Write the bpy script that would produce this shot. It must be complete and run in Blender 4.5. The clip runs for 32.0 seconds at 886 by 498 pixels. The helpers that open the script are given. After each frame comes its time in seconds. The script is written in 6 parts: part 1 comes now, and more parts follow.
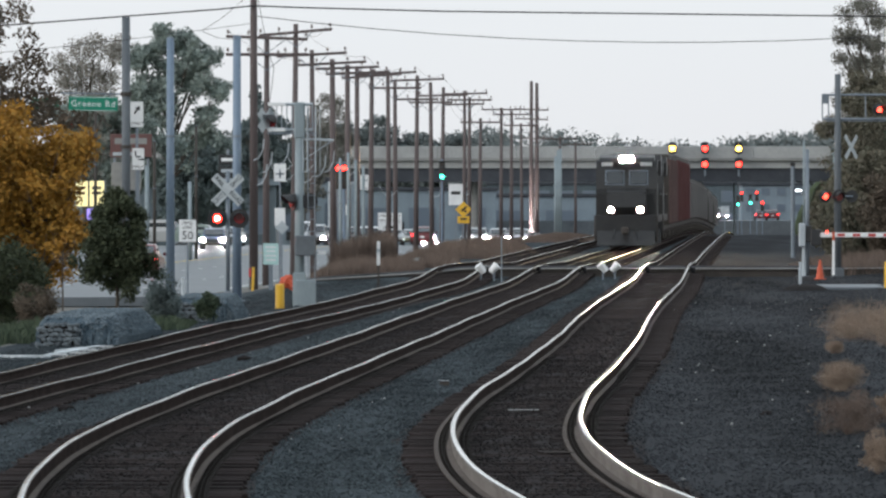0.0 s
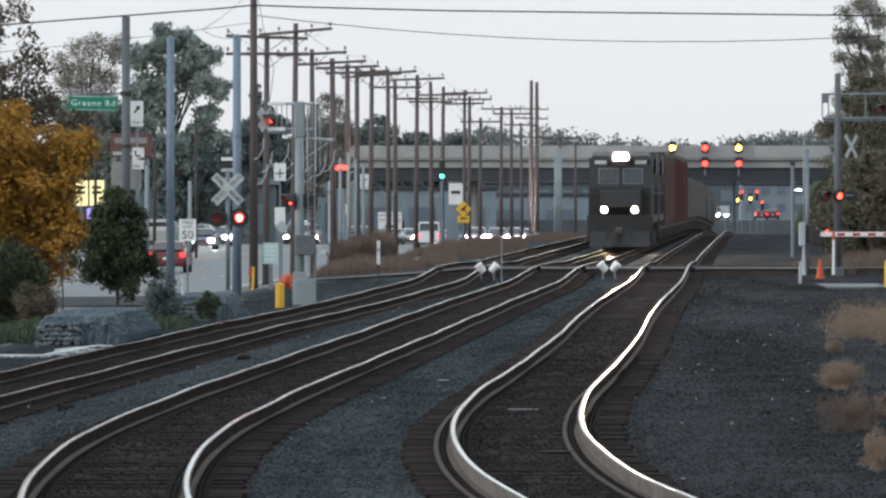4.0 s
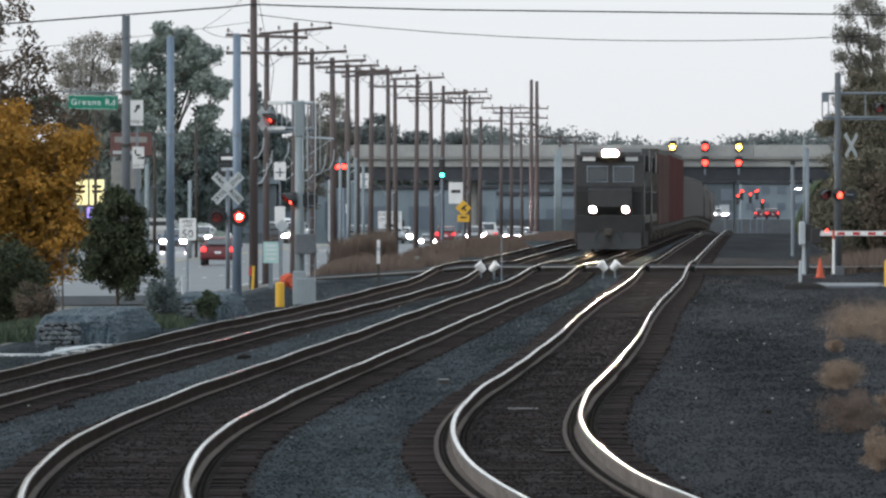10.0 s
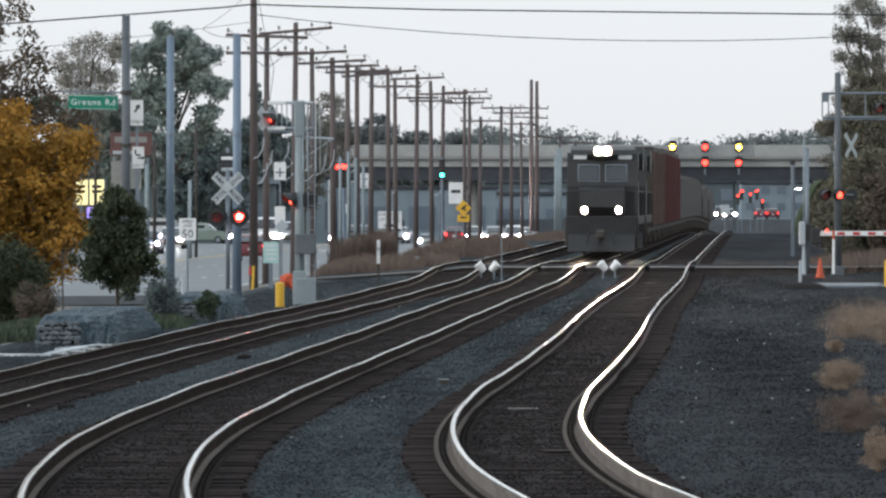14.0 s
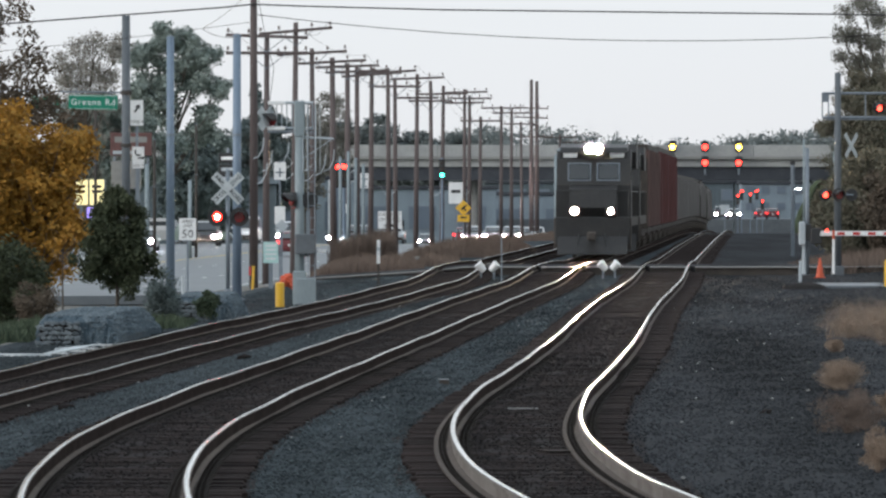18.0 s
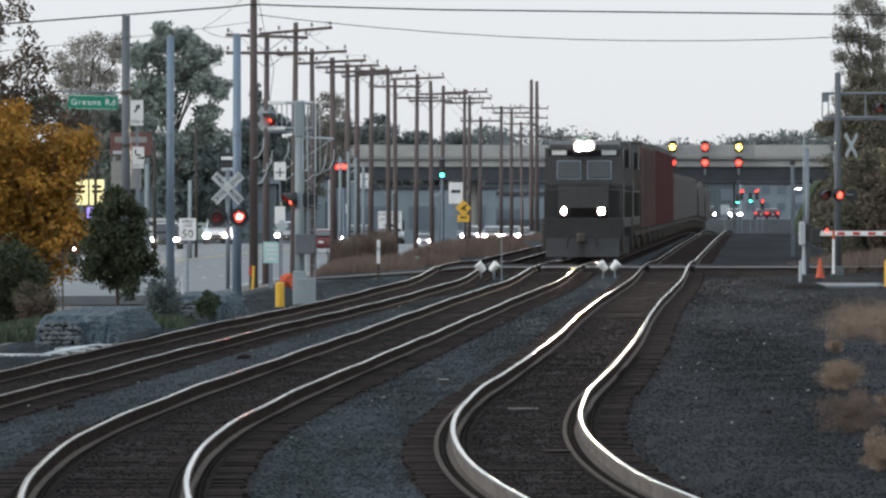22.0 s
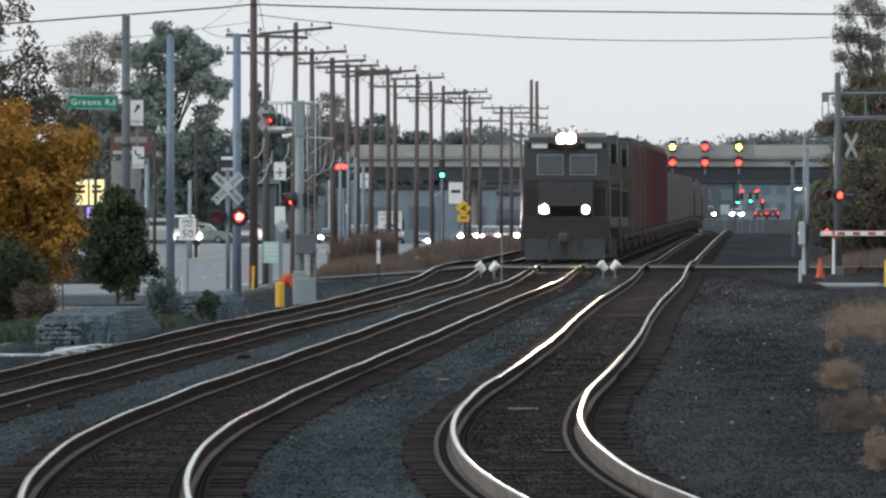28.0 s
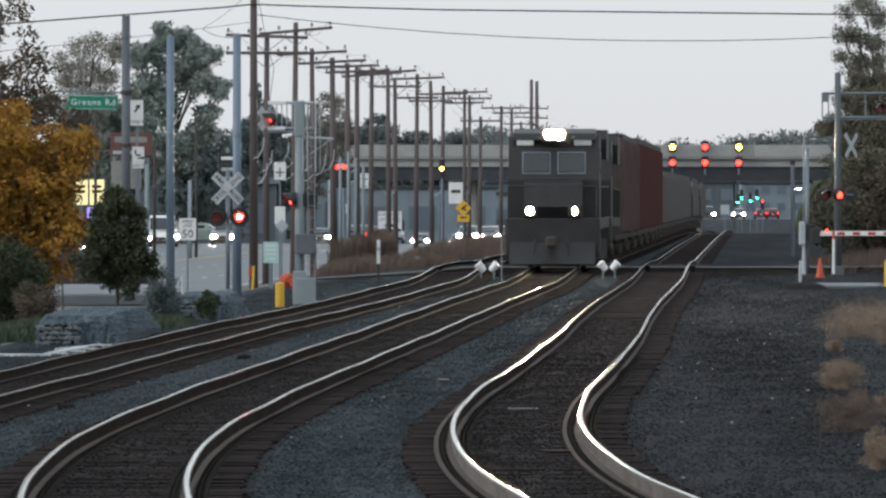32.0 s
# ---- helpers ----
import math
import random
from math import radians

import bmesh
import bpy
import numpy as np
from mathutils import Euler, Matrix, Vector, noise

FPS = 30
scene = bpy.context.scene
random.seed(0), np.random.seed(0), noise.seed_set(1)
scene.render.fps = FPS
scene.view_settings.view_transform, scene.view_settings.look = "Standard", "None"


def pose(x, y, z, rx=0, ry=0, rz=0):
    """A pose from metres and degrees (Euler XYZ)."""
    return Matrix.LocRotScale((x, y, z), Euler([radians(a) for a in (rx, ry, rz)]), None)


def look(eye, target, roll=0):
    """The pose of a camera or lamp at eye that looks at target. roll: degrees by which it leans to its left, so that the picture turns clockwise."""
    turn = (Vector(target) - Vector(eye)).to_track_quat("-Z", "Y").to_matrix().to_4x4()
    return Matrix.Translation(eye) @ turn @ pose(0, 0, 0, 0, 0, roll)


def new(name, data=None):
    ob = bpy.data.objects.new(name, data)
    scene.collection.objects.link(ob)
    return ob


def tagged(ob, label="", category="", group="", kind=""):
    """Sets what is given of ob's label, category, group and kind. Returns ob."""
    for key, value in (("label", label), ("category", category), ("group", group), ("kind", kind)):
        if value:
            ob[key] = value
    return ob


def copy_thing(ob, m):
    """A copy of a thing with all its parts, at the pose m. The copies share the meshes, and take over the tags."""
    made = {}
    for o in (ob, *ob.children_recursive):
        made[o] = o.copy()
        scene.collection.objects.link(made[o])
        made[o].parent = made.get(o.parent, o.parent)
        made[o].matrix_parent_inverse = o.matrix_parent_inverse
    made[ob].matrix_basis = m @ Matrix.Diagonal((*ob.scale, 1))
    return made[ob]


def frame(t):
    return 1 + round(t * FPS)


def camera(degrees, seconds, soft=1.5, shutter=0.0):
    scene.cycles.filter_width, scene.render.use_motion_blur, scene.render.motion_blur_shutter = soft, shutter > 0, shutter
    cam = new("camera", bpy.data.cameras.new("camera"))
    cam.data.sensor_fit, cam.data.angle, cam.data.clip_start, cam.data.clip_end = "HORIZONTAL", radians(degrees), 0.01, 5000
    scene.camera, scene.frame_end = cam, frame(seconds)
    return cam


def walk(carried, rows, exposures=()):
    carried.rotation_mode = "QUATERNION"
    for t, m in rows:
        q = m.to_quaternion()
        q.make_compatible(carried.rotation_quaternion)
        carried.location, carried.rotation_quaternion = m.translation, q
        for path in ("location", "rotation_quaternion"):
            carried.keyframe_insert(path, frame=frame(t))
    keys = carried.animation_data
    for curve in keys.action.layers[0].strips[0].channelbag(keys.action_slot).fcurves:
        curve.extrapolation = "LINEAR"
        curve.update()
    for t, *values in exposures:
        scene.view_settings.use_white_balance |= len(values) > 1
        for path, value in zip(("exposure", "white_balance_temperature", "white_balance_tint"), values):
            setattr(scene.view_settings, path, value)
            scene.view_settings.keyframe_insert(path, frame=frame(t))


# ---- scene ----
# A still telephoto view down three railway tracks at dusk. Metres; y runs away from the camera, z = 0 is the top of the rails.
cam = camera(5.611, 32.0, soft=2.5)
EYE = 2.45
TILT = 90 - 0.333


def view(dz):
    return pose(0, 0, EYE, TILT + dz, 0, 0)


walk(cam, [(0.0, view(0.0095)), (1.5, view(0.0085)), (3.5, view(0.006)), (6.0, view(0.0035)), (9.0, view(0.0)), (32.0, view(0.0))],
     [(0.0, 0.24), (9.0, 0.26), (13.0, 0.28), (20.0, 0.23), (24.0, 0.18), (30.0, 0.14), (32.0, 0.08)])

# ---- overcast dusk light ----
world = bpy.data.worlds.new("dusk_sky")
scene.world = world
world.use_nodes = True
wn, wl = world.node_tree.nodes, world.node_tree.links
wn.clear()
sky = wn.new("ShaderNodeTexSky")
sky.sky_type = "NISHITA"
sky.sun_disc = False
sky.sun_elevation = radians(15.8)
sky.sun_rotation = radians(114)
sky.air_density, sky.dust_density, sky.ozone_density = 1.0, 3.0, 2.0
skygain = wn.new("ShaderNodeMix")
skygain.data_type = "RGBA"
skygain.inputs[0].default_value = 0.9
wl.new(sky.outputs[0], skygain.inputs[6])
# cloud deck: a little brighter overhead than at the horizon
geo = wn.new("ShaderNodeTexCoord")
sep = wn.new("ShaderNodeSeparateXYZ")
wl.new(geo.outputs["Generated"], sep.inputs[0])
ramp = wn.new("ShaderNodeValToRGB")
ramp.color_ramp.elements[0].position, ramp.color_ramp.elements[0].color = 0.0, (6.75, 6.85, 7.1, 1)
ramp.color_ramp.elements[1].position, ramp.color_ramp.elements[1].color = 0.06, (7.1, 7.7, 8.05, 1)
high = ramp.color_ramp.elements.new(1.0)
high.color = (7.4, 8.4, 9.4, 1)
wl.new(sep.outputs[2], ramp.inputs[0])
wl.new(ramp.outputs[0], skygain.inputs[7])
bg = wn.new("ShaderNodeBackground")
bg.inputs[1].default_value = 0.112
wl.new(skygain.outputs[2], bg.inputs[0])
wo = wn.new("ShaderNodeOutputWorld")
wl.new(bg.outputs[0], wo.inputs[0])

sun = new("sun", bpy.data.lights.new("sun", "SUN"))
sun.data.energy, sun.data.angle, sun.data.color = 1.5, radians(30), (1.0, 0.95, 0.9)
sun.matrix_world = look((-200, -90, 62), (0, 0, 0))

# ---- materials ----


def mat(name, a, b=None, scale=3.0, rough=0.7, metal=0.0, bump=0.0, fine=0.35, jitter=0.0, stretch=(1, 1, 1), spread=0.0, spec=0.5, stain=0.0):
    """Two colours mixed by a coarse and a fine noise; jitter varies it from piece to piece."""
    m = bpy.data.materials.new(name)
    m.use_nodes = True
    n, l = m.node_tree.nodes, m.node_tree.links
    p = n["Principled BSDF"]
    p.inputs["Roughness"].default_value, p.inputs["Metallic"].default_value = rough, metal
    p.inputs["Specular IOR Level"].default_value = spec
    b = b or tuple(c * 0.8 for c in a)
    tc = n.new("ShaderNodeTexCoord")
    mp = n.new("ShaderNodeMapping")
    mp.inputs["Scale"].default_value = stretch
    l.new(tc.outputs["Object"], mp.inputs[0])
    n1, n2 = n.new("ShaderNodeTexNoise"), n.new("ShaderNodeTexNoise")
    n1.inputs["Scale"].default_value, n2.inputs["Scale"].default_value = scale, scale * 9
    n1.inputs["Detail"].default_value = 3
    n2.inputs["Detail"].default_value = 2
    l.new(mp.outputs[0], n1.inputs[0])
    l.new(mp.outputs[0], n2.inputs[0])
    mx = n.new("ShaderNodeMix")
    mx.inputs[0].default_value = fine
    l.new(n1.outputs[0], mx.inputs[2])
    l.new(n2.outputs[0], mx.inputs[3])
    rp = n.new("ShaderNodeMapRange")
    rp.inputs[1].default_value, rp.inputs[2].default_value = 0.33, 0.67
    l.new(mx.outputs[0], rp.inputs[0])
    fac = rp.outputs[0]
    if jitter:
        src = n.new("ShaderNodeObjectInfo").outputs["Random"]
    elif spread:
        src = n.new("ShaderNodeNewGeometry").outputs["Random Per Island"]
    if jitter or spread:
        ad = n.new("ShaderNodeMix")
        ad.inputs[0].default_value = jitter or spread
        l.new(fac, ad.inputs[2])
        l.new(src, ad.inputs[3])
        fac = ad.outputs[0]
    cm = n.new("ShaderNodeMix")
    cm.data_type = "RGBA"
    cm.inputs[6].default_value, cm.inputs[7].default_value = (*a, 1), (*b, 1)
    l.new(fac, cm.inputs[0])
    shade = cm.outputs[2]
    if stain:
        # broad irregular patches of dirt
        n3 = n.new("ShaderNodeTexNoise")
        n3.inputs["Scale"].default_value, n3.inputs["Detail"].default_value = 0.45, 4
        mp3 = n.new("ShaderNodeMapping")
        mp3.inputs["Scale"].default_value = (1.0, 0.05, 1.0)
        l.new(tc.outputs["Object"], mp3.inputs[0])
        l.new(mp3.outputs[0], n3.inputs[0])
        r3 = n.new("ShaderNodeMapRange")
        r3.inputs[1].default_value, r3.inputs[2].default_value = 0.38, 0.6
        r3.inputs[3].default_value, r3.inputs[4].default_value = 1.0 - stain, 1.0
        l.new(n3.outputs[0], r3.inputs[0])
        dm = n.new("ShaderNodeMix")
        dm.data_type, dm.blend_type = "RGBA", "MULTIPLY"
        dm.inputs[0].default_value = 1.0
        l.new(shade, dm.inputs[6])
        l.new(r3.outputs[0], dm.inputs[7])
        shade = dm.outputs[2]
    l.new(shade, p.inputs["Base Color"])
    if bump:
        bp = n.new("ShaderNodeBump")
        bp.inputs["Strength"].default_value = bump
        bp.inputs["Distance"].default_value = 0.02
        l.new(n2.outputs[0], bp.inputs["Height"])
        l.new(bp.outputs[0], p.inputs["Normal"])
    return m


def glow(name, colour, strength):
    m = bpy.data.materials.new(name)
    m.use_nodes = True
    p = m.node_tree.nodes["Principled BSDF"]
    p.inputs["Base Color"].default_value = (*[c * 0.6 for c in colour], 1)
    p.inputs["Roughness"].default_value = 0.3
    p.inputs["Emission Color"].default_value = (*colour, 1)
    p.inputs["Emission Strength"].default_value = strength
    return m


def glass(name, tint=(0.02, 0.025, 0.03), rough=0.06):
    m = bpy.data.materials.new(name)
    m.use_nodes = True
    p = m.node_tree.nodes["Principled BSDF"]
    p.inputs["Base Color"].default_value = (*tint, 1)
    p.inputs["Roughness"].default_value = rough
    p.inputs["Specular IOR Level"].default_value = 0.8
    return m


BALLAST = mat("ballast", (0.029, 0.038, 0.045), (0.058, 0.072, 0.081), 1.3, 0.95, bump=0.8, fine=0.5, spec=0.05, stain=0.42)
STONE = mat("ballast_stone", (0.019, 0.0255, 0.0295), (0.105, 0.127, 0.138), 0.35, 0.9, spread=0.58, spec=0.06, stain=0.42)
FOULED = mat("fouled_ballast", (0.0135, 0.012, 0.012), (0.028, 0.025, 0.025), 1.1, 0.95, bump=0.6, spec=0.05)
DARKSTONE = mat("dark_ballast_stone", (0.019, 0.021, 0.024), (0.08, 0.087, 0.096), 0.35, 0.9, spread=0.58, spec=0.06, stain=0.45)
DARKBALLAST = mat("dark_ballast", (0.022, 0.024, 0.027), (0.042, 0.045, 0.05), 1.3, 0.95, bump=0.8, fine=0.5, spec=0.05, stain=0.45)
PALESTONE = mat("pale_stone_chip", (0.2, 0.21, 0.21), (0.42, 0.42, 0.41), 0.4, 0.9, spread=0.6, spec=0.1)
WORNROAD = mat("worn_dark_asphalt", (0.045, 0.045, 0.048), (0.08, 0.08, 0.084), 0.5, 0.9, spec=0.0, stain=0.3)
FOULEDSTONE = mat("fouled_ballast_stone", (0.0135, 0.0116, 0.012), (0.0245, 0.0218, 0.0222), 0.4, 0.9, spread=0.6, spec=0.2)
DIRT = mat("dirt", (0.11, 0.108, 0.1), (0.19, 0.183, 0.168), 0.3, 0.95, bump=0.4, spec=0.05)
BANKDIRT = mat("dark_bank_soil", (0.05, 0.05, 0.048), (0.085, 0.083, 0.078), 0.3, 0.95, bump=0.4, spec=0.05, stain=0.3)
TURF = mat("turf", (0.03, 0.05, 0.022), (0.07, 0.085, 0.04), 0.5, 0.95, bump=0.6, spec=0.1)
SLEEPER = mat("sleeper_wood", (0.0135, 0.0106, 0.0104), (0.041, 0.0325, 0.031), 2.5, 0.9, bump=0.5, jitter=0.6, stretch=(1, 6, 6), spec=0.06)
RAILTOP = mat("polished_rail_steel", (0.66, 0.66, 0.68), (0.55, 0.55, 0.57), 0.6, 0.1, 1.0)
# paler copy of the rail side, for flanks turned to the bright sky
RAILSKYLIT = mat("skylit_rail_steel", (0.19, 0.175, 0.165), (0.12, 0.108, 0.1), 1.2, 0.9, bump=0.1, spec=0.0)
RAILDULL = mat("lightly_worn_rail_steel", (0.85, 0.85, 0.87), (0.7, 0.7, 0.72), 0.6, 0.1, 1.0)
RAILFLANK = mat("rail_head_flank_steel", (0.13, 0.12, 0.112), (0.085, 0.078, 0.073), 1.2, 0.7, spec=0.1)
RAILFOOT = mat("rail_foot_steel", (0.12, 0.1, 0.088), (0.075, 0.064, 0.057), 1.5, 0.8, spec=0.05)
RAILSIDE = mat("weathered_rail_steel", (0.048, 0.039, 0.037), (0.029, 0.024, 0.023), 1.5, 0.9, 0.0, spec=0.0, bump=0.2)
PLATE = mat("tie_plate_steel", (0.016, 0.014, 0.013), (0.032, 0.028, 0.026), 4, 0.85, 0.0, jitter=0.5, spec=0.05)
CONCRETE = mat("concrete", (0.38, 0.385, 0.38), (0.28, 0.285, 0.285), 0.4, 0.85, bump=0.2, spec=0.05)
PALEWING = mat("pale_bluish_concrete", (0.34, 0.42, 0.46), (0.27, 0.34, 0.38), 0.4, 0.85, spec=0.05)
DARKCONC = mat("stained_concrete", (0.2, 0.2, 0.2), (0.28, 0.28, 0.27), 0.3, 0.85, bump=0.2, spec=0.05)
ROOFANDSHADE = mat("roof_felt_and_deck_shade", (0.045, 0.05, 0.06), (0.07, 0.075, 0.085), 0.5, 0.8, spec=0.05)
ASPHALT = mat("asphalt", (0.085, 0.097, 0.108), (0.13, 0.143, 0.155), 0.25, 0.45, bump=0.1, spec=0.12)
WHITELINE = mat("road_marking_white", (0.7, 0.7, 0.68), (0.5, 0.5, 0.48), 2, 0.7)
YELLOWLINE = mat("road_marking_yellow", (0.6, 0.42, 0.05), (0.45, 0.32, 0.05), 2, 0.7)
POLEWOOD = mat("pole_wood", (0.066, 0.051, 0.051), (0.122, 0.097, 0.094), 1.2, 0.85, bump=0.5, jitter=0.3, stretch=(5, 5, 0.4))
GALV = mat("galvanised_steel", (0.2, 0.235, 0.27), (0.15, 0.175, 0.205), 1.0, 0.5, 0.3, bump=0.05)
DARKGALV = mat("dull_galvanised_steel", (0.12, 0.135, 0.15), (0.085, 0.097, 0.11), 1.0, 0.65, 0.2)
BLUESTEEL = mat("bluegrey_painted_steel", (0.17, 0.225, 0.3), (0.13, 0.18, 0.24), 0.8, 0.5, 0.1)
PALEPAINT = mat("pale_grey_paint", (0.42, 0.46, 0.49), (0.32, 0.36, 0.39), 1.5, 0.5)
MASTGREY = mat("weathered_aluminium_paint", (0.25, 0.3, 0.32), (0.18, 0.22, 0.24), 1.2, 0.6, stretch=(2, 2, 0.5))
BLACK = mat("black_paint", (0.012, 0.012, 0.013), (0.03, 0.03, 0.032), 2, 0.45)
WHITE = mat("white_sign_sheet", (0.75, 0.76, 0.76), (0.62, 0.63, 0.64), 2, 0.5)
WORNSHEET = mat("weathered_sign_sheet", (0.5, 0.54, 0.56), (0.36, 0.4, 0.42), 4, 0.55)
GREENSIGN = mat("green_sign_sheet", (0.0, 0.2, 0.12), (0.0, 0.16, 0.1), 2, 0.4)
TEALSIGN = mat("pale_teal_sign_sheet", (0.45, 0.66, 0.64), (0.38, 0.58, 0.57), 2, 0.5)
YELLOW = mat("yellow_paint", (0.72, 0.42, 0.03), (0.6, 0.34, 0.03), 3, 0.5)
ORANGE = mat("orange_plastic", (0.55, 0.09, 0.035), (0.42, 0.07, 0.03), 3, 0.6)
REDPAINT = mat("red_reflective", (0.5, 0.03, 0.03), (0.4, 0.03, 0.03), 3, 0.5)
WIRE = mat("cable_rubber", (0.02, 0.02, 0.022), (0.035, 0.035, 0.035), 2, 0.7)
PORCELAIN = mat("insulator_porcelain", (0.09, 0.07, 0.07), (0.14, 0.11, 0.1), 3, 0.3)
LOCOBLACK = mat("locomotive_black_paint", (0.012, 0.012, 0.013), (0.026, 0.025, 0.024), 1.0, 0.5, bump=0.05)
GRIME = mat("running_gear_grime", (0.03, 0.026, 0.023), (0.06, 0.05, 0.043), 2, 0.8)
MAROON = mat("oxide_red_wagon_paint", (0.15, 0.046, 0.044), (0.085, 0.034, 0.034), 0.8, 0.65, bump=0.1, stretch=(1, 1, 0.3))
BROWNWAGON = mat("weathered_brown_wagon_paint", (0.11, 0.06, 0.052), (0.07, 0.045, 0.042), 0.8, 0.7, bump=0.1, stretch=(1, 1, 0.3))
RIBBROWN = mat("faded_brown_wagon_paint", (0.17, 0.11, 0.1), (0.12, 0.08, 0.075), 0.8, 0.7)
WAGONGREY = mat("weathered_grey_wagon_paint", (0.2, 0.192, 0.188), (0.125, 0.12, 0.116), 0.8, 0.65, bump=0.1, stretch=(1, 1, 0.3))
PANE = glass("dark_glass")
# pane colour lightened towards blue for the haze before far buildings
HAZEPANE = glass("haze_tinted_window_glass", (0.1, 0.13, 0.17), 0.3)
HEADLIGHT = glow("headlight_glow", (1.0, 0.74, 0.46), 55000)
DITCHLIGHT = glow("ditch_light_glow", (1.0, 0.78, 0.5), 4500)
CARLIGHT = glow("car_headlight_glow", (1.0, 0.95, 0.9), 1500)
TAILLIGHT = glow("tail_light_glow", (1.0, 0.03, 0.03), 3.5)
REDLIT = glow("red_lamp_glow", (1.0, 0.03, 0.02), 9)
REDHOT = glow("red_lamp_filament_glow", (1.0, 0.06, 0.035), 500)
REDDIM = glow("hooded_red_lamp_glow", (1.0, 0.07, 0.04), 5)
REDOFF = mat("unlit_red_lens", (0.22, 0.01, 0.01), (0.16, 0.01, 0.01), 3, 0.25)
AMBERLIT = glow("amber_lamp_glow", (1.0, 0.55, 0.06), 16)
GREENLIT = glow("green_lamp_glow", (0.05, 1.0, 0.6), 10)
WHITELIT = glow("white_lamp_glow", (0.9, 0.95, 1.0), 8)
BRICKISH = mat("gabion_stone", (0.05, 0.062, 0.072), (0.15, 0.175, 0.19), 3, 0.9, bump=0.3, jitter=0.6)
BARK = mat("bark", (0.05, 0.04, 0.033), (0.10, 0.085, 0.07), 3, 0.9, bump=0.6, stretch=(3, 3, 0.5))


def leafmat(name, a, b, rough=0.75):
    m = mat(name, a, b, 0.8, rough, spread=0.7, spec=0.2)
    return m


LEAFGOLD = leafmat("golden_leaves", (0.38, 0.185, 0.028), (0.19, 0.115, 0.025))
LEAFGREEN = leafmat("dark_green_leaves", (0.03, 0.048, 0.032), (0.07, 0.09, 0.055))
LEAFDEEP = leafmat("deep_green_leaves", (0.024, 0.034, 0.02), (0.062, 0.072, 0.038))
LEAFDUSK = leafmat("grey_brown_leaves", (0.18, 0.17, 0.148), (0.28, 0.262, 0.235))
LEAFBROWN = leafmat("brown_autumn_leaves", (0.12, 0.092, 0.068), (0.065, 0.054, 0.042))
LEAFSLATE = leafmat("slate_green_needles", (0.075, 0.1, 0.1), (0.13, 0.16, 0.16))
# distance haze is mixed into this pale brown
LEAFHAZE = leafmat("haze_tinted_brown_leaves", (0.2, 0.19, 0.17), (0.12, 0.12, 0.1))
LEAFRUST = leafmat("rusty_leaves", (0.15, 0.125, 0.095), (0.085, 0.092, 0.065))
DRYGRASS = leafmat("dry_grass", (0.31, 0.235, 0.175), (0.17, 0.125, 0.098))
REED = leafmat("brown_reeds", (0.16, 0.118, 0.095), (0.095, 0.073, 0.062))
# distance haze lightens these last two leaf colours
LEAFMIST = leafmat("haze_tinted_green_leaves", (0.14, 0.18, 0.165), (0.27, 0.31, 0.285))
HAZETREE = leafmat("haze_tinted_far_foliage", (0.13, 0.155, 0.155), (0.19, 0.21, 0.21))

# ---- mesh helpers ----


def box(bm, x0, x1, y0, y1, z0, z1, bevel=0.0):
    r = bmesh.ops.create_cube(bm, size=1.0, matrix=Matrix.Translation(((x0 + x1) / 2, (y0 + y1) / 2, (z0 + z1) / 2)) @ Matrix.Diagonal((abs(x1 - x0), abs(y1 - y0), abs(z1 - z0), 1)))
    if bevel:
        es = list({e for v in r["verts"] for e in v.link_edges})
        bmesh.ops.bevel(bm, geom=es, offset=bevel, segments=1, affect="EDGES")
    return bm


def rod(bm, a, b, r0, r1=None, n=10, caps=True):
    a, b = Vector(a), Vector(b)
    d = b - a
    m = Matrix.Translation((a + b) / 2) @ d.to_track_quat("Z", "Y").to_matrix().to_4x4()
    bmesh.ops.create_cone(bm, cap_ends=caps, segments=n, radius1=r0, radius2=r0 if r1 is None else r1, depth=d.length, matrix=m)
    return bm


def ball(bm, c, r, sx=1, sy=1, sz=1, n=8):
    bmesh.ops.create_uvsphere(bm, u_segments=n, v_segments=max(4, n // 2 + 1), radius=r, matrix=Matrix.Translation(c) @ Matrix.Diagonal((sx, sy, sz, 1)))
    return bm


def prism(bm, profile, x0, x1):
    """Extrudes a profile of (y, z) points from x0 to x1."""
    vs = [[bm.verts.new((x, y, z)) for y, z in profile] for x in (x0, x1)]
    n = len(profile)
    bm.faces.new(list(reversed(vs[0])))
    bm.faces.new(vs[1])
    for i in range(n):
        bm.faces.new((vs[0][i], vs[0][(i + 1) % n], vs[1][(i + 1) % n], vs[1][i]))
    bmesh.ops.recalc_face_normals(bm, faces=bm.faces)
    return bm


def mesh_of(name, bm, material, smooth=False):
    me = bpy.data.meshes.new(name)
    bm.to_mesh(me)
    bm.free()
    me.materials.append(material)
    if smooth:
        for p in me.polygons:
            p.use_smooth = True
    return me


def raw(name, verts, faces, material):
    me = bpy.data.meshes.new(name)
    me.from_pydata([tuple(v) for v in verts], [], [tuple(f) for f in faces])
    me.materials.append(material)
    return me


def part(name, bm, material, parent, label="", smooth=False):
    me = bm if isinstance(bm, bpy.types.Mesh) else mesh_of(name, bm, material, smooth)
    ob = new(name, me)
    ob.parent = parent
    return tagged(ob, label)


def thing(name, label, category, m=None, group="", kind=""):
    ob = new(name)
    ob.empty_display_size = 0.2
    if m is not None:
        ob.matrix_basis = m
    return tagged(ob, label, category, group, kind)


def B():
    return bmesh.new()


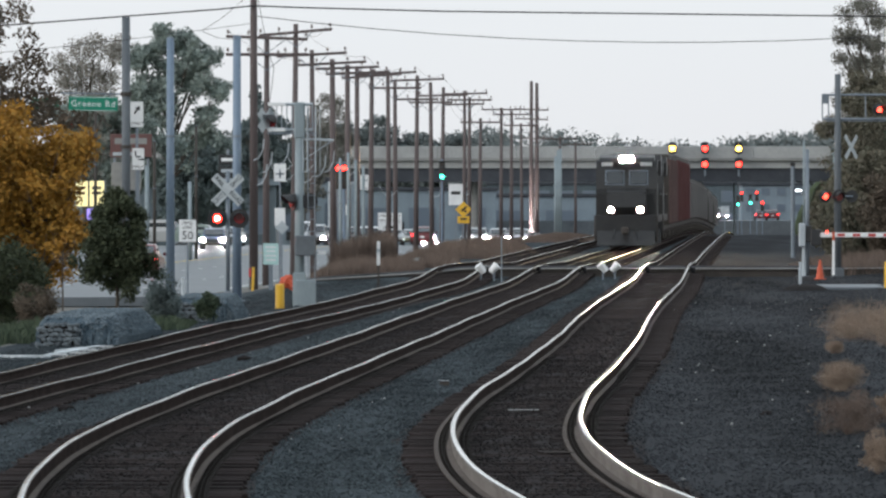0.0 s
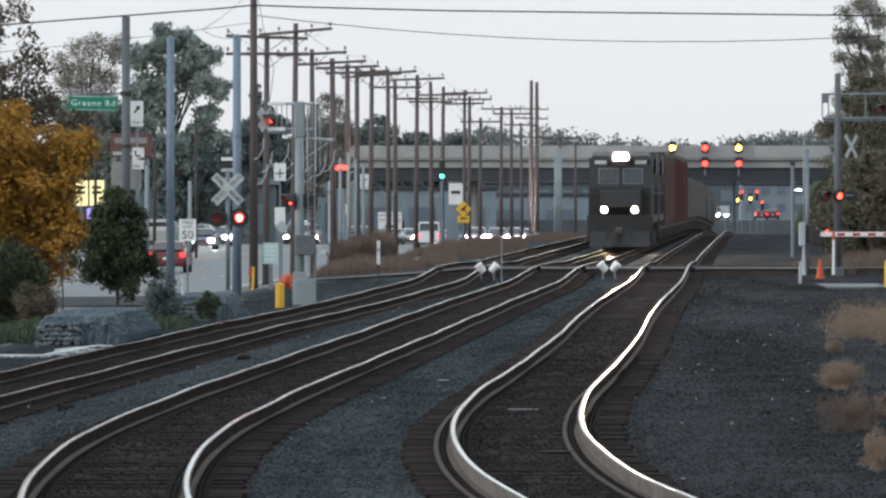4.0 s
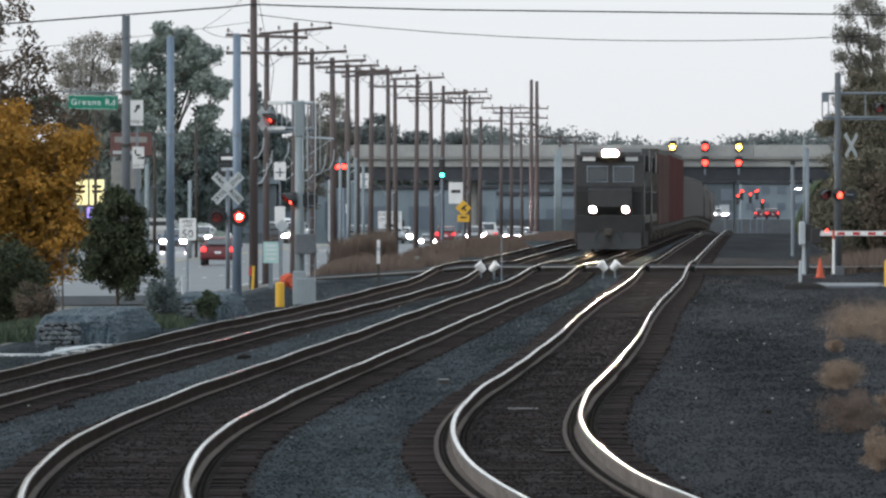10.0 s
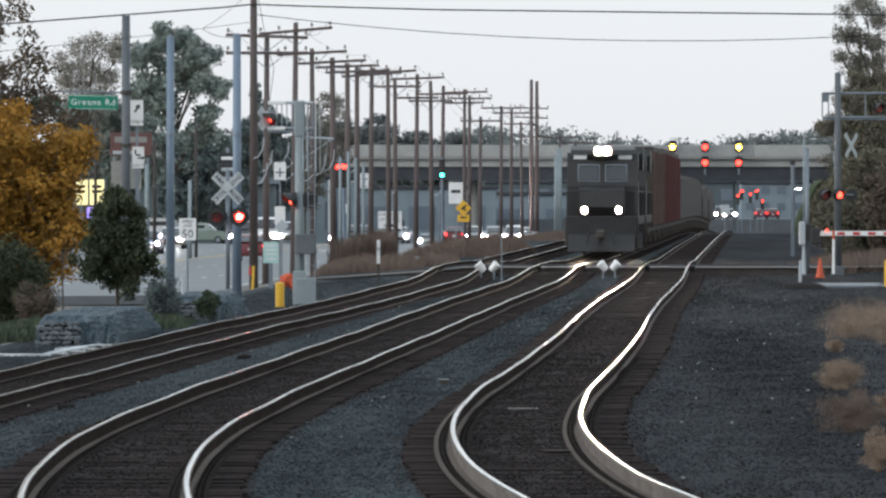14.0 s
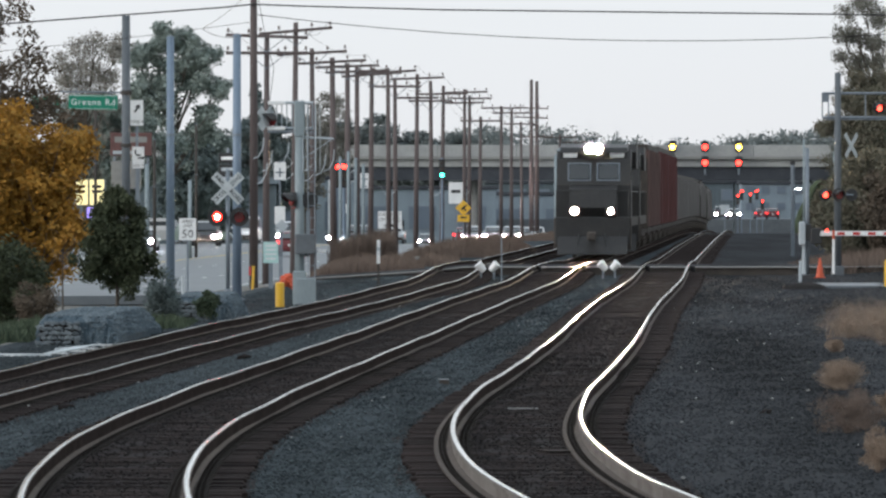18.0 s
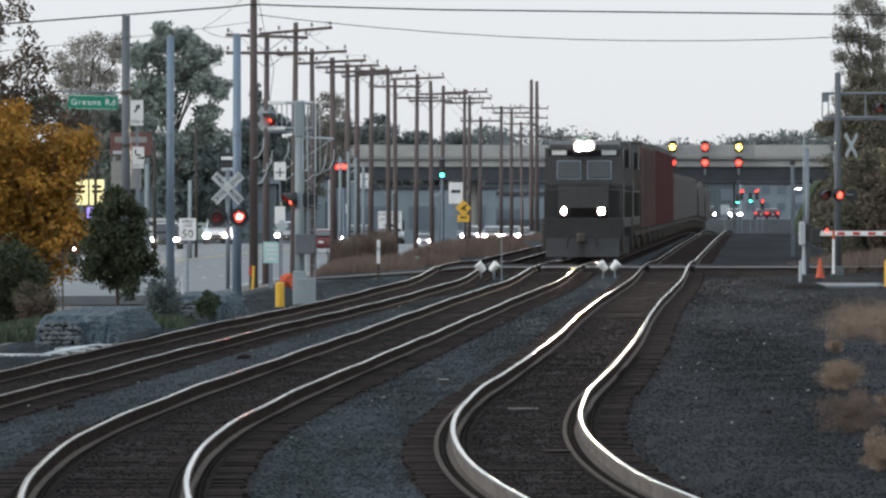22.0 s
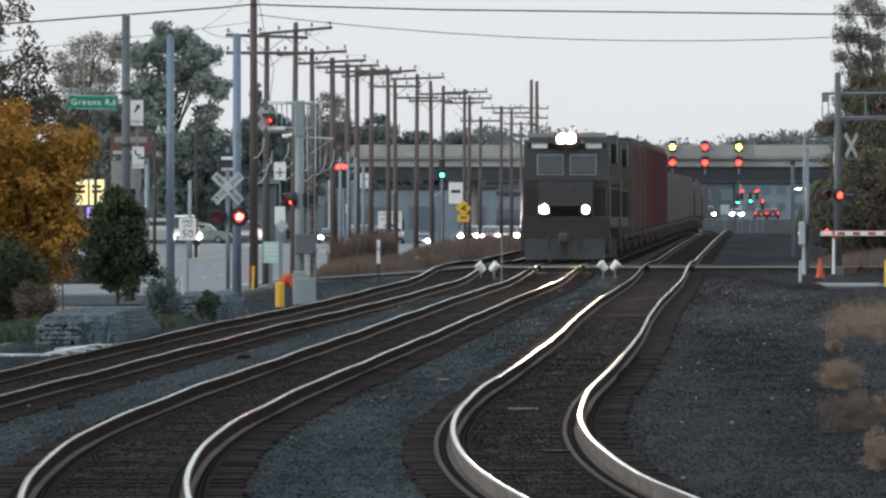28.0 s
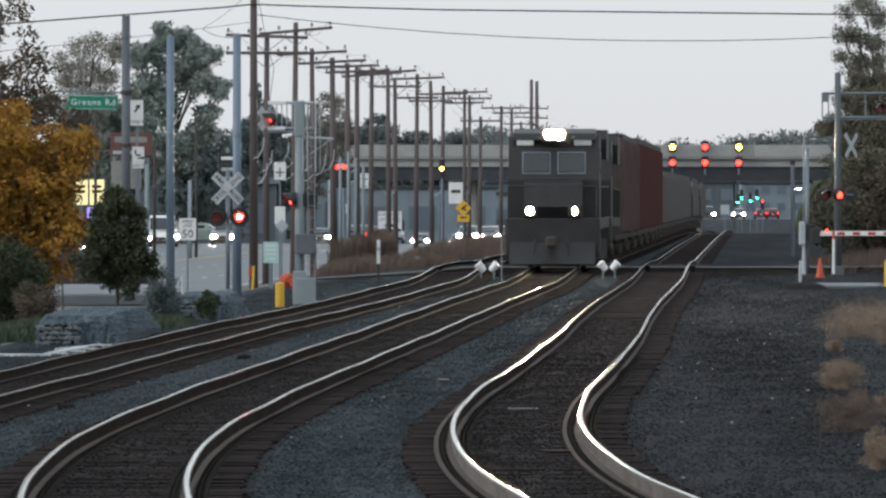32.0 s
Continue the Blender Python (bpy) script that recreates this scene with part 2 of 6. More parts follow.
# ---- the lie of the land ----
MAIN = [(40, 4.5), (58, 2.95), (72, 2.0), (80.6, 1.52), (85.4, 1.25), (94.4, 0.95), (105.4, 0.87), (119.4, 1.13), (137.6, 1.81), (162.3, 2.71), (197.9, 3.83), (258, 5.97), (321, 8.05), (461, 12.85), (613, 18.2), (1000, 32.2), (1800, 62.0)]
MIDDLE = [(40, -0.9), (58, -1.9), (72, -2.66), (80.6, -3.02), (85.4, -3.18), (94.4, -3.31), (105.4, -3.25), (119.4, -2.86), (137.6, -2.18), (162.3, -1.2), (197.9, 0.15), (258, 2.4), (300, 3.72), (340, 5.18), (461, 9.66), (613, 15.25), (1000, 29.6), (1800, 59.2)]
LOOP = [(40, -5.6), (58, -6.5), (72, -7.15), (85, -7.55), (96, -7.62), (108, -7.45), (122, -7.06), (144.9, -6.09), (170.9, -4.94), (199.7, -3.6), (227, -2.05), (258, -0.6), (309, 0.75), (350, 2.1), (461, 5.9), (613, 11.3), (1000, 25.6), (1800, 55.2)]


def curve_of(points):
    ys, xs = [p[0] for p in points], [p[1] for p in points]
    sl = [(xs[i + 1] - xs[i]) / (ys[i + 1] - ys[i]) for i in range(len(xs) - 1)]
    tg = [sl[0]] + [(sl[i - 1] * (ys[i + 1] - ys[i]) + sl[i] * (ys[i] - ys[i - 1])) / (ys[i + 1] - ys[i - 1]) for i in range(1, len(xs) - 1)] + [sl[-1]]

    def f(y):
        if y <= ys[0]:
            return xs[0] + tg[0] * (y - ys[0])
        if y >= ys[-1]:
            return xs[-1] + tg[-1] * (y - ys[-1])
        i = max(j for j in range(len(ys) - 1) if ys[j] <= y)
        h = ys[i + 1] - ys[i]
        u = (y - ys[i]) / h
        return ((1 + 2 * u) * (1 - u) ** 2 * xs[i] + u * (1 - u) ** 2 * h * tg[i] + u * u * (3 - 2 * u) * xs[i + 1] + u * u * (u - 1) * h * tg[i + 1])
    return f


main_x, middle_x, loop_x = curve_of(MAIN), curve_of(MIDDLE), curve_of(LOOP)


def smooth(a, b, v):
    u = min(1.0, max(0.0, (v - a) / (b - a)))
    return u * u * (3 - 2 * u)


def level(y):
    """Height of the rail tops along the line: a gentle climb, a slight hump at the crossing, a fall beyond it."""
    return min(0.0, -0.37 + 0.001625 * max(y, 40)) + 0.13 * smooth(272, 303, y) * (1 - smooth(318, 350, y)) - 2.6 * smooth(620, 1140, y)


def loop_drop(y):
    """How far the outer loop lies below the other tracks; it climbs to them at the crossing."""
    return 0.15 * (1 - smooth(205, 265, y))


def ground_z(s, y):
    """Height of the ground s metres beside the middle track."""
    z = level(y) - 0.235 - 0.07 * smooth(272, 303, y) * (1 - smooth(318, 350, y))
    z -= loop_drop(y) * (1 - smooth(-3.0, -1.7, s))
    z -= 0.85 * (1 - smooth(-12.5, -8.5, s))
    z -= 0.17 * (1 - smooth(-9.0, -4.0, s)) * smooth(272, 295, y) * (1 - smooth(330, 352, y))
    z += 0.25 * smooth(8, 14, s)
    if s < -45:
        z += 0.6 * (1 - smooth(-120, -45, s))
    if s > 14:
        z += 1.5 * smooth(16, 60, s)
    return z

# ---- ground sheet ----
cols = [-3000, -900, -350, -150, -90, -60, -45, -38, -34, -30, -26, -22, -20, -18, -16, -14, -12, -10, -9, -8, -7, -6.4] + [-6.0 + 0.2 * i for i in range(64)] + [7.2, 7.8, 8.4, 9, 10, 11, 12, 13.5, 15, 18, 22, 30, 45, 70, 150, 400, 1000, 3000]
rows = [-120, -60, -20, 10, 30] + [40 + 1.5 * i for i in range(94)] + [182 + 4 * i for i in range(45)] + [364 + 12 * i for i in range(30)] + [730 + 40 * i for i in range(25)] + [1750, 1950, 2300, 2800, 3400, 4100, 4850]


def strip_dist(x, y):
    return min(abs(x - main_x(y)), abs(x - middle_x(y)), abs(x - loop_x(y)))


gv, gf, gm = [], [], []
rng = random.Random(4)
for y in rows:
    c = middle_x(max(40, min(y, 1800)))
    for s in cols:
        rough_ = 0.018 if -7 < s < 12 and y < 330 else 0.0
        gv.append((c + s, y, ground_z(s, y) + rng.uniform(-1, 1) * rough_ + (0.03 if strip_dist(c + s, y) < 0.6 else 0.0)))
nc = len(cols)
for i in range(len(rows) - 1):
    for j in range(nc - 1):
        a = i * nc + j
        gf.append((a, a + 1, a + nc + 1, a + nc))
        s = (cols[j] + cols[j + 1]) / 2
        y = (rows[i] + rows[i + 1]) / 2
        x = middle_x(max(40, min(y, 1800))) + s
        if strip_dist(x, y) < 1.42:
            gm.append(1)
        elif -8.5 < s < 12:
            gm.append(0 if s < 4.3 else 5)
        elif -20 < s < 22:
            gm.append(2 if s < 0 else 4)
        else:
            gm.append(3)
gme = raw("ground", gv, gf, BALLAST)
for m_ in (FOULED, DIRT, TURF, BANKDIRT, DARKBALLAST):
    gme.materials.append(m_)
gme.polygons.foreach_set("material_index", gm)
ground = tagged(new("ground", gme), "grey ballast, dirt and turf of the railway corridor", "ground", kind="structure")

# ---- tracks: rails, plates, sleepers ----


def sweep(name, f, profile, offset, y0, y1, material, parent, drop, step=2.0):
    """A bar with the given (across, up) profile, offset from the centreline f."""
    n = max(2, int((y1 - y0) / step) + 1)
    vs, fs = [], []
    k = len(profile)
    for i in range(n):
        y = y0 + (y1 - y0) * i / (n - 1)
        d = (f(y + 0.5) - f(y - 0.5))
        nx, ny = 1 / math.hypot(1, d), -d / math.hypot(1, d)
        wob = 0.006 * math.sin(y * 0.21) + 0.005 * math.sin(y * 0.47 + offset)
        for px, pz in profile:
            o = offset + px
            vs.append((f(y) + nx * o, y + ny * o, level(y) - drop(y) + pz + wob))
    for i in range(n - 1):
        for j in range(k):
            a, b = i * k + j, i * k + (j + 1) % k
            fs.append((a, b, b + k, a + k))
    fs.append(tuple(range(k - 1, -1, -1)))
    fs.append(tuple((n - 1) * k + j for j in range(k)))
    me = raw(name, vs, fs, material)
    bm = bmesh.new()
    bm.from_mesh(me)
    bmesh.ops.recalc_face_normals(bm, faces=bm.faces)
    bm.to_mesh(me)
    bm.free()
    ob = new(name, me)
    ob.parent = parent
    return ob


WEB = [(-0.075, -0.185), (0.075, -0.185), (0.075, -0.172), (0.014, -0.155), (0.011, -0.055), (0.036, -0.045), (0.036, -0.012), (-0.036, -0.012), (-0.036, -0.045), (-0.011, -0.055), (-0.014, -0.155), (-0.075, -0.172)]
HEAD = [(-0.036, -0.012), (0.036, -0.012), (0.035, -0.007), (0.023, -0.0016), (0.013, -0.0005), (0.0, 0.0), (-0.013, -0.0005), (-0.023, -0.0016), (-0.035, -0.007)]
tie_bm = box(B(), -1.3, 1.3, -0.115, 0.115, -0.42, -0.192, 0.012)
TIE = mesh_of("sleeper", tie_bm, SLEEPER)
plate_bm = box(B(), -0.21, 0.21, -0.1, 0.1, -0.192, -0.176)
for px_, py_ in ((-0.15, -0.05), (0.15, 0.05), (-0.1, 0.05), (0.1, -0.05)):
    box(plate_bm, px_ - 0.012, px_ + 0.012, py_ - 0.012, py_ + 0.012, -0.176, -0.158)
TIEPLATE = mesh_of("tie_plate", plate_bm.copy(), PLATE)
box(plate_bm, -0.216, -0.164, -0.21, 0.21, -0.185, -0.168)
LIPPLATE = mesh_of("tie_plate", plate_bm, PLATE)
LIPPLATE.materials.append(RAILFOOT)
for p in LIPPLATE.polygons:
    p.material_index = 1 if len(LIPPLATE.polygons) - p.index <= 6 else 0
GAUGE = 0.7535


def track(label, f, near, side_material=RAILSIDE, top_material=RAILDULL, drop=lambda y: 0.0):
    t = thing("railway_track", label, "railway track", kind="structure")
    for side in (-GAUGE, GAUGE):
        rail = sweep("rail", f, WEB, side, 42, 1500, side_material, t, drop)
        rail.data.materials.append(RAILFOOT)
        rail.data.materials.append(RAILSIDE)
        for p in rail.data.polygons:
            # left flanks carry the brighter sky in a paler colour; right flanks stay dark
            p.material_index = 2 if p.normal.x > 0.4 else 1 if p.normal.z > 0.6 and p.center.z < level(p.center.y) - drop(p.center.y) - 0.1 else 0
        tagged(rail, "weathered steel rail with a polished running head")
        head = sweep("rail_head", f, HEAD, side, 42, 1500, top_material, rail, drop)
        head.data.materials.append(RAILFLANK)
        for p in head.data.polygons:
            p.use_smooth = abs(p.normal.y) < 0.9 and p.normal.z > -0.5
            p.material_index = 0 if p.normal.z > 0.95 else 1
    rs = random.Random(len(label))
    far_v, far_f = [], []
    tb = [v.co.copy() for v in TIE.vertices]
    tf = [tuple(p.vertices) for p in TIE.polygons]
    y = 60.0
    count = 0
    while y < 620:
        m = Matrix.Translation((f(y) + rs.uniform(-0.05, 0.05), y, level(y) - drop(y) + rs.uniform(-0.008, 0.01))) @ Matrix.Rotation(-math.atan((f(y + 1) - f(y - 1)) / 2) + rs.uniform(-0.012, 0.012), 4, "Z")
        if y > near and count < 150:
            ob = new("sleeper", TIE)
            ob.parent = t
            ob.matrix_basis = m
            for side in (-GAUGE, GAUGE):
                pl = new("tie_plate", LIPPLATE if top_material is RAILTOP else TIEPLATE)
                pl.parent = t
                pl.matrix_basis = Matrix.Translation((f(y), y, level(y) - drop(y) + 0.006)) @ Matrix.Rotation(-math.atan((f(y + 1) - f(y - 1)) / 2), 4, "Z") @ Matrix.Translation((side, 0, 0))
            count += 1
        else:
            o = len(far_v)
            far_v += [m @ v for v in tb]
            far_f += [tuple(i + o for i in q) for q in tf]
        y += 0.51
    rest = new("sleepers", raw("sleepers", far_v, far_f, SLEEPER))
    rest.parent = t
    tagged(rest, kind="stuff")
    return t


track("straight main track curving near the camera, steel rails on dark wooden sleepers", main_x, 78, RAILSKYLIT, RAILTOP)
track("middle track carrying the freight train, steel rails on dark sleepers", middle_x, 78)
track("outer loop track, dull steel rails on dark wooden sleepers", loop_x, 118, drop=loop_drop)
# loose ballast stones
rg = np.random.default_rng(3)


def stones(label, n, y0, y1, s0, s1, keep, size, material=STONE, lift=0.0):
    octa = np.array([(1, 0, 0), (-1, 0, 0), (0, 1, 0), (0, -1, 0), (0, 0, 1), (0, 0, -1)], float)
    tri = np.array([(0, 2, 4), (2, 1, 4), (1, 3, 4), (3, 0, 4), (2, 0, 5), (1, 2, 5), (3, 1, 5), (0, 3, 5)])
    pos = []
    while len(pos) < n:
        y = y0 * (y1 / y0) ** rg.random()
        s = rg.uniform(s0, s1)
        x = middle_x(y) + s
        d = strip_dist(x, y)
        if keep(d):
            pos.append((x, y, ground_z(s, y) + lift + rg.uniform(-0.01, 0.025)))
    pos = np.array(pos)
    shape = octa[None] * (1 + rg.uniform(-0.35, 0.35, (n, 6, 1)))
    turn = rg.uniform(0, 6.28, n)
    c, sn = np.cos(turn), np.sin(turn)
    r = rg.uniform(size[0], size[1], (n, 1, 1)) * np.array([1, 1, 0.6])
    shape = shape * r
    tiltx = rg.uniform(-0.6, 0.6, n)
    yy = shape[:, :, 1] * np.cos(tiltx)[:, None] - shape[:, :, 2] * np.sin(tiltx)[:, None]
    zz = shape[:, :, 1] * np.sin(tiltx)[:, None] + shape[:, :, 2] * np.cos(tiltx)[:, None]
    xx = shape[:, :, 0] * c[:, None] - yy * sn[:, None]
    yy = shape[:, :, 0] * sn[:, None] + yy * c[:, None]
    v = np.stack([xx, yy, zz], 2) + pos[:, None, :]
    f = tri[None] + 6 * np.arange(n)[:, None, None]
    me = bpy.data.meshes.new("ballast_stones")
    me.vertices.add(6 * n)
    me.vertices.foreach_set("co", v.ravel())
    me.loops.add(24 * n)
    me.loops.foreach_set("vertex_index", f.ravel().astype(np.int32))
    me.polygons.add(8 * n)
    me.polygons.foreach_set("loop_start", np.arange(0, 24 * n, 3, dtype=np.int32))
    me.update(calc_edges=True)
    me.validate()
    me.materials.append(material)
    return tagged(new("ballast_stones", me), label, "ballast", kind="stuff")


stones("crushed grey ballast stones between the tracks", 95000, 68, 300, -7.5, 4.2, lambda d: d > 1.32 or rg.random() < 0.02, (0.01, 0.027))
stones("dark grey ballast stones beside the main track", 75000, 68, 300, 4.2, 11, lambda d: d > 1.32 or rg.random() < 0.02, (0.01, 0.027), DARKSTONE)
stones("dark oily ballast stones between the rails", 30000, 68, 200, -5.2, 5.4, lambda d: d < 0.64, (0.011, 0.025), FOULEDSTONE, 0.035)
stones("scattered pale stone chips and bits on the ballast", 130, 70, 240, -7.5, 8.5, lambda d: d > 0.9, (0.012, 0.03), PALESTONE, 0.03)

# ---- Road crossing over the tracks ----
crossing = thing("crossing_road", "pale concrete road crossing laid across the tracks", "road", kind="structure")


def slab(x0, x1, y0, y1, thick, top=0.0):
    bm = B()
    n = max(2, int((x1 - x0) / 0.8))
    vs = []
    for i in range(n + 1):
        x = x0 + (x1 - x0) * i / n
        s = x - middle_x((y0 + y1) / 2)
        for y, dz in ((y0, -thick), (y0, 0), (y1, 0), (y1, -thick)):
            z = level(306) + top + 0.15 * smooth(8, 20, s) - float(np.interp(s, [-30, -12.4, -10.5, -8.3, -4.2, -3.0], [1.08, 0.95, 0.77, 0.39, 0.13, 0.0]))
            vs.append(bm.verts.new((x, y, z + dz)))
    for i in range(n):
        for j in range(4):
            a, b = i * 4 + j, i * 4 + (j + 1) % 4
            bm.faces.new((vs[a], vs[a + 4], vs[b + 4], vs[b]))
    bm.faces.new([vs[j] for j in range(4)])
    bm.faces.new([vs[n * 4 + j] for j in range(3, -1, -1)])
    bmesh.ops.recalc_face_normals(bm, faces=bm.faces)
    return bm


spans = []
edge = -5.0
for f in (loop_x, middle_x, main_x):
    c = f(306)
    spans += [(edge, c - GAUGE - 0.09), (c - GAUGE + 0.09, c + GAUGE - 0.09)]
    edge = c + GAUGE + 0.09
spans.append((edge, 70.0))
part("road_slab", slab(-26.0, -5.0, 300.99, 311.5, 0.3, -0.012), ASPHALT, crossing, "grey asphalt falling away to the road corner")
part("edge_beam", slab(-9.0, -5.0, 300.5, 300.98, 0.085, -0.006), DARKCONC, crossing, "pale concrete road edge")
for x0_, x1_ in spans:
    wide = x1_ - x0_ > 10
    # face given a dark colour for the shade under the slab's lip
    part("panel_edge", slab(x0_, x1_, 300.6, 300.99, 0.34, -0.055), GRIME, crossing, "slab face coloured dark for the shade below its edge")
    part("edge_beam", slab(x0_, x1_, 300.5, 301.0, 0.04, -0.01), DARKCONC, crossing, "worn concrete edge beam")
    part("crossing_panel" if not wide else "road_slab", slab(x0_, x1_, 301.01, 311.5, 0.3, -0.012), WORNROAD, crossing, smooth=False)

# ---- overpass ----
overpass = thing("overpass", "pale concrete highway overpass on round piers across the tracks and road", "bridge", kind="structure")
OY = 1140
# the girder's dark colour holds the shade below the deck overhang
part("deck_girder", box(B(), -110, 49, OY, OY + 12, 4.5, 7.1), ROOFANDSHADE, overpass, "girder coloured dark for the shade under the deck")
part("girder_face", box(B(), -110, 49, OY - 0.3, OY - 0.01, 6.2, 7.1), CONCRETE, overpass)
part("deck_edge", box(B(), -110, 49, OY - 0.8, OY + 12.8, 7.1, 7.5, 0.05), DARKCONC, overpass)
for i in range(16):
    part("parapet_panel", box(B(), -110 + i * 9.94, -110 + (i + 1) * 9.94 - 0.06, OY - 0.7, OY - 0.3, 7.5, 8.95, 0.04), CONCRETE, overpass)
for px in (-70, -44, -18, 4, 23, 32.3):
    part("pier", rod(B(), (px, OY + 4, -3.4), (px, OY + 4, 4.5), 0.5, n=14), DARKCONC, overpass)
part("wing_wall", box(B(), 49.05, 52, OY - 0.75, OY + 13, 3.0, 8.9), PALEWING, overpass, "pale bluish concrete wing wall")

# ---- far treeline ----


def leaves(centres, per, spread, size, rs, flat=1.0, width=0.5):
    """Quads scattered round clump centres."""
    c = np.repeat(np.array(centres, float), per, 0)
    n = len(c)
    d = rs.normal(0, 1, (n, 3))
    d /= np.maximum(1e-6, np.linalg.norm(d, axis=1))[:, None]
    c = c + d * (rs.random((n, 1)) ** 0.5) * spread * np.array([1, 1, flat])
    u = rs.normal(0, 1, (n, 3))
    u /= np.linalg.norm(u, axis=1)[:, None]
    w = np.cross(u, rs.normal(0, 1, (n, 3)))
    w /= np.maximum(1e-6, np.linalg.norm(w, axis=1))[:, None]
    s = size * rs.uniform(0.6, 1.4, (n, 1))
    v = np.stack([c - u * s, c + w * s * width, c + u * s, c - w * s * width], 1)
    return v.reshape(-1, 3)


def leafmesh(name, v, material):
    n = len(v) // 4
    me = bpy.data.meshes.new(name)
    me.vertices.add(4 * n)
    me.vertices.foreach_set("co", v.ravel())
    me.loops.add(4 * n)
    me.loops.foreach_set("vertex_index", np.arange(4 * n, dtype=np.int32))
    me.polygons.add(n)
    me.polygons.foreach_set("loop_start", np.arange(0, 4 * n, 4, dtype=np.int32))
    me.update(calc_edges=True)
    me.materials.append(material)
    return me


def tree(label, x, y, z, height, radius, trunk_r, material, seed, clumps=60, per=70, leaf=0.09, low=0.3, clump=None, name="tree", category="tree", lean=0.0, bare=0, cone=0.0, boughs=(), grow=1.0):
    """Tapered trunk, forking limbs and a ragged crown of leaf clumps round the limb tips."""
    rs = np.random.default_rng(seed)
    t = thing(name, label, category, pose(x, y, z) @ Matrix.Scale(grow, 4))
    bm = B()
    top = Vector((lean, 0, height * 0.72))
    rod(bm, (0, 0, -0.1), top * 0.5, trunk_r, trunk_r * 0.6, 8)
    rod(bm, top * 0.5, top, trunk_r * 0.6, trunk_r * 0.2, 7)
    tips = []
    n_limb = 11
    for i in range(n_limb):
        u = low + (0.95 - low) * i / n_limb
        a = i * 2.4 + rs.uniform(-0.5, 0.5)
        base = top * u
        reach = radius * (0.55 + 0.45 * math.sin(math.pi * min(1, (u - low) / (1.0 - low) * 0.8 + 0.15))) * rs.uniform(0.7, 1.05)
        tip = base + Vector((math.cos(a) * reach, math.sin(a) * reach, height * rs.uniform(0.1, 0.27)))
        mid = base.lerp(tip, 0.5) + Vector((0, 0, -0.05 * height))
        rod(bm, base, mid, trunk_r * 0.34, trunk_r * 0.2, 5)
        rod(bm, mid, tip, trunk_r * 0.2, trunk_r * 0.06, 5)
        tips += [mid, tip]
        for k in range(2 + bare):
            sub = mid.lerp(tip, rs.uniform(0.2, 0.9)) + Vector(rs.normal(0, 0.32, 3)) * radius * 0.6
            rod(bm, mid.lerp(tip, 0.4), sub, trunk_r * 0.1, trunk_r * 0.03, 4)
            tips.append(sub)
    tips.append(top + Vector((0, 0, height * 0.22)))
    for dx, dz, r in boughs:
        c = Vector((dx, rs.uniform(-0.5, 0.5) * radius, dz))
        base = top * min(0.98, max(low, dz / height * 0.8))
        rod(bm, base, c, trunk_r * 0.3, trunk_r * 0.1, 5)
        for k in range(6):
            rod(bm, base.lerp(c, 0.75), c + Vector(rs.normal(0, 0.6, 3)) * r, trunk_r * 0.1, trunk_r * 0.03, 4)
        tips.append(c)
    part("trunk", bm, BARK, t)
    tips = [p for p in tips if p.z > height * low * 0.8]
    cen = []
    mid_z, half_z = height * (low + 1.0) / 2, height * (1.0 - low) / 2
    while len(cen) < clumps and boughs:
        dx, dz, r = boughs[rs.integers(len(boughs))] if rs.random() < 0.5 else max((boughs[i] for i in rs.integers(len(boughs), size=2)), key=lambda v: v[2])
        d = Vector(rs.normal(0, 1, 3)).normalized() * rs.uniform(0.1, 1.0) ** 0.5 * r
        if rs.random() < 0.16:
            q = tips[rs.integers(len(tips))]
            dx, dz, d = q.x, q.z, d * 0.5
        cen.append((dx + d.x, d.y * 1.4 + rs.uniform(-0.4, 0.4) * radius, dz + d.z * 0.85))
    while len(cen) < clumps:
        if rs.random() < 0.45:
            q = tips[rs.integers(len(tips))] + Vector(rs.normal(0, 0.13, 3)) * radius
        else:
            d = Vector(rs.normal(0, 1, 3)).normalized() * rs.uniform(0.45, 1.0) ** 0.5
            q = Vector((d.x * radius + lean, d.y * radius, mid_z + d.z * half_z))
            # gaps where a slow noise runs low
            if noise.noise(q * (1.7 / radius) + Vector((seed, 0, 0))) < -0.14:
                continue
        if cone:
            f = 1.2 - cone * (q.z - height * low) / (height * (1 - low))
            q.x, q.y = q.x * f, q.y * f
        q.z = min(q.z, height - 0.05 * radius)
        cen.append(tuple(q))
    part("crown", leafmesh("crown", leaves(cen, per, clump or radius * 0.24, leaf, rs, 0.8), material), material, t)
    return t


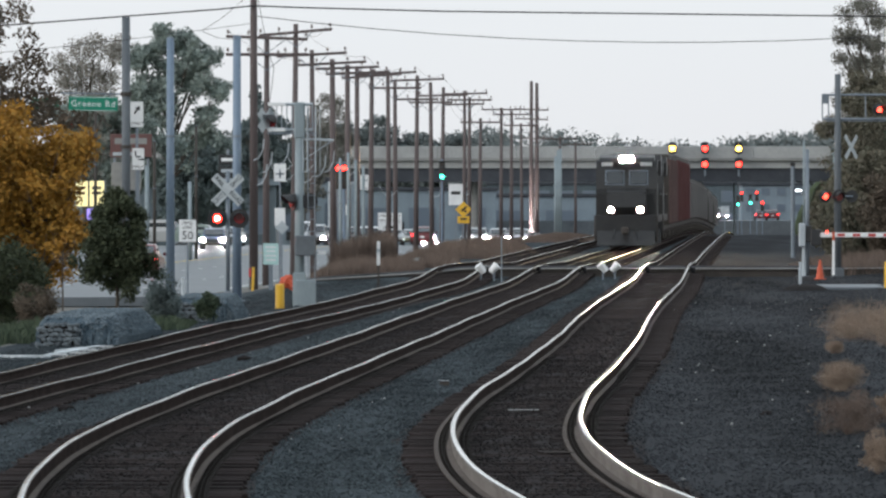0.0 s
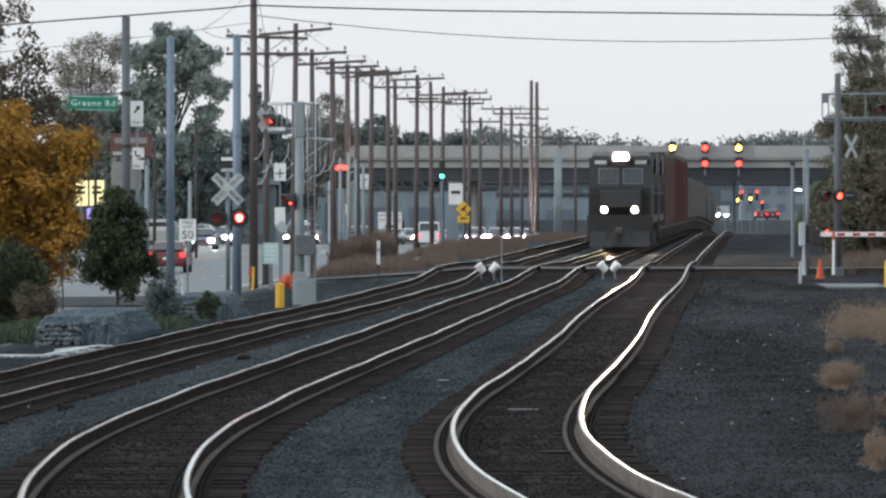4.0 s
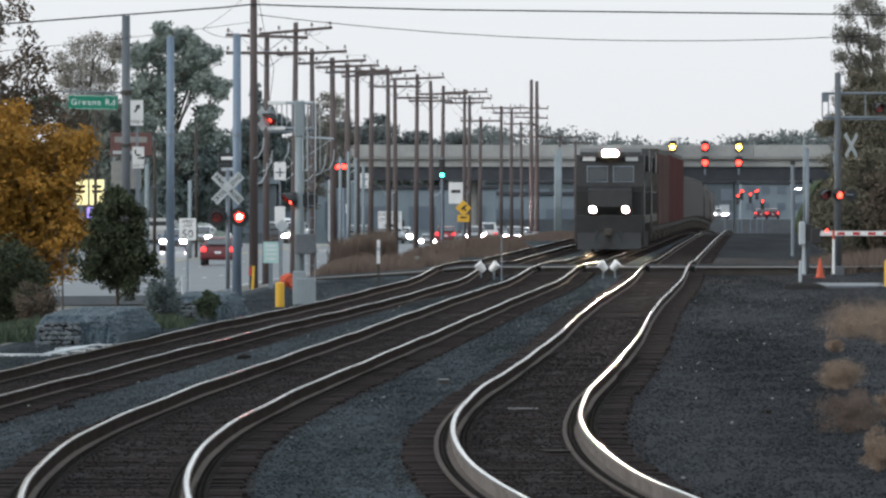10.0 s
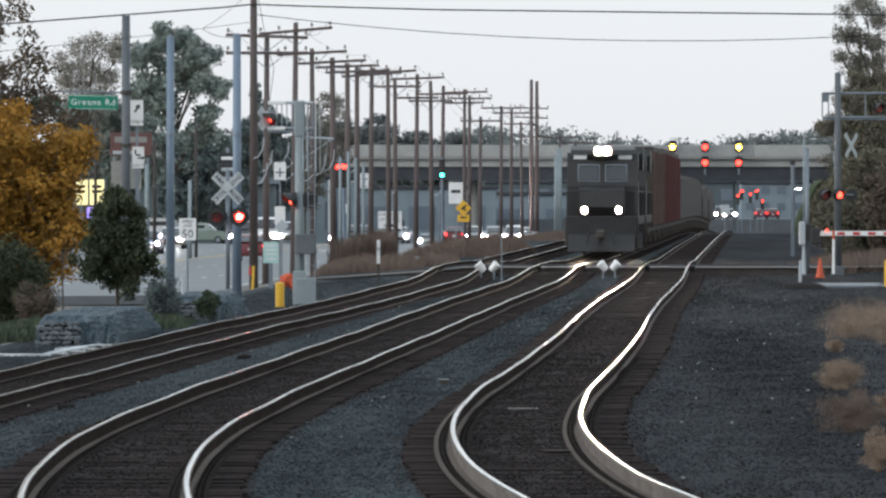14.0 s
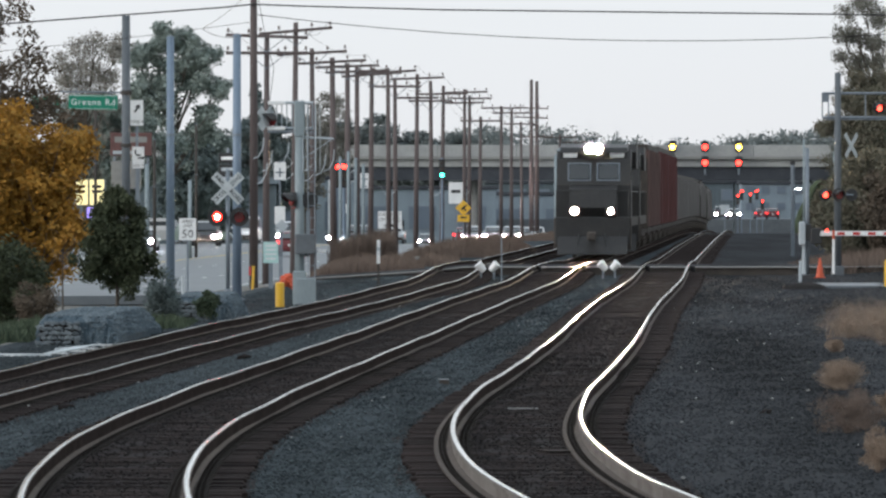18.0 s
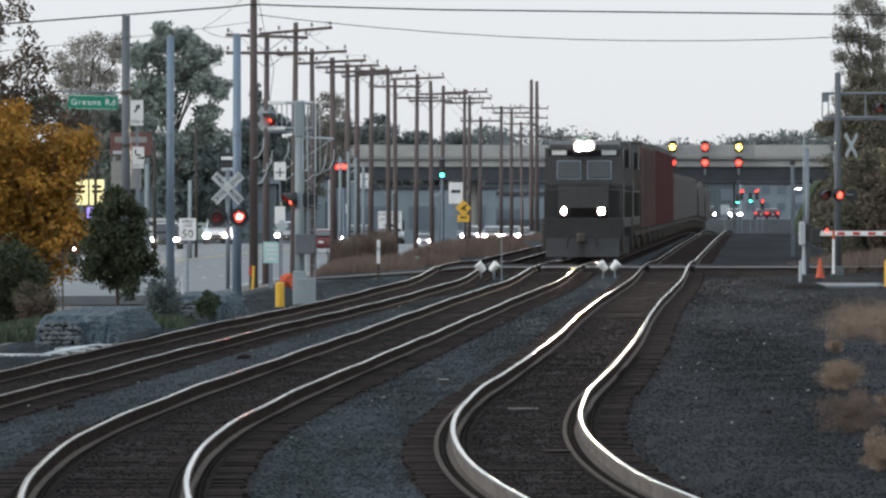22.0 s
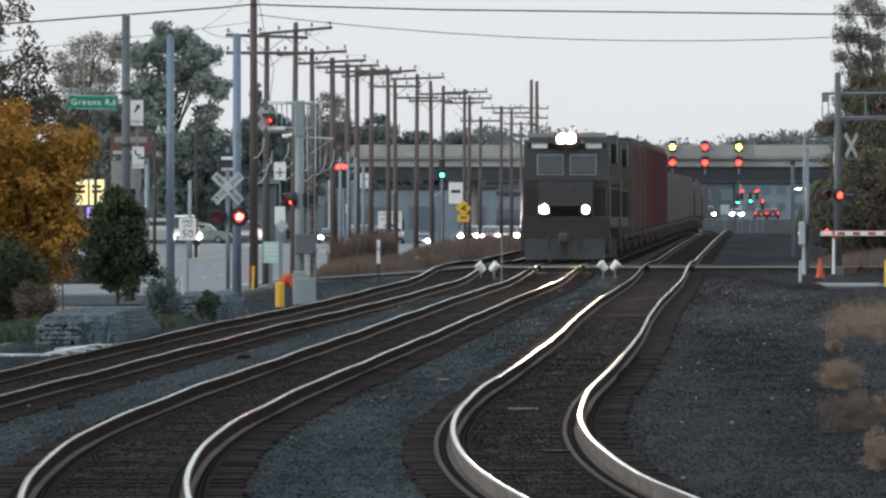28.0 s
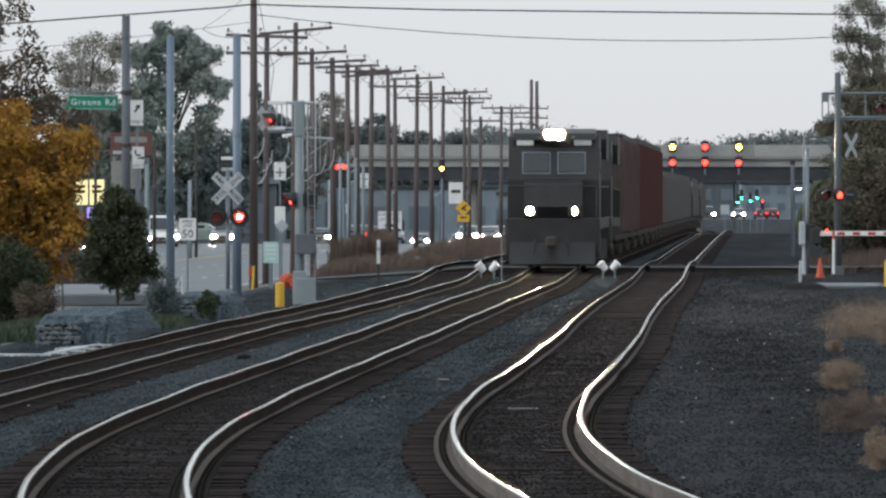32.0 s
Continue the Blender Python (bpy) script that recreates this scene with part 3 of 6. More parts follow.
def thicket(name, label, category, x0, x1, y0, y1, h0, h1, n, material, seed, blade=0.05, zf=None):
    """Upright blades and stalks: one uncountable growth."""
    rs = np.random.default_rng(seed)
    x, y = rs.uniform(x0, x1, n), rs.uniform(y0, y1, n)
    u = (x - x0) / (x1 - x0)
    env = h0 + (h1 - h0) * (0.6 + 0.4 * np.sin(u * 9 + seed) * np.cos(y * 0.9)) * rs.uniform(0.15, 1.0, n)
    env *= np.minimum(1, 0.35 + 4 * np.minimum(u, 1 - u))
    z = np.array([ground_z(a - middle_x(b), b) for a, b in zip(x, y)]) if zf is None else np.full(n, zf)
    lx, ly = rs.normal(0, 0.16, n) * env, rs.normal(0, 0.16, n) * env
    w = blade * rs.uniform(0.5, 1.3, n)
    ang = rs.uniform(0, 3.14, n)
    wx, wy = np.cos(ang) * w, np.sin(ang) * w
    v = np.stack([np.stack([x - wx, y - wy, z - 0.02], 1), np.stack([x + wx, y + wy, z - 0.02], 1),
                  np.stack([x + lx + wx * 0.4, y + ly + wy * 0.4, z + env], 1), np.stack([x + lx - wx * 0.4, y + ly - wy * 0.4, z + env * 0.97], 1)], 1).reshape(-1, 3)
    return tagged(new(name, leafmesh(name, v, material)), label, category, kind="stuff")


# embankment that carries the bridge end
EMB = [(44.6, -3.4), (46.0, 0.6), (47.6, 3.8), (50.4, 6.6), (60, 8.0), (130, 8.2), (130, -3.4)]
eb = B()
ev = [[eb.verts.new((x, y, z)) for x, z in EMB] for y in (OY - 9, OY + 30)]
eb.faces.new(ev[0])
eb.faces.new(list(reversed(ev[1])))
for i in range(len(EMB)):
    k = (i + 1) % len(EMB)
    eb.faces.new((ev[0][i], ev[1][i], ev[1][k], ev[0][k]))
bmesh.ops.recalc_face_normals(eb, faces=eb.faces)
tagged(new("embankment", mesh_of("embankment", eb, TURF)), "grassy embankment at the end of the overpass", "embankment", kind="structure")
rse = np.random.default_rng(77)
ec = []
for i in range(420):
    x = rse.uniform(44.4, 62)
    top = np.interp(x, [44.6, 46.0, 47.6, 50.4, 60, 62], [-3.4, 0.6, 3.8, 6.6, 8.0, 8.0])
    ec.append((x, OY - 9.2 - rse.uniform(0, 1.5), rse.uniform(-3.2, max(-3.0, top + 0.1))))
tagged(new("scrub", leafmesh("scrub", leaves(ec, 70, 0.9, 0.2, rse), LEAFRUST)), "olive and brown scrub on the embankment", "scrub", kind="stuff")
rsf = np.random.default_rng(12)
cl = []
for i in range(520):
    x = rsf.uniform(-260, 190)
    base = 12.5 + 1.6 * math.sin(x * 0.09) + 1.2 * math.sin(x * 0.023 + 1) + rsf.uniform(-1, 1.2)
    for k in range(4):
        cl.append((x + rsf.uniform(-3, 3), 2050 + rsf.uniform(-10, 40), base - k * 4.0))
ridge = B()
rv = [ridge.verts.new((-300 + 10 * i, 2060, z)) for i in range(52) for z in (-6, 10.3 + 1.2 * math.sin(i * 0.9) + 0.9 * math.sin(i * 2.3))]
for i in range(51):
    ridge.faces.new((rv[2 * i], rv[2 * i + 2], rv[2 * i + 3], rv[2 * i + 1]))
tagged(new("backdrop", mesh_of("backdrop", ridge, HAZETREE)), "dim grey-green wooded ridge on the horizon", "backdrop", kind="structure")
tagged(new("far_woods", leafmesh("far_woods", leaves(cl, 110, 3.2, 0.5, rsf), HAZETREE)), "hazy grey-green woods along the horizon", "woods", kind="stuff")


# ---- utility poles ----


def line_x(d):
    return 0.0345 * d - 19.1


def utility_pole(label, x, y, z0, z1, arms, r=0.15, half=1.52, lean=0.0):
    """A tapered wooden pole; arms are heights of crossarms with braces and pin insulators."""
    t = thing("utility_pole", label, "utility pole", pose(x, y, z0), group="poles along the line")
    h = z1 - z0
    part("shaft", rod(B(), (0, 0, -0.2), (lean, 0, h), r, r * 0.68, 12), POLEWOOD, t, smooth=True)
    for a, hw, slope in arms:
        a = a - z0
        bm = B()
        box(bm, -hw, hw, -0.19, -0.09, -0.06, 0.06, 0.01)
        arm = part("crossarm", bm, POLEWOOD, t)
        arm.matrix_basis = pose(lean * a / h, 0, a, 0, -slope, 0)
        for s in (-1, 1):
            part("brace", rod(B(), (s * hw * 0.45, -0.2, -0.05), (0, -0.2, -0.62), 0.018, n=5), GALV, arm)
        for q in (-0.95, -0.45, 0.45, 0.95):
            bm = rod(B(), (q * hw, -0.14, 0.05), (q * hw, -0.14, 0.13), 0.014, n=6)
            rod(bm, (q * hw, -0.14, 0.13), (q * hw, -0.14, 0.27), 0.065, 0.035, 8)
            part("insulator", bm, PORCELAIN, arm)
    return t


def drip_loops(t, heights):
    """Pale looped drop cables that hang from one side of a pole."""
    for k, zz in enumerate(heights):
        bm = B()
        w, sag = 0.9 + 0.2 * (k % 2), 0.45
        pts = [(-w * i / 7, -0.2, zz + 0.35 * i / 7 - sag * 4 * (i / 7) * (1 - i / 7)) for i in range(8)]
        rings = [[bm.verts.new((px, py + 0.022 * math.cos(q * 1.2566), pz + 0.022 * math.sin(q * 1.2566))) for q in range(5)] for px, py, pz in pts]
        for ra, rb in zip(rings, rings[1:]):
            for q in range(5):
                bm.faces.new((ra[q], ra[(q + 1) % 5], rb[(q + 1) % 5], rb[q]))
        part("drop_cable", bm, WORNSHEET, t, "pale looped drop cable")


WOODEN = "weathered brown wooden pole with a crossarm and insulators"
POLES = [(374, 9.65, [(9.3, 1.52, 5)]), (353, 8.8, [(8.7, 1.6, -2), (8.05, 1.6, 0)]), (391, 8.85, [(8.65, 1.52, 3)]), (410, 8.75, [(8.55, 1.55, 3)]),
         (424, 8.7, [(8.55, 1.5, 2)]), (434, 8.75, [(8.45, 1.5, 2)]), (449, 8.85, [(8.5, 1.5, 4)]), (472, 9.15, [(8.95, 1.5, 3)]), (481, 8.7, [(8.3, 1.4, 0)]),
         (509, 9.35, [(9.1, 1.52, 2), (8.0, 1.2, 0)]), (535, 9.3, [(8.1, 1.3, 0)]), (551, 9.2, [(8.7, 1.5, 1)]), (594, 9.5, [(9.3, 1.5, 1), (8.6, 1.3, 1)]),
         (604, 9.2, [(9.0, 1.5, 0)]), (628, 8.0, [(7.7, 1.4, 0)]), (680, 9.25, [(9.1, 1.52, 0)]), (709, 9.3, [(9.0, 1.5, 0)]), (742, 8.6, [(8.4, 1.4, 0)])]
rp_ = random.Random(8)
for d, top, arms in POLES:
    up = utility_pole(WOODEN, line_x(d), d, ground_z(line_x(d) - middle_x(d), d), top, arms, r=0.15 + rp_.uniform(-0.01, 0.02), lean=rp_.uniform(-0.12, 0.12))
    if d in (374, 391, 434, 481, 551, 604):
        drip_loops(up, (4.5, 4.95) if d < 460 else (3.9,))
utility_pole("tall dark wooden pole beside the crossing with crossarms", 7.45, 762, -0.3, 12.3, [(9.9, 1.45, -2), (9.1, 1.4, -2)], 0.2)
utility_pole("thick dark wooden pole at the end of the row", 7.95, 766, -0.3, 12.2, [(7.5, 1.3, 0)], 0.2)
utility_pole("distant weathered wooden pole with crossarm", 11.0, 850, -0.8, 8.3, [(8.0, 1.6, 0)], 0.16)
utility_pole("distant weathered wooden pole with crossarm", 13.2, 900, -0.8, 8.0, [(7.8, 1.6, 0)], 0.16)
utility_pole("tall plain wooden pole carrying service cables beside the crossing", -5.57, 266, -0.3, 10.2, [], 0.135)

# ---- crossing flashers, masts and signs ----


def reflector(bm_r, lit, back=None):
    """A disc that shines on its front and is black behind and on its rim."""
    me = mesh_of("bulb", bm_r, BLACK)
    me.materials.append(lit)
    me.materials.append(back or REDOFF)
    me.materials.append(REDHOT)
    for p in me.polygons:
        p.material_index = 1 if p.normal.y < -0.9 else 2 if p.normal.y > 0.9 else 0
        if p.center.y < -0.0045:
            p.material_index = 3
    return me


FLASHERS = []


def flasher(parent, x, y, z, lit, r=0.25, name="flasher_lamp", facing=-1, phase=0, turn=0):
    """A round black backboard with hood and a red roundel set in a turning holder."""
    bm = rod(B(), (0, 0, 0), (0, 0.03, 0), r, n=20)
    lamp = part(name, bm, BLACK, parent, "round black backboard with a hooded red lamp")
    lamp.matrix_basis = pose(x, y, z, 0, 0, (0 if facing < 0 else 180) + turn)
    # hood
    hood = B()
    n = 14
    vs = []
    for i in range(n + 1):
        a = math.pi * (-0.08 + 1.16 * i / n)
        for rr, yy in ((0.15, 0.0), (0.135, -0.3), (0.147, -0.3), (0.162, 0.0)):
            vs.append(hood.verts.new((rr * math.cos(a), yy * (0.55 + 0.45 * math.sin(a)), rr * math.sin(a))))
    for i in range(n):
        for j in range(4):
            a, b = i * 4 + j, i * 4 + (j + 1) % 4
            hood.faces.new((vs[a], vs[b], vs[b + 4], vs[a + 4]))
    part("hood", hood, BLACK, lamp)
    holder = part("roundel", rod(B(), (0, -0.05, 0), (0, -0.012, 0), 0.135, n=18), REDOFF, lamp, "red glass lamp roundel")
    if lit is not None:
        # the bulb turns with its reflector: bright towards the road, or away from it
        bm = rod(B(), (0, -0.003, 0), (0, 0.003, 0), 0.118 * r / 0.25, n=18)
        if lit == REDLIT:
            rod(bm, (0, -0.006, 0), (0, -0.0035, 0), 0.06, n=14)
        bulb = part("bulb", reflector(bm, lit), lit, lamp, "bright red bulb reflector")
        FLASHERS.append((bulb, phase))
    return lamp


def crossbuck(parent, x, y, z, size=1.22, turn=0.0, sheet=None, w=0.115):
    sheet = sheet or WHITE
    cb = part("crossbuck", box(B(), -size / 2, size / 2, -0.012, 0.0, -w, w), sheet, parent, "white crossed boards sign")
    cb.matrix_basis = pose(x, y, z, 0, 45, turn)
    part("second_board", box(B(), -w, w, -0.026, -0.014, -size / 2, size / 2), sheet, cb)
    return cb


def letters(parent, words, size, x, y, z, material, name="lettering", turn=0.0, spacing=1.0):
    cu = bpy.data.curves.new(name, "FONT")
    cu.body, cu.size, cu.align_x, cu.align_y, cu.extrude, cu.resolution_u = words, size, "CENTER", "CENTER", 0.002, 2
    cu.space_character = spacing
    tmp = bpy.data.objects.new(name, cu)
    me = bpy.data.meshes.new_from_object(tmp)
    bpy.data.objects.remove(tmp)
    me.materials.clear()
    me.materials.append(material)
    ob = new(name, me)
    ob.parent = parent
    ob.matrix_basis = pose(x, y, z, 90, 0, turn)
    return ob


# crossing flasher post beside the loop track
# paired lamps blink in turn
post = thing("crossing_signal", "silver crossing signal post with crossed boards and two red flashing lamps", "crossing signal", pose(-5.57, 234, -0.2))
part("mast", rod(B(), (0, 0, 0), (0, 0, 3.35), 0.055, n=12), GALV, post, smooth=True)
part("base", rod(B(), (0, 0, -0.1), (0, 0, 0.25), 0.16, 0.1, 12), GALV, post)
cb_ = crossbuck(post, 0, -0.08, 2.86, 1.0, sheet=WORNSHEET)
letters(cb_, "RAIL", 0.16, -0.3, -0.03, 0, BLACK)
letters(cb_, "ROAD", 0.16, 0.3, -0.03, 0, BLACK)
for q, wd in ((-0.3, "CROS"), (0.3, "SING")):
    lt = letters(cb_, wd, 0.16, 0, -0.03, q, BLACK)
    lt.matrix_basis = pose(0, -0.03, q, 90, -90, 0)
part("lamp_bar", rod(B(), (-0.42, -0.05, 2.12), (0.42, -0.05, 2.12), 0.025, n=8), GALV, post)
flasher(post, -0.27, -0.12, 2.12, REDLIT, phase=0)
flasher(post, 0.3, -0.12, 2.12, REDLIT, phase=1)

# mast with street-name sign
smast = thing("signal_mast", "weathered galvanised mast carrying a street sign arm beside the road", "mast", pose(-11.22, 320, -0.9))
part("mast", rod(B(), (0, 0, 0), (0, 0, 9.75), 0.17, 0.145, 14), DARKGALV, smast, smooth=True)
part("collar", rod(B(), (0, 0, 6.95), (0, 0, 7.1), 0.2, n=14), GRIME, smast)
part("collar", rod(B(), (0, 0, 5.1), (0, 0, 5.22), 0.2, n=14), GRIME, smast)
part("sign_arm", rod(B(), (0, 0, 7.02), (-5.2, 0, 7.12), 0.03, n=8), GALV, smast)
ssign = tagged(new("street_sign", mesh_of("street_sign", box(B(), -0.87, 0.87, -0.012, 0.012, -0.26, 0.26, 0.01), GREENSIGN)), "green street name sign with white letters hung beside a mast", "street sign")
ssign.matrix_basis = pose(-12.38, 319.95, 5.78, 0, 1.0, 0)
part("border", box(B(), -0.83, 0.83, -0.016, -0.0125, 0.225, 0.24), WHITE, ssign)
part("border", box(B(), -0.83, 0.83, -0.016, -0.0125, -0.24, -0.225), WHITE, ssign)
letters(ssign, "Greene Rd", 0.31, 0, -0.014, 0, WHITE, spacing=1.16)
for s in (-0.6, 0.6):
    part("hanger", rod(B(), (s, 0, 0.25), (s, 0, 0.52), 0.02, n=6), GALV, ssign)
fsign = tagged(new("street_sign", mesh_of("street_sign", box(B(), -0.5, 0.5, -0.012, 0.012, -0.19, 0.19, 0.01), GREENSIGN)), "small green sign half hidden by autumn leaves", "street sign")
fsign.matrix_basis = pose(-14.05, 319.95, 5.8)
for k in range(3):
    part("text_bar", box(B(), -0.3 + k * 0.22, -0.15 + k * 0.22, -0.018, -0.013, -0.08, 0.08), WHITE, fsign)
for s in (-0.3, 0.3):
    part("hanger", rod(B(), (s, 0, 0.18), (s, 0, 0.42), 0.02, n=6), GALV, fsign)


def plain_mast(label, x, y, z0, z1, r, material, name="mast_pole"):
    t = thing(name, label, "mast", pose(x, y, z0))
    part("shaft", rod(B(), (0, 0, 0), (0, 0, z1 - z0), r, r * 0.85, 14), material, t, smooth=True)
    part("base_plate", box(B(), -r * 1.7, r * 1.7, -r * 1.7, r * 1.7, 0, 0.04), GALV, t)
    part("cap", rod(B(), (0, 0, z1 - z0), (0, 0, z1 - z0 + 0.04), r * 0.95, r * 0.4, 12), GALV, t)
    part("band", rod(B(), (0, 0, (z1 - z0) * 0.62), (0, 0, (z1 - z0) * 0.62 + 0.05), r * 1.1, n=12), GALV, t)
    return t


plain_mast("slim blue-grey steel mast by the road", -8.02, 266, -0.5, 7.15, 0.13, BLUESTEEL)
plain_mast("stout blue-grey steel mast beside the crossing signal", -5.47, 240, -0.3, 6.74, 0.125, BLUESTEEL)

# cantilever signal structure on the road side
cant = thing("crossing_cantilever", "pale grey crossing cantilever with ladder, walkway and flashing lamps", "crossing signal", pose(-3.68, 232, -0.505) @ Matrix.Scale(1.094, 4))
part("column", rod(B(), (0, 0, 0), (0, 0, 4.85), 0.125, 0.105, 14), MASTGREY, cant, smooth=True)
part("pedestal", box(B(), -0.16, 0.16, -0.16, 0.16, 0, 0.95, 0.02), MASTGREY, cant)
for z_ in (4.3, 4.9):
    part("arm_tube", rod(B(), (0.32, 0.1, z_), (-0.72, 0.1, z_), 0.035, n=8), PALEPAINT, cant)
    part("guard_bar", box(B(), -0.74, -0.33, -0.02, 0.06, z_ - 0.045, z_ + 0.045, 0.01), WHITE, cant, "white painted guard bar")
part("bracket_arm", rod(B(), (0.1, 0, 4.09), (0.8, 0, 4.05), 0.03, n=8), PALEPAINT, cant)
part("strut", rod(B(), (0.75, 0, 4.04), (0.1, 0, 3.6), 0.014, n=6), PALEPAINT, cant)
for k in range(9):
    x = 0.3 - k * 0.12
    part("arm_post", rod(B(), (x, 0.1, 4.3), (x, 0.1, 4.9), 0.016, n=6), PALEPAINT, cant)
part("walkway", box(B(), -0.75, 0.4, 0.0, 0.5, 4.2, 4.24), GALV, cant)
part("cage", box(B(), -0.13, 0.13, -0.13, 0.13, 4.1, 4.95, 0.03), MASTGREY, cant, "pale steel junction cabinet")
for k in range(6):
    a = k * math.pi / 3
    part("cage_bar", rod(B(), (0.28 + 0.2 * math.cos(a), -0.1 + 0.2 * math.sin(a), 3.3), (0.28 + 0.2 * math.cos(a), -0.1 + 0.2 * math.sin(a), 4.85), 0.012, n=5), PALEPAINT, cant)
for s in (0.2, 0.36):
    part("ladder_rail", rod(B(), (s, -0.14, 0.6), (s, -0.14, 4.8), 0.014, n=6), GALV, cant)
for k in range(14):
    part("rung", rod(B(), (0.2, -0.14, 0.8 + k * 0.28), (0.36, -0.14, 0.8 + k * 0.28), 0.01, n=5), GALV, cant)
part("control_box", box(B(), -0.1, 0.38, -0.32, -0.15, 1.35, 1.82, 0.02), DARKGALV, cant, "dark steel control box")
part("base_cabinet", box(B(), -0.1, 0.38, -0.2, 0.16, 0.1, 0.78, 0.02), MASTGREY, cant, "grey steel base cabinet")
part("tag", box(B(), 0.42, 0.62, -0.2, -0.18, 1.38, 1.46), WHITE, cant, "small white tag")
part("tag_bracket", box(B(), 0.3, 0.43, -0.2, -0.18, 1.4, 1.43), GALV, cant)
flasher(cant, -0.16, -0.1, 2.62, REDDIM, 0.2, phase=1, turn=-66)
flasher(cant, 0.23, -0.05, 2.62, None, 0.2, facing=1)
crossbuck(cant, -0.8, -0.02, 4.52, 0.62, 50, WORNSHEET)
flasher(cant, -0.62, 0.05, 4.5, REDDIM, 0.11, phase=1, turn=-55)

# far-side crossing gear on the bank
gate = thing("crossing_gate", "grey crossing gate mechanism with a lowered red and white barrier arm", "crossing gate", pose(11.6, 288, -0.05))
part("mast", rod(B(), (0, 0, 0), (0, 0, 4.05), 0.07, 0.06, 12), GALV, gate, smooth=True)
part("mechanism", box(B(), -0.26, -0.06, -0.25, 0.15, 0.95, 1.7, 0.03), PALEPAINT, gate)
part("gear_box", box(B(), -0.055, 0.14, -0.22, 0.12, 1.1, 1.62, 0.03), BLACK, gate, "black gear box")
part("foot", rod(B(), (-0.1, 0, 0), (-0.1, 0, 0.95), 0.09, 0.05, 10), PALEPAINT, gate)
part("counterweight", box(B(), 0.1, 0.45, -0.3, -0.2, 0.98, 1.5, 0.03), BLACK, gate)
part("base_block", box(B(), -0.4, 0.4, -0.35, 0.35, -0.3, 0.02, 0.03), WORNROAD, gate)
arm = part("barrier_arm", box(B(), 0.4, 4.6, -0.3, -0.26, 1.25, 1.4, 0.005), WHITE, gate, "white barrier arm with red stripes")
for k in range(8):
    part("stripe", box(B(), 0.95 + k * 0.49, 1.19 + k * 0.49, -0.304, -0.301, 1.275, 1.365), REDPAINT, arm)
part("gate_lamp", rod(B(), (0.62, -0.33, 1.42), (0.62, -0.25, 1.42), 0.05, n=10), glow("gate_lamp_glow", (1.0, 0.08, 0.05), 3), arm)

gpost = thing("marker_post", "thin white post with an orange top by the barrier", "marker post", pose(12.4, 287, 0.0))
part("shaft", rod(B(), (0, 0, 0), (0, 0, 1.1), 0.04, n=8), WHITE, gpost)
part("top", rod(B(), (0, 0, 1.1), (0, 0, 1.38), 0.042, n=8), ORANGE, gpost)

rc = thing("crossing_cantilever", "weathered grey crossing cantilever mast with walkway over the road", "crossing signal", pose(12.75, 292, 0.0))
part("column", rod(B(), (0, 0, 0), (0, 0, 6.45), 0.125, 0.1, 14), DARKGALV, rc, smooth=True)
part("pedestal", box(B(), -0.2, 0.2, -0.2, 0.2, -0.1, 0.2, 0.02), DARKGALV, rc)
for z_ in (5.0, 5.78):
    part("arm_tube", rod(B(), (-0.5, 0, z_), (5.5, 0, z_), 0.04, n=8), GALV, rc)
for x in (-0.5, -0.3, 0.9, 2.1, 3.3, 4.5):
    part("arm_post", rod(B(), (x, 0, 5.0), (x, 0, 5.78), 0.025, n=6), GALV, rc)
part("walkway", box(B(), -0.35, 5.5, 0.0, 0.55, 4.92, 4.97), GALV, rc)
part("end_guard", box(B(), -0.52, -0.32, -0.03, 0.0, 5.5, 5.78), GALV, rc)
crossbuck(rc, 0.42, -0.1, 4.1, 1.02, 56, WORNSHEET, 0.075)
part("lamp_bar", rod(B(), (-0.5, -0.1, 2.5), (0.5, -0.1, 2.5), 0.03, n=8), GALV, rc)
flasher(rc, -0.42, -0.15, 2.5, REDDIM, 0.2, phase=0, turn=22)
flasher(rc, 0.03, -0.25, 2.5, REDDIM, 0.22, phase=1, turn=22)
flasher(rc, 0.45, 0.1, 2.5, None, 0.2, facing=1)
flasher(rc, 1.32, -0.15, 5.3, REDDIM, 0.2, phase=0, turn=22)

# railway signals hung on the overpass face
for x, top_lit in ((28.9, AMBERLIT), (33.0, REDLIT), (37.25, AMBERLIT)):
    sg = thing("railway_signal", "two-head railway signal, " + ("amber" if top_lit is AMBERLIT else "red") + " over red, on a black mast", "railway signal", pose(x, OY - 1.2, 0), group="signals over the tracks")
    part("mast", rod(B(), (0, 0, 5.2), (0, 0, 9.6), 0.1, n=8), GALV, sg)
    for z_ in (5.9, 7.3, 8.6):
        part("bracket", box(B(), -0.06, 0.06, 0.05, 0.75, z_ - 0.05, z_ + 0.05), GALV, sg)
    for z_, lit in ((8.68, top_lit), (6.7, REDLIT)):
        hd = part("signal_head", box(B(), -0.46, 0.46, -0.2, -0.1, z_ - 0.66, z_ + 0.8, 0.08), BLACK, sg)
        part("lamp", rod(B(), (0, -0.24, z_), (0, -0.205, z_), 0.36, n=14), lit, hd)
        part("hood", rod(B(), (0, -0.5, z_ + 0.28), (0, -0.2, z_ + 0.32), 0.05, n=6), BLACK, hd)

# ---- train ----


def wheelset(parent, y, r=0.5):
    bm = B()
    for s in (-1, 1):
        rod(bm, (s * 0.72, y, r), (s * 0.84, y, r), r, n=16)
    rod(bm, (-0.72, y, r), (0.72, y, r), 0.09, n=8)
    return part("wheelset", bm, GRIME, parent)


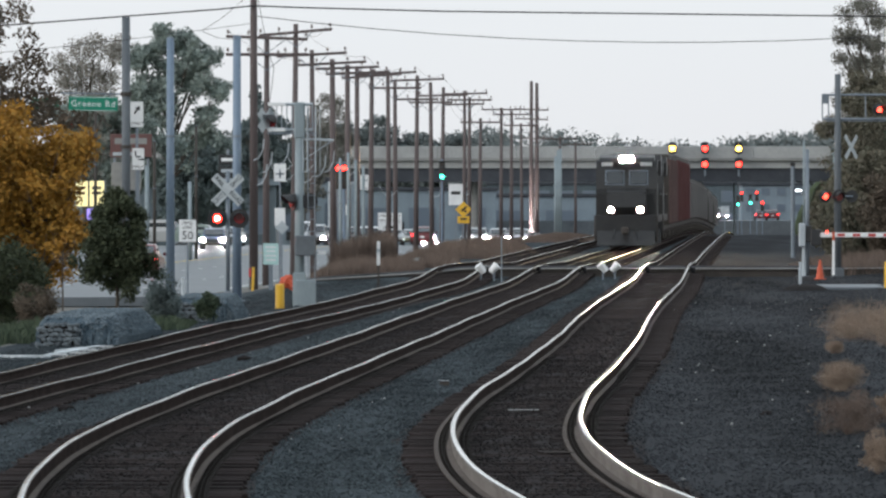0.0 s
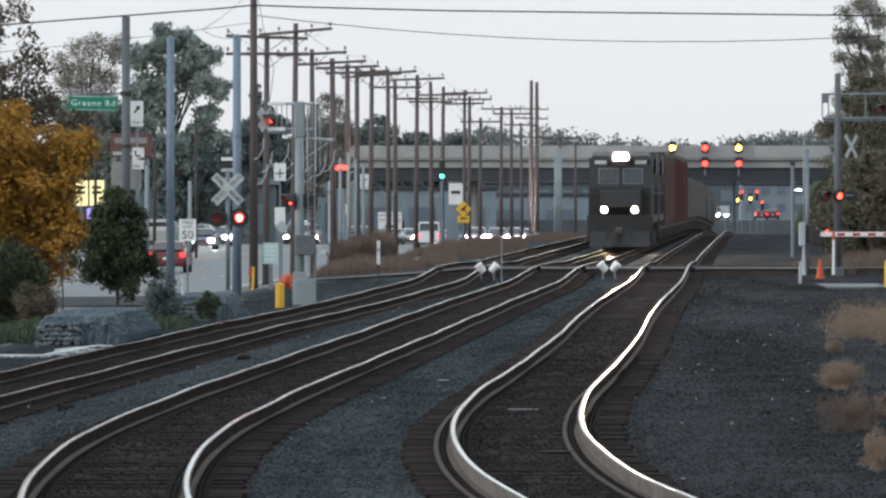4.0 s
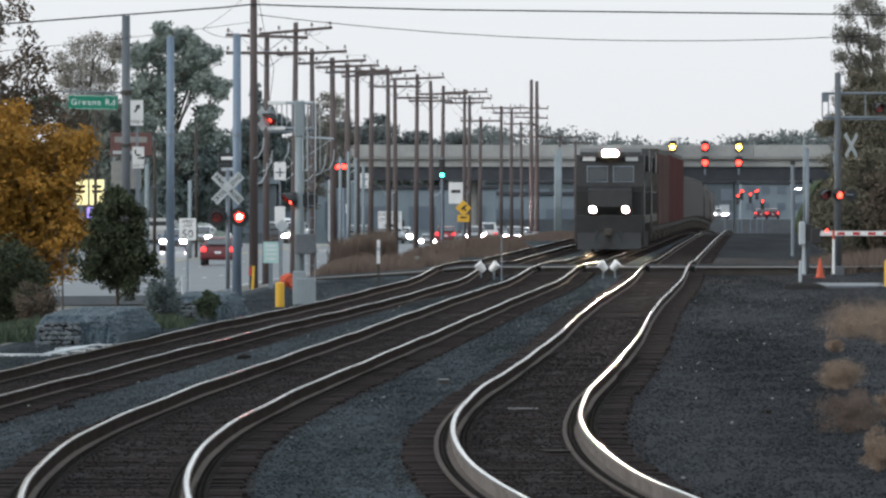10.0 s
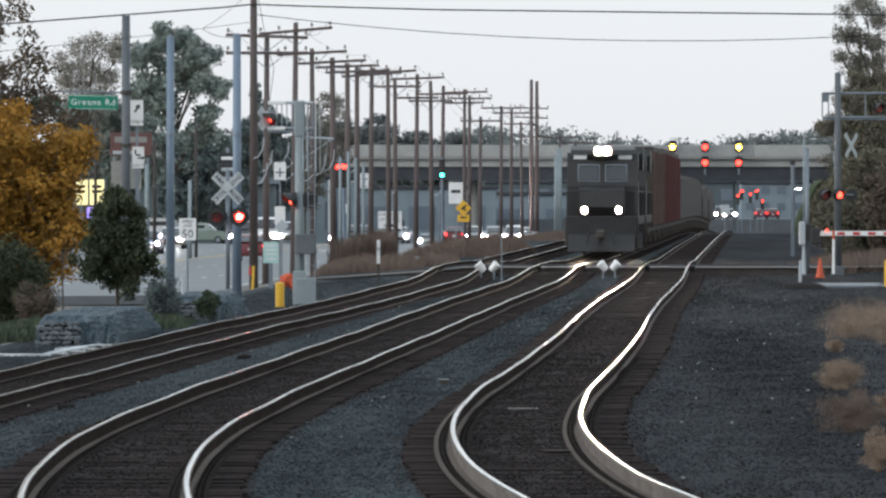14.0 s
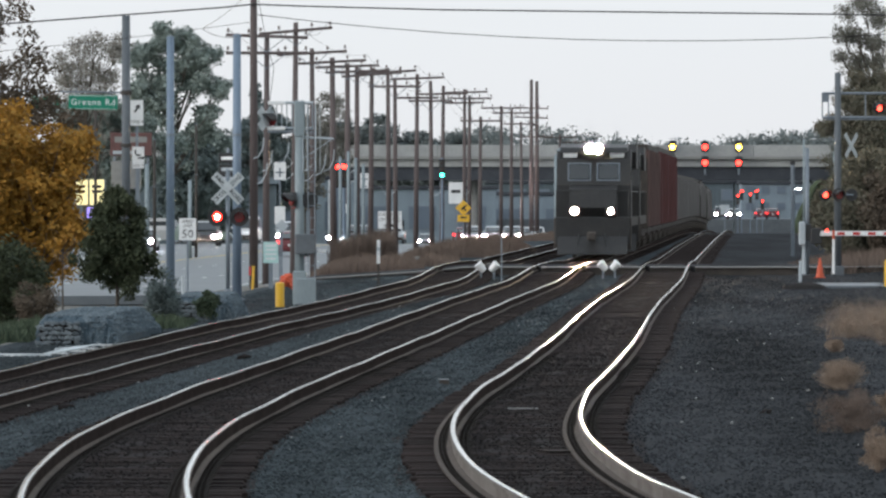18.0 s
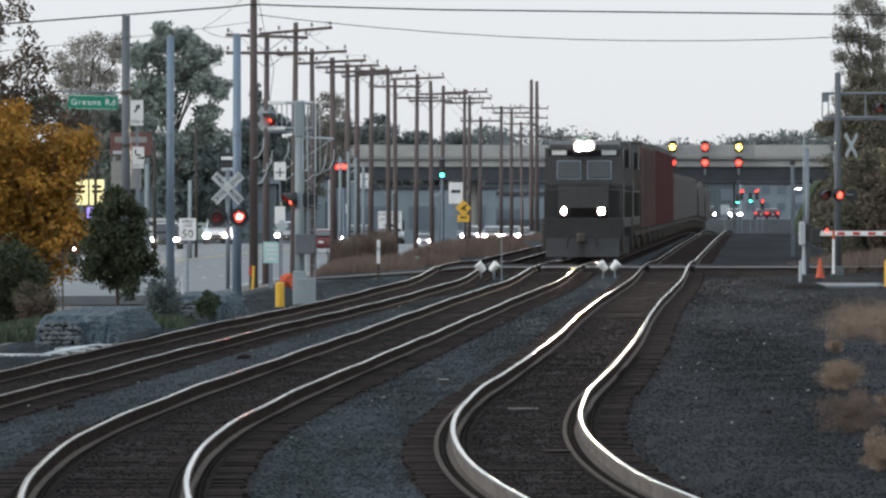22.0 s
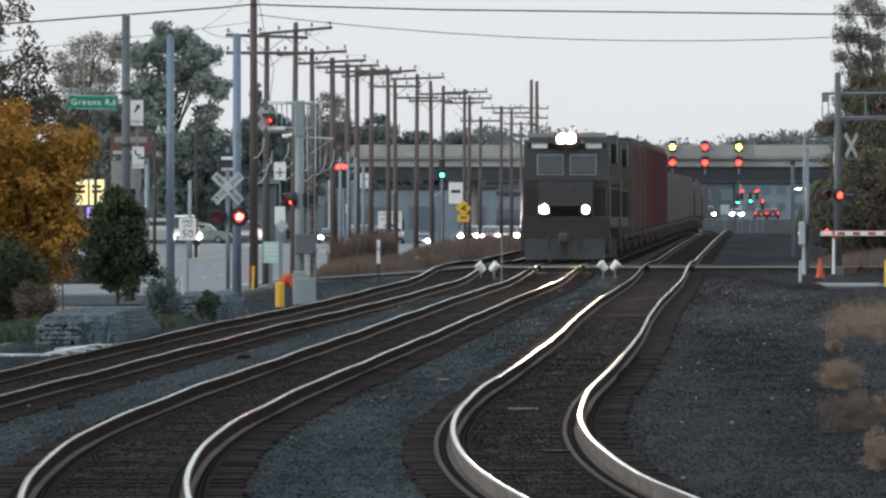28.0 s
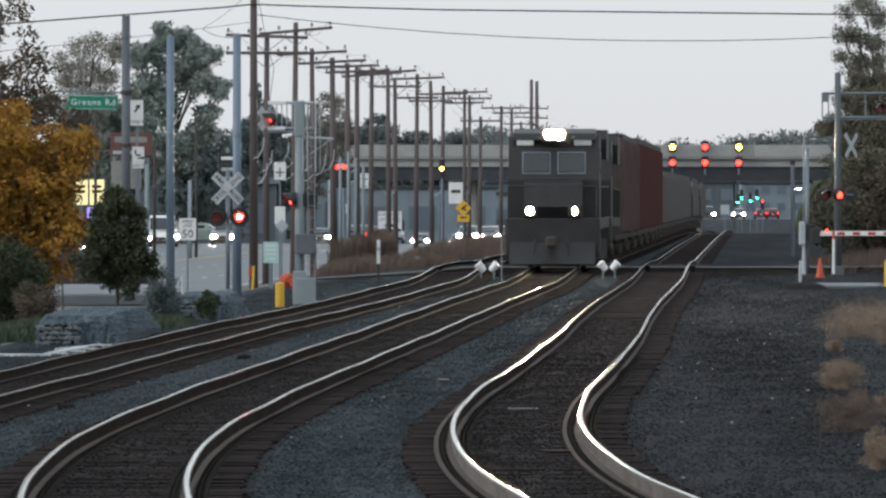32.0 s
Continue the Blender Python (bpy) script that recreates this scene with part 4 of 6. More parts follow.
def truck(parent, y, n=3, pitch=1.7, r=0.5):
    bm = B()
    L = pitch * (n - 1) / 2 + 0.6
    for s in (-1, 1):
        box(bm, s * 1.02 - 0.08, s * 1.02 + 0.08, y - L, y + L, r - 0.05, r + 0.3, 0.04)
        for k in range(n):
            yy = y + (k - (n - 1) / 2) * pitch
            box(bm, s * 1.06 - 0.12, s * 1.06 + 0.12, yy - 0.2, yy + 0.2, r - 0.22, r + 0.2, 0.03)
    box(bm, -1.0, 1.0, y - 0.3, y + 0.3, r, r + 0.35)
    tr = part("truck", bm, GRIME, parent)
    for k in range(n):
        wheelset(tr, y + (k - (n - 1) / 2) * pitch, r)


def beam_lamp(bm, lit, glowing=HEADLIGHT):
    """A sealed beam: only its front face shines."""
    me = mesh_of("beam_lamp", bm, GRIME)
    me.materials.append(glowing if lit else PALEPAINT)
    for p in me.polygons:
        p.material_index = 1 if p.normal.y < -0.9 else 0
    return me


DITCH = []


def locomotive(label, lit):
    """A six-axle hood locomotive; its front faces -y, its origin at the front coupler on the rails."""
    t = thing("locomotive", label, "locomotive")
    part("underframe", box(B(), -1.5, 1.5, 0.6, 22.0, 1.25, 1.62, 0.03), GRIME, t)
    part("fuel_tank", box(B(), -1.35, 1.35, 8.2, 14.0, 0.35, 1.24, 0.18), GRIME, t)
    truck(t, 4.4)
    truck(t, 18.0)
    # nose and cab
    part("nose", prism(B(), [(1.55, 1.62), (1.35, 2.0), (1.5, 2.75), (3.3, 2.95), (3.3, 1.62)], -0.95, 0.95), LOCOBLACK, t)
    part("cab", prism(B(), [(3.0, 1.62), (3.0, 2.9), (3.2, 3.95), (3.5, 4.3), (5.6, 4.3), (5.6, 1.62)], -1.5, 1.5), LOCOBLACK, t)
    part("cab_roof", prism(B(), [(3.15, 4.2), (3.3, 4.42), (4.4, 4.58), (5.6, 4.5), (5.6, 4.2)], -1.35, 1.35), LOCOBLACK, t)
    for s in (-1, 1):
        w = part("windscreen", box(B(), -0.42, 0.42, -0.02, 0.01, -0.32, 0.32, 0.02), PANE, t)
        w.matrix_basis = pose(s * 0.58, 3.07, 3.45, -11, 0, 0)
        part("window_frame", box(B(), -0.47, 0.47, 0.012, 0.03, -0.37, 0.37), GALV, w)
        part("side_window", box(B(), s * 1.505 - 0.01, s * 1.505 + 0.01, 3.7, 5.1, 3.1, 3.8), PANE, t)
        part("number_board", box(B(), s * 0.95 - 0.28, s * 0.95 + 0.28, 3.2, 3.3, 4.02, 4.24, 0.02), WHITE, t, "pale lit board")
        part("ditch_light_housing", box(B(), s * 0.72 - 0.2, s * 0.72 + 0.2, 0.42, 1.1, 1.64, 2.06, 0.05), LOCOBLACK, t)
        dl = part("ditch_light", beam_lamp(rod(B(), (0, -0.02, 0), (0, 0.02, 0), 0.12, n=16), lit, DITCHLIGHT), DITCHLIGHT, t, "glowing warm ditch light" if lit else "unlit ditch light")
        dl.matrix_basis = pose(s * 0.72, 0.28, 1.87)
        if lit:
            DITCH.append((dl, s))
        # tube added to keep this lamp's sideways spill off the plow
        part("ditch_spill_tube", rod(B(), (s * 0.72, 0.12, 1.87), (s * 0.72, 0.43, 1.87), 0.145, n=18, caps=False), LOCOBLACK, t)
        part("step_well", box(B(), s * 1.35 - 0.2, s * 1.35 + 0.2, 0.62, 1.3, 0.35, 1.6, 0.03), GRIME, t)
        for k in range(4):
            part("step", box(B(), s * 1.35 - 0.22, s * 1.35 + 0.22, 0.56, 0.8, 0.42 + k * 0.3, 0.46 + k * 0.3), GRIME, t)
        part("front_handrail", rod(B(), (s * 1.45, 0.66, 1.6), (s * 1.45, 0.66, 2.7), 0.022, n=6), LOCOBLACK, t)
        part("front_handrail", rod(B(), (s * 1.45, 0.66, 2.68), (s * 0.3, 0.66, 2.68), 0.022, n=6), LOCOBLACK, t)
        part("walkway_rail", rod(B(), (s * 1.48, 6.0, 2.65), (s * 1.48, 21.6, 2.65), 0.02, n=5), LOCOBLACK, t)
        for k in range(9):
            part("stanchion", rod(B(), (s * 1.48, 6.0 + k * 1.95, 1.62), (s * 1.48, 6.0 + k * 1.95, 2.65), 0.018, n=5), LOCOBLACK, t)
    # tray added below the headlights to shade the nose from them
    part("headlight_spill_tray", box(B(), -0.4, 0.4, 2.62, 3.12, 4.14, 4.18, 0.01), LOCOBLACK, t)
    hl = part("headlight_housing", box(B(), -0.42, 0.42, 3.12, 3.4, 4.18, 4.56, 0.06), LOCOBLACK, t)
    for s in (-1, 1):
        part("headlight", beam_lamp(rod(B(), (s * 0.17, 3.05, 4.37), (s * 0.17, 3.11, 4.37), 0.135, n=16), lit), HEADLIGHT, hl, "glowing warm headlight" if lit else "unlit headlight")
    for k in range(9):
        # slats added before the lamps to cut their light off the near ground
        part("spill_cutoff_slat", box(B(), -0.36, 0.36, 2.74, 3.02, 4.24 + 0.033 * k, 4.242 + 0.033 * k), LOCOBLACK, hl)
    part("pilot_plate", box(B(), -1.5, 1.5, 0.5, 0.6, 0.55, 1.62, 0.02), LOCOBLACK, t)
    part("snowplow", prism(B(), [(0.5, 0.12), (0.1, 0.14), (0.3, 0.5), (0.48, 0.85), (0.5, 0.85)], -1.4, 1.4), LOCOBLACK, t)
    bm = box(B(), -0.13, 0.13, -0.25, 0.5, 0.72, 1.0, 0.04)
    box(bm, -0.2, 0.16, -0.45, -0.15, 0.68, 1.04, 0.06)
    part("coupler", bm, GRIME, t)
    for s in (-0.55, 0.5):
        part("air_hose", rod(B(), (s, 0.45, 0.95), (s * 1.15, 0.25, 0.35), 0.03, n=6), BLACK, t)
    # long hood with radiator and doors
    part("long_hood", box(B(), -0.95, 0.95, 5.6, 21.2, 1.62, 4.3, 0.08), LOCOBLACK, t)
    part("radiator_wing", prism(B(), [(16.6, 3.6), (16.4, 4.3), (16.6, 4.62), (20.6, 4.62), (20.8, 4.3), (20.6, 3.6)], -1.5, 1.5), LOCOBLACK, t)
    part("exhaust_stack", box(B(), -0.35, 0.35, 11.2, 12.2, 4.3, 4.6, 0.04), GRIME, t)
    part("dynamic_brake_grille", box(B(), -1.15, 1.15, 7.2, 9.8, 3.5, 4.42, 0.06), LOCOBLACK, t)
    for s in (-1, 1):
        for k in range(10):
            part("hood_door", box(B(), s * 0.965 - 0.012, s * 0.965 + 0.012, 6.1 + k * 1.02, 7.0 + k * 1.02, 1.85, 3.35, 0.008), LOCOBLACK, t)
    for k in range(3):
        part("roof_horn", rod(B(), (0.1 * k - 0.1, 6.1, 4.42), (0.1 * k - 0.1, 5.6, 4.45), 0.03, 0.06, 8), GALV, t)
    return t


def wagon(name, label, length, height, half, material, ribs, rib_paint=None):
    """Origin at its front end on the rails."""
    t = thing(name, label, "freight wagon")
    part("underframe", box(B(), -half * 0.8, half * 0.8, 0.3, length - 0.3, 0.75, 1.1, 0.02), GRIME, t)
    truck(t, 2.3, 2, 1.78, 0.42)
    truck(t, length - 2.3, 2, 1.78, 0.42)
    part("body", box(B(), -half, half, 0.5, length - 0.5, 1.1, height - 0.25, 0.03), material, t)
    part("roof", prism(B(), [(0.45, height - 0.25), (0.45, height), (length - 0.45, height), (length - 0.45, height - 0.25)], -half * 0.97, half * 0.97), GRIME, t)
    for s in (-1, 1):
        for k in range(ribs):
            y = 0.7 + (length - 1.4) * k / (ribs - 1)
            part("side_rib", box(B(), s * half - 0.06, s * half + 0.06, y - 0.06, y + 0.06, 1.1, height - 0.26), rib_paint or material, t)
        part("ladder", box(B(), s * (half - 0.25) - 0.2, s * (half - 0.25) + 0.2, 0.42, 0.48, 1.0, height - 0.6), GRIME, t)
    part("end_rib", box(B(), -half * 0.9, half * 0.9, 0.44, 0.5, 2.2, 2.32), material, t)
    part("end_rib", box(B(), -half * 0.9, half * 0.9, 0.44, 0.5, 3.4, 3.52), material, t)
    part("coupler", box(B(), -0.12, 0.12, -0.1, 0.5, 0.72, 0.98, 0.03), GRIME, t)
    return t


TRAIN = []
lead = locomotive("black six-axle freight locomotive with glowing headlight and ditch lights", True)
TRAIN.append((lead, 0.0, 22.4))
second = locomotive("black trailing freight locomotive with lamps out", False)
TRAIN.append((second, 22.6, 22.4))
at = 45.4
brown = wagon("boxcar", "weathered brown boxcar with pale ribbed sides", 18.5, 4.8, 1.6, BROWNWAGON, 7, RIBBROWN)
TRAIN.append((brown, at, 18.5))
at += 18.7
TRAIN.append((copy_thing(brown, pose(0, 0, 0)), at, 18.5))
boxcar = wagon("boxcar", "tall oxide-red boxcar with ribbed steel sides", 18.5, 4.9, 1.6, MAROON, 12)
at += 18.7
TRAIN.append((boxcar, at, 18.5))
for k in range(3):
    at += 18.7
    TRAIN.append((copy_thing(boxcar, pose(0, 0, 0)), at, 18.5))
hopper = wagon("hopper_wagon", "weathered grey covered hopper wagon", 15.5, 3.75, 1.55, WAGONGREY, 8)
at += 18.7
TRAIN.append((hopper, at, 15.5))
gondola = wagon("gondola_wagon", "low rusty open gondola wagon", 16.5, 2.9, 1.5, GRIME, 9)
for k in range(17):
    at += 15.8
    if k == 9:
        TRAIN.append((gondola, at, 16.5))
        at += 1.0
    elif k > 9 and k % 4 == 1:
        TRAIN.append((copy_thing(gondola, pose(0, 0, 0)), at, 16.5))
        at += 1.0
    else:
        TRAIN.append((copy_thing(hopper, pose(0, 0, 0)), at, 15.5))


def on_track(d, length):
    """The pose of a vehicle whose front stands at distance d along the middle track."""
    a = Vector((middle_x(d), d, level(d)))
    b = Vector((middle_x(d + length), d + length, level(d + length)))
    h = (b - a).normalized()
    return Matrix.Translation(a) @ h.to_track_quat("Y", "Z").to_matrix().to_4x4()


def front_at(t):
    s = 32.0 - t
    return 294.9 + 4.9 * s - 0.011 * s * s

# ---- main road beside the line ----
road = thing("main_road", "damp grey asphalt highway beside the railway", "road", kind="structure")


def ribbon(s0, s1, y0, y1, lift, step=12.0):
    n = int((y1 - y0) / step) + 1
    vs, fs = [], []
    for i in range(n + 1):
        y = y0 + (y1 - y0) * i / n
        for s in (s0, s1):
            vs.append((middle_x(y) + s, y, ground_z(-20, y) + lift))
    for i in range(n):
        fs.append((2 * i, 2 * i + 1, 2 * i + 3, 2 * i + 2))
    return vs, fs


part("carriageway", raw("carriageway", *ribbon(-39, -13.4, 311.5, 1400, 0.03), ASPHALT), ASPHALT, road)
for s, m_ in ((-13.9, WHITELINE), (-25.3, YELLOWLINE), (-25.7, YELLOWLINE), (-38.2, WHITELINE)):
    part("edge_line", raw("edge_line", *ribbon(s - 0.06, s + 0.06, 330, 1300, 0.036), m_), m_, road)
for lane in (-17.3, -21.3, -29.7, -33.9):
    for k in range(30):
        y = 340 + k * 12
        part("lane_dash", raw("lane_dash", *ribbon(lane - 0.06, lane + 0.06, y, y + 3, 0.036, 3), WHITELINE), WHITELINE, road)
stop_x = middle_x(330)
part("stop_line", raw("stop_line", [(stop_x - 38, 326, ground_z(-20, 326) + 0.036), (stop_x - 26, 326, ground_z(-20, 326) + 0.036), (stop_x - 26, 327, ground_z(-20, 327) + 0.036), (stop_x - 38, 327, ground_z(-20, 327) + 0.036)], [(0, 1, 2, 3)], WHITELINE), WHITELINE, road)
kerb = thing("kerb", "pale concrete kerb and footway at the road corner", "kerb", kind="structure")
for k in range(4):
    x = -8.6 + k * 0.95
    part("kerb_stone", box(B(), x, x + 0.93, 286, 286.3, -1.0, -0.6 + 0.012 * k, 0.03), DARKCONC, kerb)
part("footway", box(B(), -8.6, -4.8, 286.35, 290.5, -1.0, -0.62), WORNROAD, kerb)

# ---- growth ----
BOUGHS = [(-0.3, 14.5, 0.75), (0.9, 14.0, 0.97), (-1.1, 13.5, 1.05), (1.9, 12.9, 1.05), (2.9, 13.0, 0.60), (0.1, 12.1, 1.50), (1.6, 11.4, 1.27), (3.2, 10.8, 0.82), (-1.4, 11.0, 1.27), (-2.3, 12.9, 0.97), (-0.4, 9.8, 1.12), (2.4, 9.0, 0.90), (1.9, 7.9, 0.97), (-2.2, 9.5, 1.27)]
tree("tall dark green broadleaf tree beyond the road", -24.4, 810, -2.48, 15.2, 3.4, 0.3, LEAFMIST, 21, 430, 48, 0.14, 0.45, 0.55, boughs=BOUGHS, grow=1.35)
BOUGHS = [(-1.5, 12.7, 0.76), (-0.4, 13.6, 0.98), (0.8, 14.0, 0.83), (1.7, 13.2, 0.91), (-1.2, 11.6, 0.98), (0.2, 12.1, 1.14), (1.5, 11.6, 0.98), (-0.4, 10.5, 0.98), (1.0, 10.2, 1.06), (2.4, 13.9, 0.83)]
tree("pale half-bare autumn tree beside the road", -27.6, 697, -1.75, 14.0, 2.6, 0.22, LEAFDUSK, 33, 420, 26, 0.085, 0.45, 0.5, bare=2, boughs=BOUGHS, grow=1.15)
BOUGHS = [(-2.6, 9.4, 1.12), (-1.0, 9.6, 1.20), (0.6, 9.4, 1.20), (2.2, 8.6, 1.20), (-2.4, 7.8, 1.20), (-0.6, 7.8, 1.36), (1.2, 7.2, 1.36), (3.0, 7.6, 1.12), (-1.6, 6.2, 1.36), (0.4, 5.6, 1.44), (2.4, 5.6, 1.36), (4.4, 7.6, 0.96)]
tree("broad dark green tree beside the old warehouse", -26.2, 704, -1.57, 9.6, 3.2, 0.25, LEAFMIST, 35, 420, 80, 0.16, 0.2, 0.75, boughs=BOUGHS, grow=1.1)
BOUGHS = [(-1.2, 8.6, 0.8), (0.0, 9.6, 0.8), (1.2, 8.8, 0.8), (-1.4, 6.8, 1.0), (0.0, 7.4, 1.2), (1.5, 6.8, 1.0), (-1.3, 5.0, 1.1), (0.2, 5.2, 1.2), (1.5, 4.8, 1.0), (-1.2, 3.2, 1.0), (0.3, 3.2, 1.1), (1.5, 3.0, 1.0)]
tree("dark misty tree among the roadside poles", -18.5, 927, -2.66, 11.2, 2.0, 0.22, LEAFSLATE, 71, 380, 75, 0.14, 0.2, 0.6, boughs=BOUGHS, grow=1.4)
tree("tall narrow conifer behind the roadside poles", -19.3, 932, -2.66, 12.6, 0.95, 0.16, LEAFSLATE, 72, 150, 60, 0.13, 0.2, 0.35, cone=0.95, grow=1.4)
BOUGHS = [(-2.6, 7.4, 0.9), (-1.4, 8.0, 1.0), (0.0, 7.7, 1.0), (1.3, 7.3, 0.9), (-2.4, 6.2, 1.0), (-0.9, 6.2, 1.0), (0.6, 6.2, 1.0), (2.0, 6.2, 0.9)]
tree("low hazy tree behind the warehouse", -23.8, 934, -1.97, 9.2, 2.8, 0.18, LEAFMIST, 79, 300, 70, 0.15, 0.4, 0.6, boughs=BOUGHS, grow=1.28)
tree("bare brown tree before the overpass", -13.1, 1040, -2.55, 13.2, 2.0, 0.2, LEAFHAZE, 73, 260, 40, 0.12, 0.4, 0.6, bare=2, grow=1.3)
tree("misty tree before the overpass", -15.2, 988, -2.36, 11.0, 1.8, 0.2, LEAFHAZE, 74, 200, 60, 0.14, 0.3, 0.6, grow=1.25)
for x, h, sd in ((-15.0, 16.2, 75), (-9.5, 17.0, 76), (-4.0, 15.0, 77), (2.0, 14.6, 78)):
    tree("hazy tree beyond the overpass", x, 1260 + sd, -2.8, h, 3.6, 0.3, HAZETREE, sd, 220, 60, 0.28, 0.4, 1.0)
tree("golden autumn tree with dense drooping leaves", -10.7, 215, -0.6, 5.4, 1.85, 0.12, LEAFGOLD, 5, 190, 150, 0.06, 0.26, 0.42)
tree("golden autumn tree with low spreading boughs", -11.8, 219, -0.6, 4.6, 2.0, 0.1, LEAFGOLD, 6, 110, 130, 0.06, 0.24, 0.42)
tree("golden autumn tree with long drooping side boughs", -9.5, 214, -0.6, 5.0, 1.15, 0.08, LEAFGOLD, 7, 120, 90, 0.06, 0.36, 0.34, boughs=[(-0.5, 4.3, 0.5), (0.2, 4.1, 0.55), (0.75, 3.9, 0.42), (0.95, 4.35, 0.3), (-0.2, 3.5, 0.6), (0.5, 3.2, 0.55), (0.0, 2.8, 0.55), (0.6, 2.45, 0.4), (0.9, 2.2, 0.25), (-0.4, 2.2, 0.5), (0.2, 1.9, 0.35)])
tree("hazy green tree before the warehouse", -24.7, 878, -2.44, 8.4, 2.2, 0.2, LEAFSLATE, 81, 300, 70, 0.14, 0.15, 0.7, grow=1.34)
tree("hazy green tree before the warehouse", -22.3, 907, -2.66, 6.6, 1.6, 0.16, LEAFSLATE, 82, 220, 70, 0.13, 0.15, 0.6, grow=1.4)
tree("small dark green tree with a rounded crown by the rock wall", -7.35, 204, -0.35, 3.1, 0.84, 0.05, LEAFDEEP, 9, 190, 130, 0.045, 0.22, 0.22, cone=0.85)
tree("thin bare-stemmed sapling beside the footway", -8.75, 208, -0.4, 2.3, 0.45, 0.03, LEAFGOLD, 11, 9, 30, 0.05, 0.8, 0.14)
tree("brown-leaved tree rising behind the golden tree", -12.7, 260, -0.6, 8.9, 1.5, 0.14, LEAFBROWN, 14, 130, 60, 0.075, 0.3, 0.42, bare=2)
tree("brown-leaved tree rising behind the golden tree", -11.6, 264, -0.6, 6.0, 0.9, 0.09, LEAFBROWN, 15, 50, 50, 0.07, 0.45, 0.35, bare=2)
BOUGHS = [(-1.6, 11.1, 0.47), (-0.8, 11.4, 0.53), (-0.2, 10.8, 0.53), (-1.9, 10.0, 0.34), (-1.2, 10.0, 0.53), (-0.4, 9.6, 0.53), (-1.9, 9.0, 0.26), (-1.1, 8.7, 0.47), (-0.1, 8.7, 0.53)]
tree("tall thin-crowned autumn tree on the bank", 20.4, 420, -0.05, 12.0, 2.0, 0.14, LEAFHAZE, 41, 300, 34, 0.06, 0.5, 0.4, boughs=BOUGHS)
BOUGHS = [(-0.5, 7.8, 0.46), (0.3, 7.6, 0.61), (-1.0, 6.9, 0.51), (-0.2, 6.5, 0.72), (0.6, 6.2, 0.67), (-1.6, 5.9, 0.36), (-1.0, 5.6, 0.56), (-2.1, 5.6, 0.28), (-0.2, 5.2, 0.67), (-1.0, 4.7, 0.46), (0.6, 5.0, 0.67), (-0.2, 3.9, 0.67), (-0.9, 3.7, 0.46)]
tree("full grey-brown autumn tree on the bank", 19.4, 410, -0.05, 8.6, 2.2, 0.14, LEAFRUST, 42, 480, 65, 0.065, 0.2, 0.42, boughs=BOUGHS)
for x, y, h, r, m_, sd in [(18.6, 385, 7.4, 2.1, LEAFRUST, 43), (20.4, 372, 7.6, 2.3, LEAFGREEN, 44), (24.5, 440, 14.5, 3.5, LEAFBROWN, 45), (16.6, 352, 4.2, 1.5, LEAFRUST, 46), (18.4, 342, 5.0, 1.8, LEAFRUST, 47), (17.0, 330, 3.2, 1.5, LEAFBROWN, 48), (15.4, 340, 2.6, 1.2, LEAFRUST, 49), (19.0, 325, 4.0, 2.0, LEAFGREEN, 50)]:
    tree("dark autumn tree on the bank beside the crossing", x, y, -0.05, h, r, 0.13, m_, sd, 200, 190, 0.065, 0.04, 0.5, bare=1)
tree("dark shrub under the golden tree", -10.6, 210, -0.5, 2.0, 1.2, 0.05, LEAFDEEP, 60, 120, 90, 0.05, 0.02, 0.35, name="shrub", category="shrub")
tree("dark shrub under the golden tree", -10.1, 212, -0.5, 1.8, 0.7, 0.05, LEAFDEEP, 61, 80, 90, 0.05, 0.02, 0.3, name="shrub", category="shrub")
tree("bare brown shrub beside the turf", -9.0, 199, -0.4, 0.95, 0.45, 0.02, LEAFBROWN, 62, 60, 60, 0.03, 0.02, 0.18, name="shrub", category="shrub")
tree("leafy green shrub beside the rock wall", -6.4, 206, -0.4, 1.15, 0.36, 0.02, LEAFSLATE, 63, 70, 60, 0.035, 0.02, 0.2, name="shrub", category="shrub")
tree("low green shrub on the rock wall", -5.3, 203, -0.2, 0.5, 0.25, 0.015, LEAFGREEN, 64, 40, 60, 0.035, 0.02, 0.13, name="shrub", category="shrub")
thicket("reeds", "brown reeds and dead weeds along the road verge", "reeds", -5.0, -2.2, 392, 410, 0.8, 1.75, 26000, REED, 3, 0.011)
thicket("reeds", "brown reeds and dead weeds along the road verge", "reeds", -2.6, 4.5, 430, 520, 0.3, 0.75, 20000, REED, 4, 0.012)
thicket("reeds", "brown dead weeds beside the crossing road", "reeds", -4.6, -0.7, 312.5, 350, 0.25, 0.62, 20000, REED, 17, 0.012)
thicket("reeds", "brown weeds below the pole row", "reeds", 3.5, 10.5, 540, 690, 0.1, 0.34, 12000, REED, 5, 0.015)
thicket("reeds", "brown dead weeds beside the loop track", "reeds", -1.0, 0.7, 346, 420, 0.15, 0.45, 12000, REED, 18, 0.012)
thicket("reeds", "brown dead weeds beside the loop track", "reeds", 0.3, 2.9, 396, 450, 0.15, 0.42, 12000, REED, 19, 0.012)
thicket("grass", "dark green rough grass beside the rock wall", "grass", -11.2, -8.25, 180, 200, 0.12, 0.4, 7000, LEAFGREEN, 6, 0.02)
thicket("grass", "green grass under the small tree", "grass", -8.2, -5.6, 196, 212, 0.08, 0.3, 5000, LEAFGREEN, 7, 0.02)
thicket("grass", "rough green grass at the edge of the ballast", "grass", -11.0, -8.7, 176, 186, 0.08, 0.3, 4000, LEAFGREEN, 16, 0.015)
